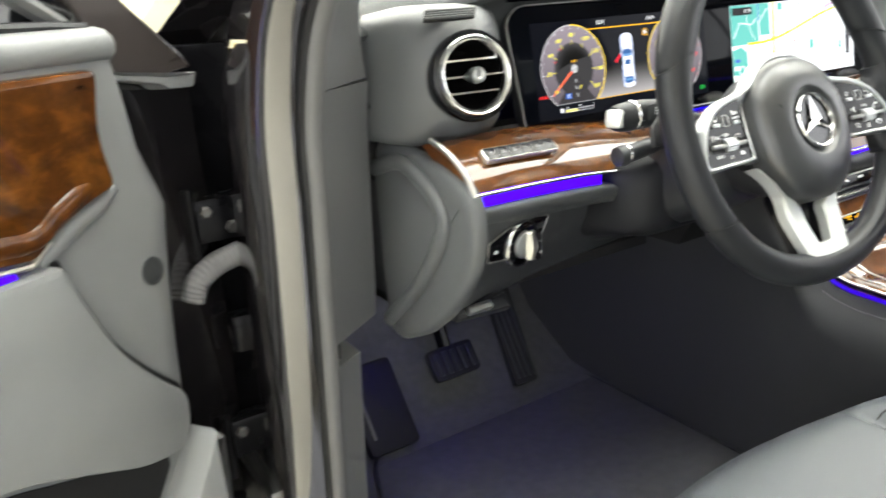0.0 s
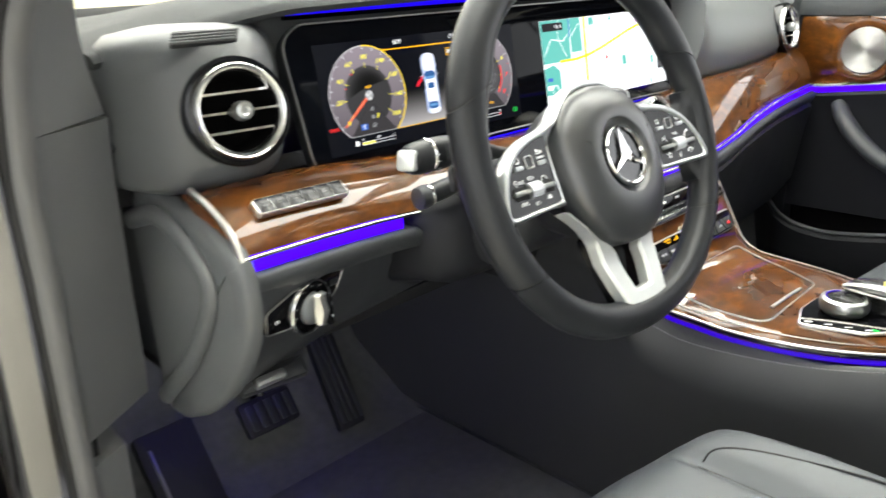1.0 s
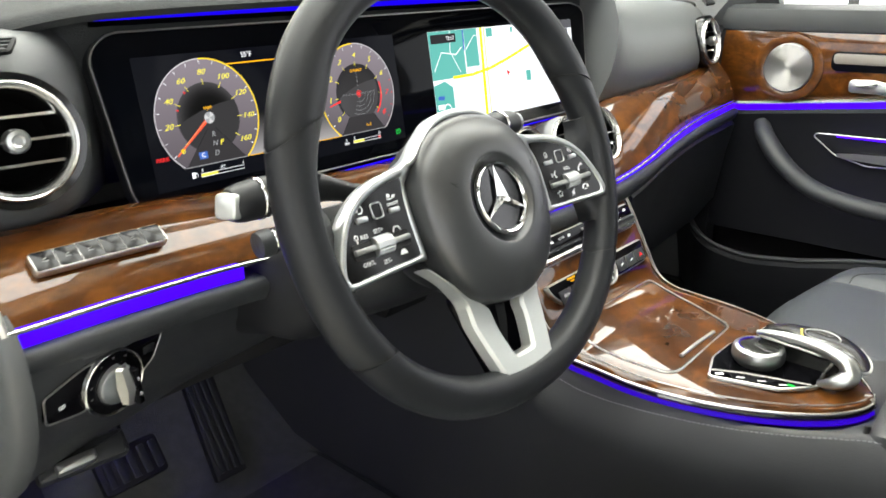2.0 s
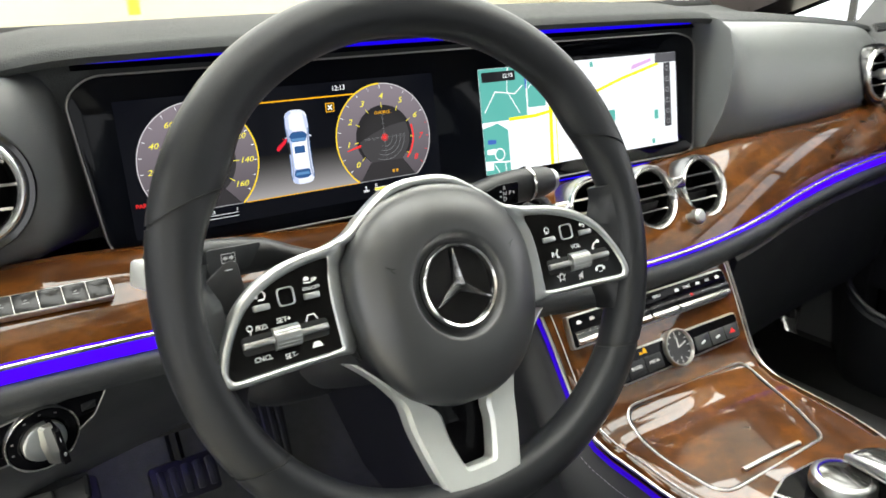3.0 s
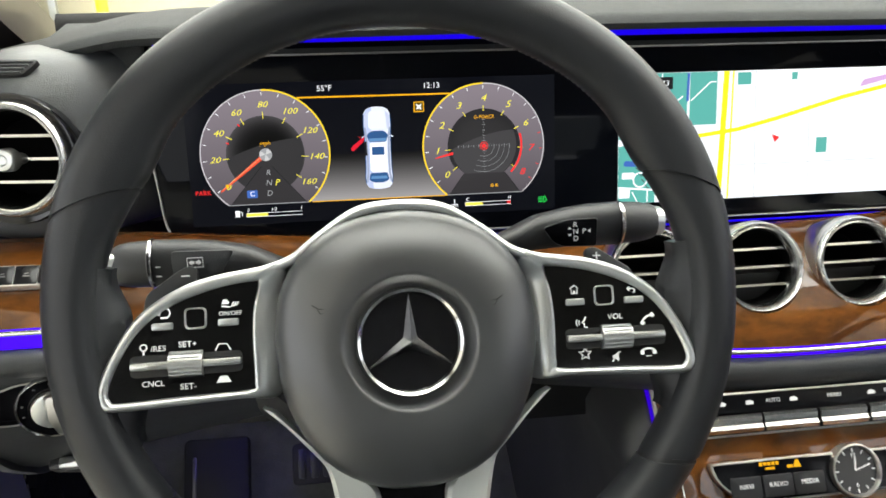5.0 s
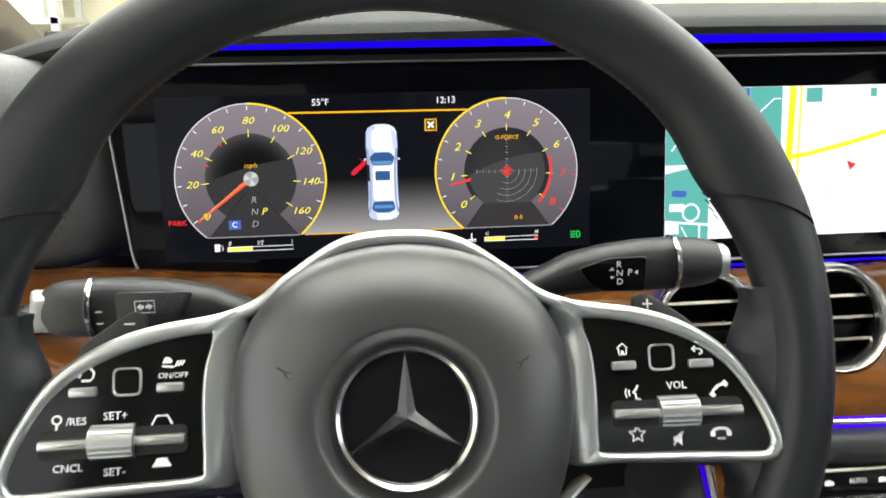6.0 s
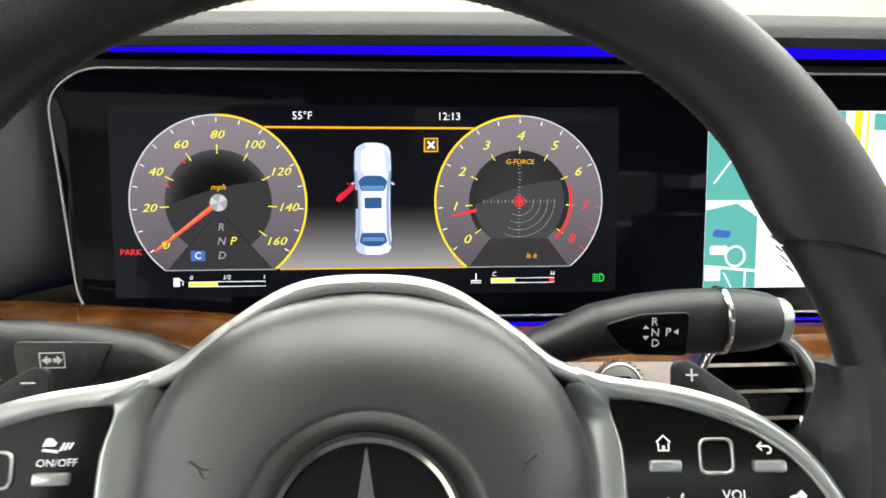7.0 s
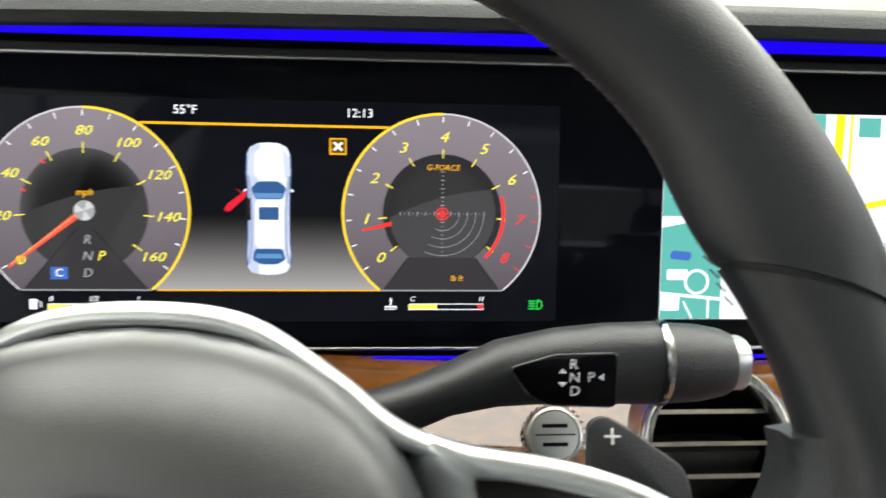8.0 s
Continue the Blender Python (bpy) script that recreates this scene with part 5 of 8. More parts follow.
# ---------------------------------------------------------------- steering wheel
def steering_wheel():
    w = thing("steering_wheel", pose(0.0013, 0, 0.9, 66) @ pose(0, 0, 0, 0, 0, -0.6), "black leather steering wheel with satin silver spokes", "steering wheel")
    R, N0 = 0.1675, 0.0
    tilt = pose(0.0008, 0.0163, -0.0183, 5.9)  # the rim's own plane

    def inner_half(a):
        """Half width of the rim towards the hub: a thumb swell at the upper seams, slim where the spokes join."""
        h = a if a < 90 or a > 270 else 180 - a
        h = h - 360 if h > 180 else h
        return interp(h, [(-90, 0.0135), (-50, 0.0130), (-30, 0.0118), (-12, 0.0105), (0, 0.0095), (8, 0.0105), (13, 0.0125), (18, 0.0155), (25, 0.0192), (30, 0.0192), (40, 0.0165), (55, 0.0150), (90, 0.0150)])[0] + 0.0008

    def slant(a):
        """The seams run askew over the rim: how far the inner side turns away from the angle a, in degrees."""
        h = (a + 90) % 360 - 90
        side = 1 if h < 90 else -1
        h = h if h < 90 else 180 - h
        return side * (5.3 * math.exp(-((h - 23.2) / 15) ** 2) - 2.5 * math.exp(-((h + 33) / 12) ** 2))

    def rim_ring(a0, a1, n, extra=0.0):
        rows = []
        for a in steps(a0, a1, n):
            half, skew = inner_half(a), slant(a)
            ring = []
            for k in range(20):
                u = 2 * math.pi * k / 20
                dr = ((half if math.cos(u) < 0 else 0.0178) + extra) * math.cos(u)
                dn = (0.0158 + extra) * math.sin(u)
                q = R - 0.009 * math.exp(-(min((a - 270) % 360, (270 - a) % 360) / 36) ** 2) + 0.004 * math.exp(-((min((a - 40) % 360, (40 - a) % 360, (a - 140) % 360, (140 - a) % 360)) / 25) ** 2)
                b = radians(a - skew * math.cos(u))
                ring.append(tilt @ Vector(((q + dr) * math.cos(b), (q + dr) * math.sin(b), N0 + dn)))
            rows.append(ring)
        return rows

    seams = [22.2, 157.8, 212.5, 327.5]
    part("rim_top", loft(rim_ring(22.6, 157.4, 72)), LEATHER, w, "smooth black leather upper rim")
    part("rim_grip", loft(rim_ring(158.2, 212.0, 36)), LEATHER, w, "perforated leather grip")
    part("rim_grip", loft(rim_ring(-32.0, 21.8, 36)), LEATHER, w, "perforated leather grip")
    part("rim_bottom", loft(rim_ring(213.0, 327.0, 60)), LEATHER, w, "smooth black leather lower rim")
    for a in seams:
        part("rim_seam", loft(rim_ring(a - 0.7, a + 0.7, 4, -0.0010)), MATTE_BLACK, w)
    # inner stitching
    for a0, a1 in ((100, 156), (214, 262), (278, 326), (24, 80)):
        bm = bmesh.new()
        for a in steps(a0, a1, 40):
            ca, sa = math.cos(radians(a)), math.sin(radians(a))
            side = inner_half(a)
            q0 = R + 0.004 * math.exp(-((min((a - 40) % 360, (40 - a) % 360, (a - 140) % 360, (140 - a) % 360)) / 25) ** 2)
            q = Vector(((q0 - side * 0.985) * ca, (q0 - side * 0.985) * sa, N0 - 0.003))
            tdir = Vector((-sa, ca, 0))
            tube([q - tdir * 0.0012 + Vector((0, 0, 0.0012)), q + tdir * 0.0012 - Vector((0, 0, 0.0012))], 0.00026, 5, tilt, bm)
        part("stitching", bm, SOFT_BLACK, w, "dark thread stitching along the inner rim")
    # airbag cover: domed, round above, tapering below
    cover = [(-0.0690, 0.004), (-0.0665, 0.026), (-0.056, 0.046), (-0.034, 0.063), (0, 0.0695), (0.034, 0.063), (0.056, 0.046), (0.0665, 0.026), (0.0690, 0.004), (0.0660, -0.022), (0.056, -0.046), (0.040, -0.064), (0.018, -0.0745), (0, -0.076), (-0.018, -0.0745), (-0.040, -0.064), (-0.056, -0.046), (-0.0660, -0.022)]
    cp = [(p.x, p.y) for p in smooth_path([(x, y, 0) for x, y in cover] + [(*cover[0], 0)], 3)][:-1]
    bm = bmesh.new()
    sections = [[(x * k, y * k, z) for x, y in cp] for k, z in ((1.012, -0.040), (1.015, -0.0200), (1.008, -0.0150), (0.992, -0.0118), (0.965, -0.0088), (0.92, -0.0060))]
    for k in steps(0, 1, 10)[1:]:
        sections.append([(x * (0.92 * (1 - k)) + k * 0.0400 * math.cos(math.atan2(y, x)), y * (0.92 * (1 - k)) + k * 0.0400 * math.sin(math.atan2(y, x)), -0.0060 + 0.0085 * (1 - (1 - k) ** 1.9)) for x, y in cp])
    for rad, z in ((0.0365, 0.0026), (0.0350, 0.0024), (0.0340, 0.0014), (0.0318, -0.0012), (0.0298, -0.0026), (0.0270, -0.0028)):
        sections.append([(rad * math.cos(math.atan2(y, x)), rad * math.sin(math.atan2(y, x)), z) for x, y in cp])
    loft(sections, bm)
    part("airbag_cover", bm, VINYL, w, "smooth domed black airbag cover", angle=50)
    for s in (-1, 1):
        hm = pose(0.0440 * s, 0.0190, 0.0013, -3, 7 * s, 0)
        bowl = tube([Vector((x * s, y, 0)) for x, y in ((-0.0028, -0.0002), (-0.0018, -0.0022), (0.0008, -0.0024), (0.0022, -0.0003))], 0.0004, 5, hm)
        part("horn_mark", tube([Vector((x * s, y, 0)) for x, y in ((-0.0050, 0.0006), (-0.0020, -0.0003), (0.0020, 0.0002), (0.0052, 0.0022))], 0.0004, 5, hm, bowl), MATTE_BLACK, w, "small pressed horn mark")
    part("airbag_print", box((0, -0.047, -0.0002), (0.013, 0.0016, 0.0012), 0, pose(0, 0, 0, 0)), ICON_DIM, w, "small pressed lettering bar")
    # emblem: chrome ring with a three-pointed star on a black disc
    em = part("emblem_disc", lathe([(0.0285, -0.0020), (0.0285, -0.0007), (0.0240, -0.0010), (0, -0.0012)], 64), GLOSS_BLACK, w, "round black emblem field")
    part("emblem_ring", lathe([(0.0284, -0.0015), (0.0283, 0.0016), (0.0270, 0.0032), (0.0256, 0.0024), (0.0248, 0.0001)], 72), CHROME, em, "polished chrome ring")
    bm = bmesh.new()
    top = bm.verts.new((0, 0, 0.0068))
    for k in range(3):
        a = radians(90 + 120 * k)
        tip = bm.verts.new((0.0252 * math.cos(a), 0.0252 * math.sin(a), 0.0016))
        l = bm.verts.new((0.0042 * math.cos(a + radians(60)), 0.0042 * math.sin(a + radians(60)), -0.0006))
        rr = bm.verts.new((0.0042 * math.cos(a - radians(60)), 0.0042 * math.sin(a - radians(60)), -0.0006))
        bm.faces.new((top, tip, l))
        bm.faces.new((top, rr, tip))
    bmesh.ops.remove_doubles(bm, verts=bm.verts, dist=1e-5)
    part("emblem_star", bm, CHROME, em, "raised three-armed chrome figure", angle=2)
    # silver clasp: one band over the airbag cover that dives into the two frames
    outer = [(0.0, 0.0765), (0.024, 0.0735), (0.046, 0.0600), (0.0600, 0.0492), (0.0760, 0.0436), (0.0985, 0.0397)]
    innr = [(0.0, 0.0700), (0.0225, 0.0672), (0.0425, 0.0560), (0.0575, 0.0440), (0.0750, 0.0385), (0.0985, 0.0352)]
    a, b = ([p for p in smooth_path([(-x, y, 0) for x, y in reversed(line_[1:])] + [(x, y, 0) for x, y in line_], 7)] for line_ in (outer, innr))
    rows = []
    for p, q in zip(a, b):
        f = interp(abs(p.x), [(0, 0.0), (0.05, 0.0002), (0.066, 0.0006), (0.080, 0.0020), (0.0985, 0.0050)])[0]
        rows.append([(p.x, p.y, -0.032), (p.x, p.y, -0.0188 - f), (p.x * 0.8 + q.x * 0.2, p.y * 0.8 + q.y * 0.2, -0.0164 - f), (p.x * 0.5 + q.x * 0.5, p.y * 0.5 + q.y * 0.5, -0.0154 - f), (p.x * 0.2 + q.x * 0.8, p.y * 0.2 + q.y * 0.8, -0.0158 - f), (q.x, q.y, -0.0174 - f), (q.x, q.y, -0.032)])
    part("clasp_band", loft(rows), SATIN_PAINT, w, "satin silver band over the airbag cover", angle=60)
    for s in (-1, 1):
        # frame round the switch panel
        hole = [(0.0775, 0.0358), (0.0850, 0.0354), (0.0980, 0.0331), (0.1128, 0.0285), (0.1254, 0.0225), (0.1350, 0.0148), (0.1420, 0.0060), (0.1486, -0.0060), (0.1522, -0.0165), (0.1510, -0.0212), (0.1460, -0.0224), (0.1157, -0.0212), (0.0840, -0.0204), (0.0808, -0.0170), (0.0810, -0.0040), (0.0810, 0.0100), (0.0800, 0.0225), (0.0780, 0.0315)]
        shell = [(0.0660, 0.0462), (0.0760, 0.0434), (0.0985, 0.0399), (0.1156, 0.0347), (0.1305, 0.0263), (0.1409, 0.0167), (0.1486, 0.0050), (0.1546, -0.0070), (0.1578, -0.0180), (0.1562, -0.0240), (0.1495, -0.0268), (0.1200, -0.0258), (0.0860, -0.0246), (0.0690, -0.0250), (0.0640, -0.0100), (0.0640, 0.0080), (0.0630, 0.0240), (0.0620, 0.0380)]
        dip = lambda x, y: 0.085 * max(0.0, x - 0.085) - 0.013 * min(1.0, max(0.0, (0.0815 - x) / 0.016)) ** 1.4 * min(1.0, max(0.0, (0.0425 - y) / 0.010))  # noqa: E731
        ho = [(p.x * s, p.y) for p in smooth_path([(x, y, 0) for x, y in hole] + [(*hole[0], 0)], 4)][:-1]
        so = [(p.x * s, p.y) for p in smooth_path([(x, y, 0) for x, y in shell] + [(*shell[0], 0)], 4)][:-1]
        fr = part("spoke_frame", hole_plate(so, ho, 0.014, z0=-0.0300, bevel=0.0016), SATIN_PAINT, w, "satin silver spoke frame", angle=60)
        pn = part("switch_panel", plate(ho, 0.0125, 0.0, z0=-0.0305), PANEL_GLOSS, w, "gloss black touch and switch panel")
        z = -0.0178
        px = lambda x: x * s  # noqa: E731
        part("touch_pad", hole_plate(rect(px(0.1092) - 0.0055, 0.0125, px(0.1092) + 0.0055, 0.0237, 0.0028), rect(px(0.1092) - 0.0046, 0.0134, px(0.1092) + 0.0046, 0.0228, 0.0022), 0.0012, z0=z, bevel=0.0003), SATIN, pn, "square touch pad outline")
        for x, y in ((0.0929, 0.0152), (0.1254, 0.0148)):
            part("key", plate(rect(px(x) - 0.0052, y - 0.0019, px(x) + 0.0052, y + 0.0019, 0.0012), 0.0020, 0.0008, z0=z), SATIN_PAINT, pn, "small silver key")
        part("roller_slot", plate(rect(px(0.1140) - 0.0275, -0.0105, px(0.1140) + 0.0275, 0.0005, 0.003), 0.0006, 0, z0=z), MATTE_BLACK, pn)
        for x in (0.0982, 0.1300):
            part("bar_key", plate(rect(px(x) - 0.0112, -0.0068, px(x) + 0.0112, -0.0028, 0.0014), 0.0032, 0.0012, z0=z), SATIN, pn, "silver bar key")
        part("roller", tube([(px(0.1142) - 0.0082, -0.0048, z - 0.001), (px(0.1142) + 0.0082, -0.0048, z - 0.001)], 0.0068, 24), SATIN, pn, "ribbed silver roller")
        rib = bmesh.new()
        for k in range(7):
            a = radians(20 + 20 * k)
            box((px(0.1142), -0.0048 + 0.0068 * math.cos(a), z - 0.001 + 0.0068 * math.sin(a)), (0.0155, 0.0007, 0.0007), 0, bm=rib)
        part("roller_ribs", rib, SATIN_PAINT, pn)
        pr = bmesh.new()
        tx = lambda st, x, y, size=0.0046: text(st, size, pose(px(x), y, z + 0.0002), pr)  # noqa: E731
        ln = lambda pts, wd=0.0007: strip([(px(x), y) for x, y in pts], wd, 0.0003, pose(0, 0, z), pr)  # noqa: E731
        arc = lambda cx, cy, r_, a0, a1, wd=0.0006, n=10: ln([(cx + s * r_ * math.cos(radians(a)), cy + r_ * math.sin(radians(a))) for a in steps(a0, a1, n)], wd)  # noqa: E731
        if s > 0:
            tx("VOL", 0.1147, 0.0060, 0.0044)
            # house
            ln([(0.0908, 0.0224), (0.0930, 0.0245), (0.0952, 0.0224)], 0.0006)
            ln([(0.0914, 0.0221), (0.0914, 0.0199), (0.0946, 0.0199), (0.0946, 0.0221)], 0.0006)
            ln([(0.0930, 0.0199), (0.0930, 0.0214)], 0.0010)
            # return arrow
            ln([(0.1226, 0.0209), (0.1258, 0.0209), (0.1267, 0.0200), (0.1264, 0.0190), (0.1254, 0.0186)], 0.0006)
            ln([(0.1238, 0.0221), (0.1224, 0.0209), (0.1238, 0.0197)], 0.0006)
            # talking face
            ln([(0.0984, 0.0068), (0.0976, 0.0050), (0.0962, 0.0036), (0.0974, 0.0032), (0.0974, 0.0012), (0.0992, 0.0010)], 0.0008)
            ln([(0.0948, 0.0050), (0.0944, 0.0038), (0.0948, 0.0024)], 0.0006)
            ln([(0.0936, 0.0056), (0.0930, 0.0038), (0.0936, 0.0018)], 0.0006)
            # receiver taken up, receiver hung up
            ln([(0.1292, 0.0012), (0.1300, 0.0032), (0.1322, 0.0052), (0.1352, 0.0060)], 0.0011)
            ln([(0.1290, 0.0024), (0.1304, 0.0008)], 0.0019)
            ln([(0.1344, 0.0068), (0.1360, 0.0050)], 0.0019)
            ln([(0.1278, -0.0144), (0.1292, -0.0128), (0.1318, -0.0123), (0.1344, -0.0128), (0.1358, -0.0144)], 0.0011)
            for x in (0.1284, 0.1352):
                ln([(x - 0.0010, -0.0146), (x + 0.0010, -0.0146)], 0.0020)
            ln([(0.1302, -0.0166), (0.1334, -0.0166)], 0.0005)
            star = [(0.0968 + (0.0036 if k % 2 == 0 else 0.0016) * math.sin(radians(36 * k)), -0.0134 + (0.0036 if k % 2 == 0 else 0.0016) * math.cos(radians(36 * k))) for k in range(11)]
            ln(star, 0.0006)
            # muted loudspeaker
            plate([(0.1118, -0.0150), (0.1118, -0.0168), (0.1130, -0.0168), (0.1152, -0.0186), (0.1152, -0.0132), (0.1130, -0.0150)], 0.0003, 0, pose(0, 0, z), pr)
            ln([(0.1116, -0.0186), (0.1162, -0.0130)], 0.0005)
        else:
            tx("SET+", 0.1135, 0.0050, 0.0043)
            tx("SET-", 0.1137, -0.0164, 0.0043)
            tx("CNCL", 0.1307, -0.0140, 0.0041)
            tx("/RES", 0.1278, 0.0036, 0.0041)
            tx("ON/OFF", 0.0919, 0.0197, 0.0032)
            # dial with a stem
            arc(0.1349, 0.0046, 0.0016, 0, 360, 0.0006, 14)
            ln([(0.1349, 0.0030), (0.1349, 0.0008)], 0.0008)
            # lane with a car before it: outline above, solid below
            ln([(0.1000, 0.0008), (0.0982, 0.0042), (0.0942, 0.0042), (0.0922, 0.0008)], 0.0007)
            plate([(-0.1000, -0.0156), (-0.0924, -0.0156), (-0.0944, -0.0122), (-0.0980, -0.0122)], 0.0003, 0, pose(0, 0, z), pr)
            # curled arrow round a dial
            arc(0.1243, 0.0216, 0.0026, -60, 200, 0.0007, 14)
            ln([(0.1290, 0.0218), (0.1268, 0.0204), (0.1262, 0.0230)], 0.0007)
            ln([(0.1262, 0.0192), (0.1228, 0.0192)], 0.0010)
            # car with waves, over its switch word
            plate([(-0.0962, 0.0246), (-0.0928, 0.0246), (-0.0922, 0.0256), (-0.0936, 0.0270), (-0.0952, 0.0270)], 0.0003, 0, pose(0, 0, z), pr)
            for k in range(3):
                ln([(0.0912 - 0.0012 * k, 0.0232 + 0.0002 * k), (0.0900 - 0.0012 * k, 0.0256)], 0.0007)
            ln([(0.0962, 0.0236), (0.0918, 0.0230)], 0.0008)
        part("panel_print", pr, ICON, pn, "white printed symbols")
        for ob in (fr, pn, *pn.children):  # the frames rise a little towards the rim
            for v in ob.data.vertices:
                v.co.z += dip(abs(v.co.x), v.co.y) if ob is fr else 0.085 * max(0.0, abs(v.co.x) - 0.085)
        px = lambda x: x * s  # noqa: E731
        # dark arm between the cover and the frame
        part("spoke_arm", loft([[(px(x), y1, z1), (px(x), y0, z1), (px(x), y0 + 0.004, z1 - 0.016), (px(x), y1 - 0.004, z1 - 0.016)] for x, y1, y0, z1 in ((0.055, 0.044, -0.040, -0.034), (0.075, 0.041, -0.0235, -0.0325), (0.100, 0.0375, -0.0235, -0.0285), (0.128, 0.0255, -0.0240, -0.0250), (0.148, 0.0040, -0.0255, -0.0225))]), SOFT_BLACK, w, "dark back of the spoke", angle=50)
        # leather that runs from the rim up to the spoke frame
        rows = []
        for h in steps(-24.0, 11.0, 26):
            a = radians(h)
            k = [u * u * (3 - 2 * u) for u in (min(1.0, (h + 24) / 8, (11 - h) / 10),)][0]
            q = R - inner_half(h)
            e = 0.146
            rows.append([tilt @ Vector((px(rr * math.cos(a)), rr * math.sin(a), zz)) for rr, zz in ((R - 0.002, 0.0135), (q + 0.004, 0.0085), (q - 0.002, 0.0015 * k + 0.001), (e + (q - e) * (1 - k), -0.008 + 0.006 * k), (e + (q - e) * (1 - k), -0.016), (R - 0.002, -0.0135))])
        part("spoke_root", loft(rows), LEATHER, w, "leather wrapped root of the spoke", angle=60)
        # shift paddle
        pd = [(0.1160, 0.0150), (0.1175, 0.0475), (0.1225, 0.0495), (0.1290, 0.0460), (0.1470, 0.0335), (0.1500, 0.0150)]
        pad_ = part("shift_paddle", plate(round_poly([(px(x), y) for x, y in pd], [0.002, 0.0025, 0.003, 0.006, 0.004, 0.002]), 0.004, 0.0012, z0=-0.0715), SOFT_BLACK, w, "dark shift paddle behind the spoke")
        part("paddle_mark", strip([(px(0.1243) - 0.0024, 0.0432), (px(0.1243) + 0.0024, 0.0432)], 0.0007, 0.0004, pose(0, 0, -0.0676), strip([(px(0.1243), 0.0408), (px(0.1243), 0.0456)], 0.0007, 0.0004, pose(0, 0, -0.0676)) if s > 0 else None), ICON, pad_)
        part("paddle_stem", box((px(0.100), 0.022, -0.0720), (0.060, 0.022, 0.006), 0.002), SOFT_BLACK, pad_)
    # lower spoke: one silver piece, two legs that meet above the rim
    leg_o = [(0.0780, -0.0310), (0.0640, -0.0440), (0.0520, -0.0580), (0.0455, -0.0680), (0.0412, -0.0900), (0.0375, -0.1060), (0.0320, -0.1260), (0.0275, -0.1385), (0.0190, -0.1440), (0.0, -0.1455)]
    leg_i = [(0.0725, -0.0335), (0.0580, -0.0478), (0.0450, -0.0605), (0.0205, -0.0790), (0.0175, -0.0950), (0.0150, -0.1060), (0.0118, -0.1165), (0.0100, -0.1195), (0.0060, -0.1200), (0.0, -0.1200)]
    rise = lambda v: -0.0305 + 0.115 * max(0.0, -0.065 - v) + 0.009 * min(1.0, max(0.0, (v + 0.085) / 0.035))  # noqa: E731
    sec = []
    for p, q in zip(smooth_path([(x, y, 0) for x, y in leg_o], 5), smooth_path([(x, y, 0) for x, y in leg_i], 5)):
        m0, m1 = p * 0.9 + q * 0.1, q * 0.9 + p * 0.1
        sec.append([(p.x, p.y, rise(p.y) - 0.013), (p.x, p.y, rise(p.y) - 0.0028), (m0.x, m0.y, rise(m0.y)), (m1.x, m1.y, rise(m1.y)), (q.x, q.y, rise(q.y) - 0.0028), (q.x, q.y, rise(q.y) - 0.013)])
    sec += [[(-x, y, z) for x, y, z in r_] for r_ in reversed(sec[:-1])]
    part("lower_spoke", loft(sec), SPOKE_SILVER, w, "satin silver lower spoke with two legs", angle=32)
    part("lower_spoke_back", plate(round_poly([(-0.040, -0.060), (0.040, -0.060), (0.020, -0.136), (-0.020, -0.136)], 0.01), 0.010, 0.002, z0=-0.054), PIANO, w, "dark filler between the spoke legs")
    part("hub_back", lathe([(0.062, -0.044), (0.066, -0.060), (0.055, -0.085), (0.0, -0.09)], 40), SOFT_BLACK, w)
    return w


steering_wheel()


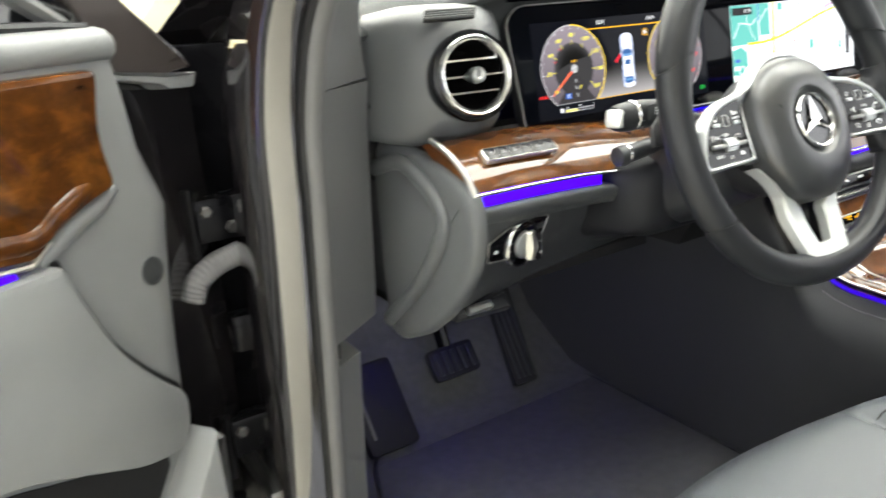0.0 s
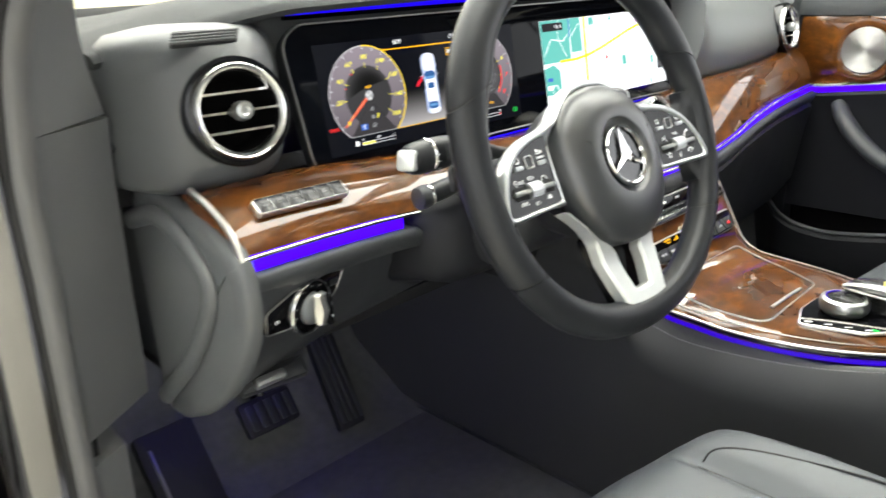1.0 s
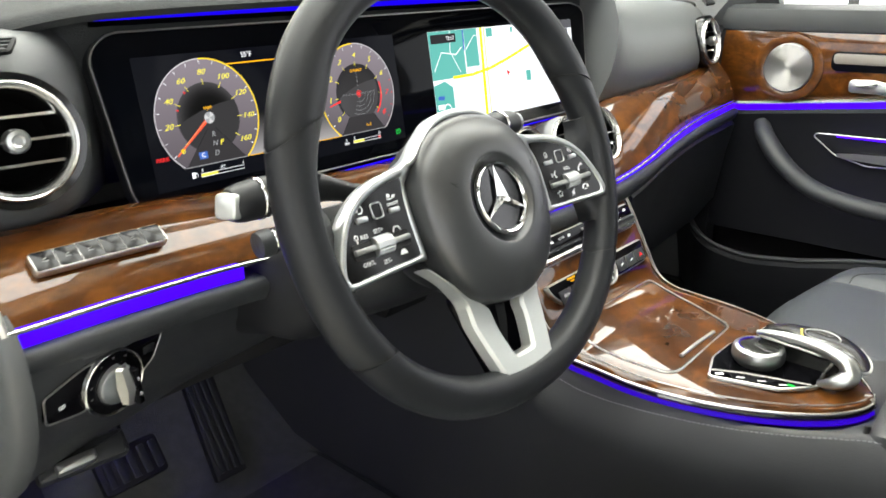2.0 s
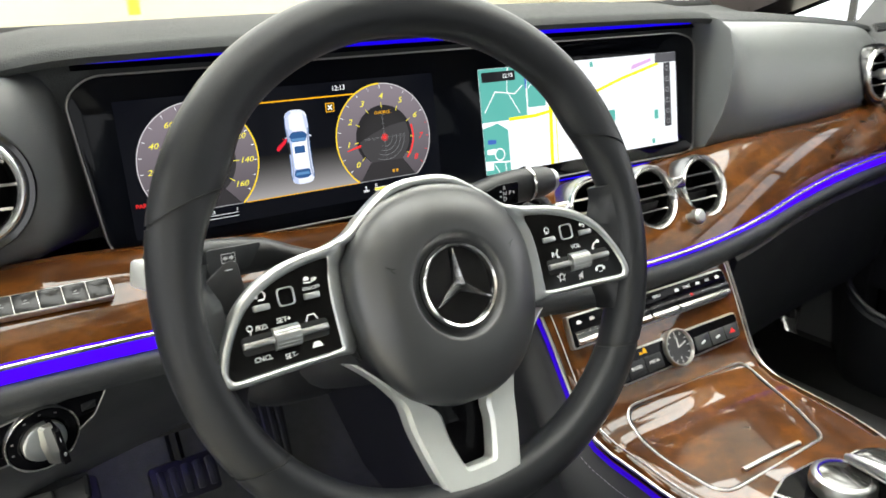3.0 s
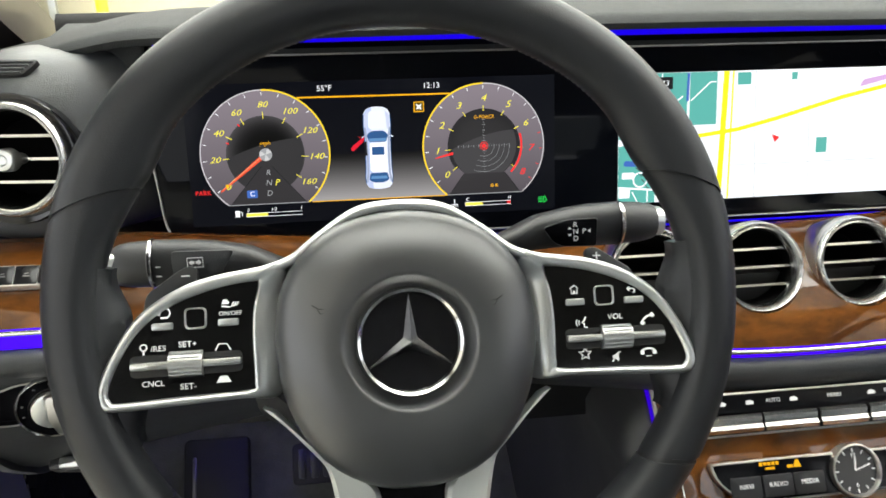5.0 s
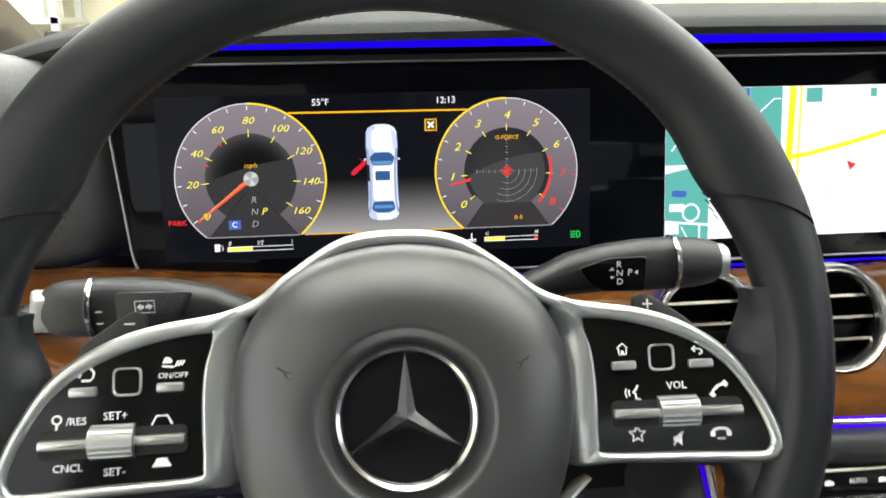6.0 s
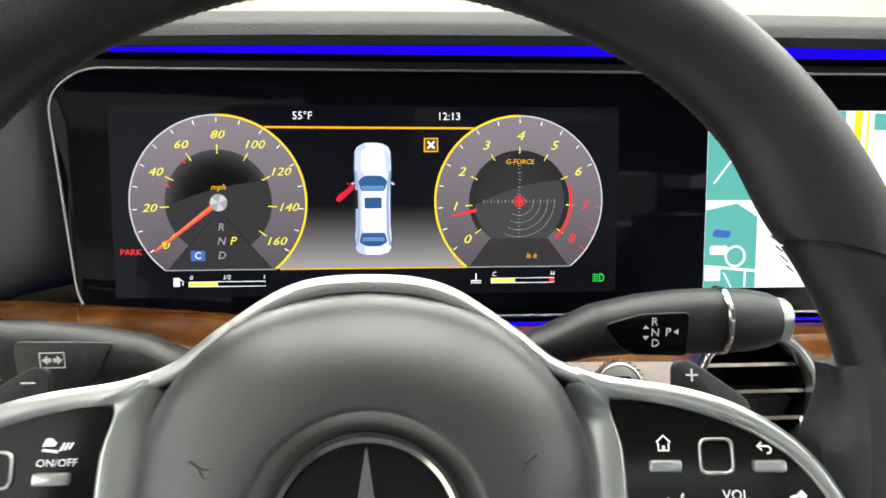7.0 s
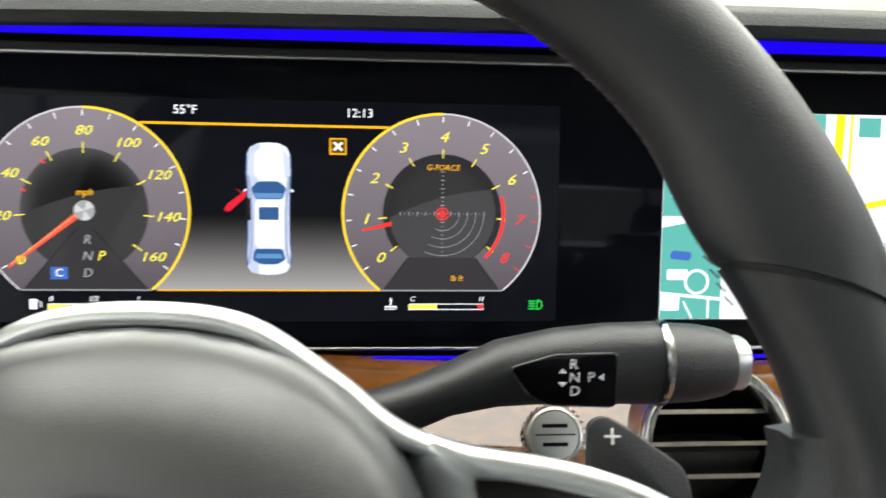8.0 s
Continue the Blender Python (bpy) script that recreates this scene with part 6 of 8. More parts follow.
# ---------------------------------------------------------------- steering column and stalks
def column():
    c = thing("steering_column", pose(0, 0.1, 0.86), "black plastic steering column shroud with stalks", "steering column")
    ax = Vector((0, 0.914, -0.407))
    base = Vector((0, 0.06, 0.873))
    rows = []
    for k, (d, wd, hu, hd) in enumerate(((0.0, 0.058, 0.030, 0.055), (0.02, 0.066, 0.036, 0.066), (0.08, 0.068, 0.036, 0.070), (0.16, 0.070, 0.030, 0.070), (0.26, 0.070, 0.02, 0.06))):
        p = base + ax * d
        ring = []
        for a in steps(0, 360, 24)[:-1]:
            ca, sa = math.cos(radians(a)), math.sin(radians(a))
            h = hu if sa > 0 else hd
            ring.append((wd * abs(ca) ** 0.6 * (1 if ca > 0 else -1), p.y, p.z + h * abs(sa) ** 0.6 * (1 if sa > 0 else -1)))
        rows.append(ring)
    part("shroud", loft(rows), SOFT_BLACK, c, "black moulded column shroud", world=True, angle=60)
    rows = []
    for y, hw, z0, z1 in ((0.128, 0.074, 0.778, 0.846), (0.136, 0.086, 0.768, 0.852), (0.152, 0.101, 0.758, 0.855), (0.200, 0.106, 0.750, 0.856), (0.300, 0.106, 0.720, 0.850)):
        rows.append([(hw * abs(math.cos(radians(a))) ** 0.45 * (1 if math.cos(radians(a)) > 0 else -1), y, (z0 + z1) / 2 + (z1 - z0) / 2 * abs(math.sin(radians(a))) ** 0.45 * (1 if math.sin(radians(a)) > 0 else -1)) for a in steps(4, 364, 28)[:-1]])
    part("collar", loft(rows), DOOR_BLACK, c, "black collar where the column enters the dash", world=True, angle=60)
    for s, zt in ((1, 0.9185), (-1, 0.9145)):
        y, out = (0.121, 0.008) if s > 0 else (0.104, -0.0015)  # the stalks stand behind the wheel; out moves their ends outwards
        rows = []
        for x, h0, h1, th in ((0.045, 0.880, 0.905, 0.010), (0.066, 0.893, 0.911, 0.012), (0.081, 0.9000, 0.9175, 0.013), (0.097, 0.9030, 0.9255, 0.0135), (0.118, 0.9040, 0.9300, 0.014), (0.136, 0.9035, 0.9320, 0.014), (0.1535, 0.9030, 0.9325, 0.014)):
            cz, hh = (h0 + h1) / 2 + (zt - 0.919), (h1 - h0) / 2
            x += out - 0.008
            rows.append([(x * s, y + th * math.cos(radians(a)) * (0.75 if math.cos(radians(a)) < 0 else 1), cz + hh * abs(math.sin(radians(a))) ** 0.7 * (1 if math.sin(radians(a)) > 0 else -1)) for a in steps(0, 360, 24)[:-1]])
        st = part("stalk", loft(rows), SOFT_BLACK, c, "gear selector stalk" if s > 0 else "indicator and wiper stalk", world=True, angle=60)
        dz = zt - 0.919
        part("stalk_ring", loft([[((x + out) * s, y + 0.0145 * k * math.cos(radians(a)), 0.9182 + dz + 0.0152 * k * math.sin(radians(a))) for a in steps(0, 360, 24)[:-1]] for x, k in ((0.1453, 0.97), (0.1460, 1.02), (0.1475, 1.02), (0.1482, 0.97))]), CHROME, st, "thin chrome ring", world=True)
        part("stalk_end", loft([[((x + out) * s, y + 0.0140 * k * math.cos(radians(a)), 0.9180 + dz + 0.0145 * k * math.sin(radians(a))) for a in steps(0, 360, 24)[:-1]] for x, k in (((0.1480, 0.99), (0.160, 0.95), (0.1690, 0.83), (0.1718, 0.74)) if s > 0 else ((0.1480, 0.99), (0.1600, 0.96), (0.1660, 0.88), (0.1690, 0.78), (0.1695, 0.70)))]), SOFT_BLACK, st, world=True)
        if s > 0:
            part("stalk_button", loft([[(x + out, y + 0.0092 * k * math.cos(radians(a)), 0.9180 + dz + 0.0096 * k * abs(math.sin(radians(a))) ** 0.7 * (1 if math.sin(radians(a)) > 0 else -1)) for a in steps(0, 360, 20)[:-1]] for x, k in ((0.170, 1.0), (0.1762, 1.0), (0.1775, 0.9), (0.178, 0.6))]), SATIN_PAINT, st, "silver end button", world=True)
        else:
            bp = facing((-0.1680 - out, y - 0.0015, 0.9180 + dz), (-0.90, -0.40, 0.18))
            part("stalk_button", plate(rect(-0.0085, -0.0090, 0.0085, 0.0090, 0.0042), 0.0085, 0.0022, bp), SPOKE_SILVER, st, "square silver end button", world=True)
        fm = pose(0, y - 0.0112, 0, 90)
        if s > 0:
            fm = pose(0.0090, y - 0.0110, -0.0055, 90)
            sf = part("selector_face", plate(round_poly([(0.0905, 0.9262), (0.0975, 0.9165), (0.104, 0.9130), (0.1275, 0.9120), (0.1270, 0.9312), (0.106, 0.9308)], 0.0025), 0.0016, 0.0004, fm), PIANO, st, "black selector legend", world=True)
            sf_edge = round_poly([(0.0905, 0.9262), (0.0975, 0.9165), (0.104, 0.9130), (0.1275, 0.9120), (0.1270, 0.9312), (0.106, 0.9308)], 0.0025)
            part("selector_edge", tube([fm @ Vector((x, z, 0.0012)) for x, z in sf_edge + sf_edge[:1]], 0.0004, 5), DASH, sf, world=True)
            pr = bmesh.new()
            fp = lambda x, z: fm @ pose(x, z, 0.0017)  # noqa: E731
            text("R", 0.0050, fp(0.1120, 0.9275), pr), text("N", 0.0050, fp(0.1126, 0.9227), pr), text("D", 0.0050, fp(0.1130, 0.9179), pr), text("P", 0.0050, fp(0.1182, 0.9228), pr)
            for tri in ([(0.1070, 0.9245), (0.1098, 0.9245), (0.1084, 0.9262)], [(0.1072, 0.9212), (0.1100, 0.9212), (0.1086, 0.9195)], [(0.1206, 0.9229), (0.1226, 0.9242), (0.1226, 0.9216)]):
                plate(tri, 0.0002, 0, fm, pr, z0=0.0016)
            part("selector_print", pr, ICON, st, world=True)
        else:
            fm = pose(0.0, y - 0.0110, -0.0030, 90)
            part("stalk_panel", plate(round_poly([(-0.1320, 0.9275), (-0.1320, 0.9105), (-0.105, 0.9105), (-0.0950, 0.9265)], 0.003), 0.0012, 0.0003, fm), DASH, st, world=True)
            pr = bmesh.new()
            strip([(-0.1230, 0.9170), (-0.1140, 0.9170), (-0.1140, 0.9230), (-0.1230, 0.9230), (-0.1230, 0.9170)], 0.0005, 0.0003, fm @ pose(0, 0, 0.0011), pr)
            for dx in (-1, 1):
                plate([(-0.1185 + dx * x, 0.9200 + h) for x, h in ((0.0004, -0.0008), (0.0018, -0.0008), (0.0018, -0.0018), (0.0038, 0.0), (0.0018, 0.0018), (0.0018, 0.0008), (0.0004, 0.0008))], 0.0003, 0, fm, pr, z0=0.0011)
            # wiper and washer marks on the end piece
            wm = fm @ pose(0.004, 0.0, -0.0002)
            strip([(-0.1615 + 0.0030 * math.cos(radians(v)), 0.9180 + 0.0030 * math.sin(radians(v))) for v in steps(150, 30, 8)], 0.0006, 0.0004, wm, pr)
            strip([(-0.1650, 0.9185), (-0.1580, 0.9185)], 0.0006, 0.0004, wm, pr)
            strip([(-0.1640, 0.9160), (-0.1590, 0.9205)], 0.0005, 0.0004, wm, pr)
            plate(circle(-0.1682, 0.9180, 0.0011, 10), 0.0004, 0, wm, pr)
            for k in range(3):
                strip([(-0.142, 0.906 + 0.006 * k), (-0.139, 0.906 + 0.006 * k)], 0.0005, 0.0003, fm, pr)
            part("stalk_print", pr, ICON, st, world=True)
    # second short lever for the column adjuster, on the door side
    lo = part("adjust_lever", tube([(-0.055, 0.137, 0.872), (-0.088, 0.142, 0.866), (-0.110, 0.145, 0.8625)], 0.0095, 14, taper=[0.8, 1, 1]), SOFT_BLACK, c, "short column adjuster lever", world=True)
    part("lever_tip", lathe([(0.0105, 0), (0.0115, 0.004), (0.0105, 0.012), (0.006, 0.013), (0, 0.0125)], 24, facing((-0.1085, 0.145, 0.8627), (-1, 0.08, -0.05))), DASH, lo, world=True)
    part("lever_ring", lathe([(0.0100, -0.001), (0.0108, 0.0), (0.0108, 0.0014), (0.0100, 0.0024)], 24, facing((-0.1065, 0.1448, 0.8630), (-1, 0.08, -0.05))), CHROME, lo, "thin chrome ring", world=True)


column()


# ---------------------------------------------------------------- centre console
RIDGE = [(-0.225, 0.6470), (-0.10, 0.6505), (0.0, 0.6540), (0.06, 0.6580), (0.08, 0.6640), (0.095, 0.6750), (0.105, 0.6900), (0.12, 0.7160), (0.135, 0.7420), (0.150, 0.7660), (0.165, 0.7850)]
HALF = [(0.0, 0.1290), (0.03, 0.1290), (0.06, 0.1300), (0.09, 0.1330), (0.12, 0.1380), (0.165, 0.1430)]
REAR = -0.212  # rear end of the wood
# stitched edge of the leather body: y, half width, height
BODY = [(-0.66, 0.095, 0.664), (-0.30, 0.095, 0.664), (-0.236, 0.095, 0.659), (-0.21, 0.095, 0.651), (-0.165, 0.097, 0.637), (-0.11, 0.104, 0.6255), (-0.058, 0.114, 0.621), (0.0, 0.125, 0.6200), (0.035, 0.129, 0.6210), (0.06, 0.132, 0.625), (0.095, 0.139, 0.642), (0.12, 0.144, 0.683), (0.165, 0.150, 0.752), (0.90, 0.155, 0.752)]


def line_at(v, table):
    if table is HALF and v < 0.0:  # the wood narrows to a rounded rear end
        t = max(0.0, (v - REAR) / -REAR)
        return 0.1290 * (1 - (1 - t) ** 1.68) ** (1 / 1.68)
    for r, q in zip(table, table[1:]):
        if v <= q[0]:
            t = max(0.0, (v - r[0]) / (q[0] - r[0]))
            return r[1] + (q[1] - r[1]) * t
    return table[-1][1]


def console():
    c = thing("centre_console", pose(MID, 0, 0.33), "walnut centre console with chrome lines and violet light", "centre console")
    ys = [REAR + 0.377 * (k / 100) ** 1.7 for k in range(101)]
    top = []
    for y in ys:
        h, z = line_at(y, HALF), line_at(y, RIDGE)
        top.append([(MID + u * h, y, z + 0.004 * (1 - u * u) - (0.006 if abs(u) > 0.97 else 0)) for u in (-1, -0.96, -0.85, -0.6, -0.3, 0, 0.3, 0.6, 0.85, 0.96, 1)] + [(MID + h, y, z - 0.016), (MID - h, y, z - 0.016)])
    part("wood_top", loft(top), WOOD, c, "glossy burl walnut console panel", world=True, angle=50)

    def edge(off, dz):
        left = [Vector((MID - line_at(y, HALF) - off, y, line_at(y, RIDGE) + dz)) for y in reversed(ys)]
        right = [Vector((MID + line_at(y, HALF) + off, y, line_at(y, RIDGE) + dz)) for y in ys]
        return left + [Vector((MID, REAR - 0.001 - off, line_at(REAR, RIDGE) + dz))] + right

    part("chrome_edge", tube(edge(0.0010, -0.0045), 0.0017, 8), TRIM_LINE, c, "thin chrome edge round the wood", world=True)
    # Highlight on the wood's bevelled rim, modelled as a bright line.
    part("inlay_line", tube(edge(-0.0075, 0.0022), 0.0006, 6), TRIM_LINE, c, "fine bright line, the painted highlight along the wood edge", world=True)
    part("dark_gap", tube(edge(-0.0025, -0.0095), 0.0040, 6, flat=0.8), GLOSS_BLACK, c, world=True)
    part("light_strip", tube(edge(0.0002, -0.0155), 0.0029, 8), LED_SIDE, c, "glowing violet light strip round the console", world=True)
    # leather body: a roll under the light, stitched edge, side that turns under
    side, seam = [], []
    for y in steps(-0.66, 0.165, 90) + [0.30, 0.60, 0.90]:
        _, hs, zs = (y, *interp(y, BODY))
        wide = line_at(y, HALF) if y > REAR else 0.0
        led_z = line_at(y, RIDGE) - 0.0215
        near = min(1.0, max(0.0, (REAR - 0.004 - y) / 0.022))
        hi = min(wide + 0.0045, hs - 0.005)
        zi = led_z + (zs + 0.003 - led_z) * near
        half = [(hi - 0.02 if hi > 0.03 else 0.0, zi - 0.006 * (1 - near)), (max(hi, 0.004), zi), (hs - 0.0035, max(zs + 0.002, min(zi, zs + 0.004))), (hs, zs), (hs + 0.004, zs - 0.006), (hs + 0.011, zs - 0.028), (hs + 0.013, zs - 0.050), (hs + 0.008, zs - 0.068), (hs - 0.002, zs - 0.12), (hs - 0.010, 0.325)]
        side.append([(MID - h, y, z) for h, z in half] + [(MID + h, y, z) for h, z in reversed(half)])
        seam.append((y, hs, zs))
    part("side_panel", loft(side), SIDE_LEATHER, c, "dark stitched leather side of the tunnel", world=True, angle=60)
    bm = bmesh.new()
    for s in (-1, 1):
        line = [Vector((MID + s * (h + 0.0022), y, z - 0.0022)) for y, h, z in seam if y < 0.10]
        for a, b in zip(line, line[1:]):
            for k in (0.1, 0.6):
                tube([a + (b - a) * k, a + (b - a) * (k + 0.32)], 0.0006, 4, bm=bm)
    part("stitching", bm, THREAD, c, "pale thread stitching", world=True, kind="stuff")
    # upper stack flanks down to the tunnel
    part("stack_core", loft([[(MID - 0.125, y, 0.4), (MID - 0.125, y, z), (MID + 0.125, y, z), (MID + 0.125, y, 0.4)] for y, z in ((0.10, 0.655), (0.13, 0.70), (0.165, 0.76), (0.30, 0.78))]), MATTE_BLACK, c, world=True)
    # lid of the front tray
    lid = round_poly([(0.252, -0.043), (0.405, -0.041), (0.434, 0.012), (0.456, 0.087), (0.261, 0.089), (0.245, 0.034)], [0.022, 0.012, 0.05, 0.020, 0.016, 0.03], 7)
    lift = lambda x, y: line_at(y, RIDGE) + 0.0045 - 0.004 * ((x - MID) / 0.12) ** 2  # noqa: E731
    ring = [Vector((x, y, lift(x, y))) for x, y in lid]
    l = part("tray_lid", tube(ring + [ring[0]], 0.0012, 6), TRIM_LINE, c, "chrome outline of the roller tray lid", world=True)
    ring = [Vector((x, y, lift(x, y) - 0.0006)) for x, y in inset(lid, 0.0024)]
    part("lid_gap", tube(ring + [ring[0]], 0.0011, 6), MATTE_BLACK, l, "dark joint round the lid", world=True)
    part("finger_bar", tube([(0.294, -0.030, 0.6575), (0.335, -0.0315, 0.6585), (0.375, -0.033, 0.6575)], 0.0026, 8, flat=0.7), TRIM_LINE, l, "chrome finger bar", world=True)
    # climate bar and media panel on the sloping stack
    st = facing((MID, 0.1275, 0.728), (0, -0.86, 0.51))
    bar = round_poly([(-0.124, 0.0045), (-0.122, 0.0385), (0.116, 0.0375), (0.120, 0.0300), (0.118, 0.0110), (0.111, 0.0045)], [0.004, 0.004, 0.006, 0.006, 0.006, 0.006])
    cb = part("climate_bar", plate(bar, 0.0080, 0.0012, st), TRIM_LINE, c, "chrome framed climate bar", world=True)
    part("bar_face", plate(inset(bar, 0.0018), 0.0008, 0, st, z0=0.0078), PIANO, cb, world=True)
    part("key_strip", plate(round_poly([(-0.120, 0.0225), (-0.119, 0.0362), (0.114, 0.0355), (0.117, 0.0300), (0.116, 0.0225)], 0.002), 0.0012, 0.0003, st, z0=0.0084), PIANO, cb, "black key strip", world=True)
    for x0, x1 in ((-0.119, -0.062), (-0.060, -0.0155), (-0.0125, 0.0270), (0.0300, 0.1140)):
        part("toggle", loft([[(x, 0.0215, 0.007), (x, 0.0212, 0.0112), (x, 0.0185, 0.0140), (x, 0.0150, 0.0128), (x, 0.0135, 0.0122), (x, 0.0105, 0.0142), (x, 0.0075, 0.0122), (x, 0.0068, 0.007)] for x in (x0, x0 + 0.0006, x1 - 0.0006, x1)], m=st), CHROME, cb, "polished rocker key", world=True)
    for s, x in (("AUTO", -0.049), ("MENU", 0.003), ("SYNC", 0.052), ("A/C", 0.086)):
        part("key_print", text(s, 0.0044, st @ pose(x, 0.0300, 0.0099)), ICON, cb, "white key legend", world=True)
    for x in (-0.110, -0.092, -0.069, -0.032, 0.035, 0.070, 0.103):
        part("key_icon", plate(round_poly([(x - 0.003, 0.0282), (x + 0.003, 0.0282), (x + 0.004, 0.0300), (x + 0.001, 0.0318), (x - 0.0025, 0.0310)], 0.0006, 3), 0.0002, 0, st, z0=0.0096), ICON, cb, world=True)
    part("pilot_lamp", plate(circle(0.052, 0.0205, 0.0012, 10), 0.001, 0, st, z0=0.0128), S_RED, cb, world=True)
    mo = round_poly([(-0.108, -0.0140), (-0.104, -0.028), (-0.092, -0.0400), (-0.078, -0.0465), (-0.02, -0.0465), (0.106, -0.0440), (0.113, -0.036), (0.1155, -0.0140)], [0.004, 0.01, 0.008, 0.008, 0.02, 0.006, 0.006, 0.006], 5)
    mp = part("media_panel", plate(mo, 0.0072, 0.0012, st), TRIM_LINE, c, "chrome framed media panel with a clock", world=True)
    part("panel_face", plate(inset(mo, 0.0019), 0.001, 0, st, z0=0.0067), PIANO, mp, world=True)
    part("amber_display", plate(rect(-0.071, -0.0240, -0.030, -0.0155), 0.0003, 0, st, z0=0.0077), GLASS_BLACK, mp, world=True)
    ad = bmesh.new()
    for k in range(5):
        plate(rect(-0.068 + 0.0034 * k, -0.0190, -0.0655 + 0.0034 * k, -0.0165), 0.0002, 0, st, ad, z0=0.0080)
    plate(rect(-0.063, -0.0222, -0.0555, -0.0205), 0.0002, 0, st, ad, z0=0.0080)
    plate(rect(-0.045, -0.0222, -0.0405, -0.0200), 0.0002, 0, st, ad, z0=0.0080), plate(round_poly([(-0.040, -0.0222), (-0.0335, -0.0222), (-0.0355, -0.0165), (-0.038, -0.0168)], 0.001), 0.0002, 0, st, ad, z0=0.0080)
    part("airbag_notice", ad, S_AMBER, mp, "amber passenger notice, lit", world=True)
    for k, s in enumerate(("NAVI", "RADIO", "MEDIA")):
        part("key", plate(rect(-0.0935 + 0.0262 * k, -0.0425, -0.0685 + 0.0262 * k, -0.0262, 0.0015), 0.0016, 0.0005, st, z0=0.0075), SOFT_BLACK, mp, world=True)
        part("key_print", text(s, 0.0050, st @ pose(-0.0810 + 0.0262 * k, -0.0335, 0.0093)), ICON, mp, world=True)
    # These keys are black gloss; the grey stands for a reflection.
    grey_key = material("reflection_toned_key", (0.05, 0.052, 0.052), 0.22, vary=0.0)
    for k in range(3):
        part("key", plate(rect(0.0375 + 0.0246 * k, -0.0410, 0.0610 + 0.0246 * k, -0.0252, 0.0015), 0.0016, 0.0005, st, z0=0.0075), grey_key, mp, world=True)
        part("key_print", plate([(0.0445 + 0.0246 * k, -0.0350), (0.0545 + 0.0246 * k, -0.0350), (0.0500 + 0.0246 * k, -0.0300)], 0.0002, 0, st, z0=0.0091) if k == 2 else strip([(0.046 + 0.0246 * k, -0.0345), (0.0525 + 0.0246 * k, -0.0325)], 0.0016, 0.0002, st @ pose(0, 0, 0.0091)), S_RED if k == 2 else ICON, mp, world=True)
    ck = part("clock", lathe([(0.0205, 0.0), (0.0208, 0.0110), (0.0203, 0.0128), (0.0192, 0.0132), (0.0184, 0.0118), (0.0182, 0.009)], 56, st @ pose(0.010, -0.0290, 0)), TRIM_LINE, mp, "round analogue clock with silver hands", world=True)
    part("clock_face", lathe([(0.0184, 0.0092), (0, 0.0094)], 40, st @ pose(0.010, -0.0290, 0)), material("clock_face", (0.03, 0.03, 0.032), 0.3, vary=0.0), ck, world=True)
    hd = bmesh.new()
    cm = st @ pose(0.010, -0.0290, 0.0096)
    for k in range(12):
        a = radians(30 * k)
        strip([(0.0140 * math.cos(a), 0.0140 * math.sin(a)), (0.0170 * math.cos(a), 0.0170 * math.sin(a))], 0.0010, 0.0002, cm, hd)
    strip([(0, 0), (0.0012, 0.0095)], 0.0012, 0.0003, cm, hd), strip([(0, 0), (0.0130, 0.0040)], 0.0010, 0.0004, cm, hd)
    text("12", 0.0048, cm @ pose(0, 0.0112, 0), hd), text("6", 0.0048, cm @ pose(0, -0.0112, 0), hd)
    part("clock_hands", hd, ICON, ck, world=True)
    # controller: key panel, dial and palm rest
    zc = 0.6555
    po = round_poly([(0.271, -0.070), (0.315, -0.056), (0.362, -0.058), (0.392, -0.10), (0.385, -0.16), (0.320, -0.166), (0.292, -0.140)], 0.006, 4)
    kp = part("controller_panel", plate(po, 0.0035, 0.001, pose(0, 0, zc - 0.002)), TRIM_LINE, c, "chrome framed controller panel", world=True)
    part("panel_face", plate(inset(po, 0.0025), 0.0008, 0, pose(0, 0, zc + 0.0012)), PIANO, kp, world=True)
    part("panel_divide", tube([(0.2845, -0.067, zc + 0.0022), (0.300, -0.10, zc + 0.0022), (0.318, -0.160, zc + 0.0022)], 0.0012, 6), CHROME, kp, world=True)
    for k in range(4):
        x, y = 0.281 + 0.0062 * k, -0.078 - 0.020 * k
        part("key_print", strip([(x - 0.002, y + 0.003), (x + 0.003, y - 0.004)], 0.0022 if k else 0.0035, 0.0002, pose(0, 0, zc + 0.0021)), ICON, kp, world=True)
    part("pilot_lamp", plate(rect(0.3015, -0.148, 0.3060, -0.141), 0.0003, 0, pose(0, 0, zc + 0.0021)), S_GREEN, kp, world=True)
    dm = pose(0.3340, -0.099, zc)
    dl = part("rotary_dial", lathe([(0.0220, 0.001), (0.0235, 0.004), (0.0262, 0.0060), (0.0276, 0.0100), (0.0274, 0.0160), (0.0262, 0.0200), (0.0245, 0.0212), (0.0216, 0.0218), (0.0208, 0.0210)], 56, dm), SATIN, kp, "satin metal rotary dial", world=True)
    part("dial_cap", lathe([(0.0210, 0.0208), (0.0190, 0.0212), (0.012, 0.0218), (0, 0.0220)], 40, dm), REST_GLASS, dl, "black glass dial cap", world=True)
    # Glowing arc that imitates the violet strip's reflection on the dial.
    part("dial_light", tube([dm @ Vector((0.0206 * math.cos(radians(a)), 0.0206 * math.sin(radians(a)), 0.0214)) for a in steps(35, 150, 20)], 0.0007, 6), LED_REFLECTION, dl, world=True)
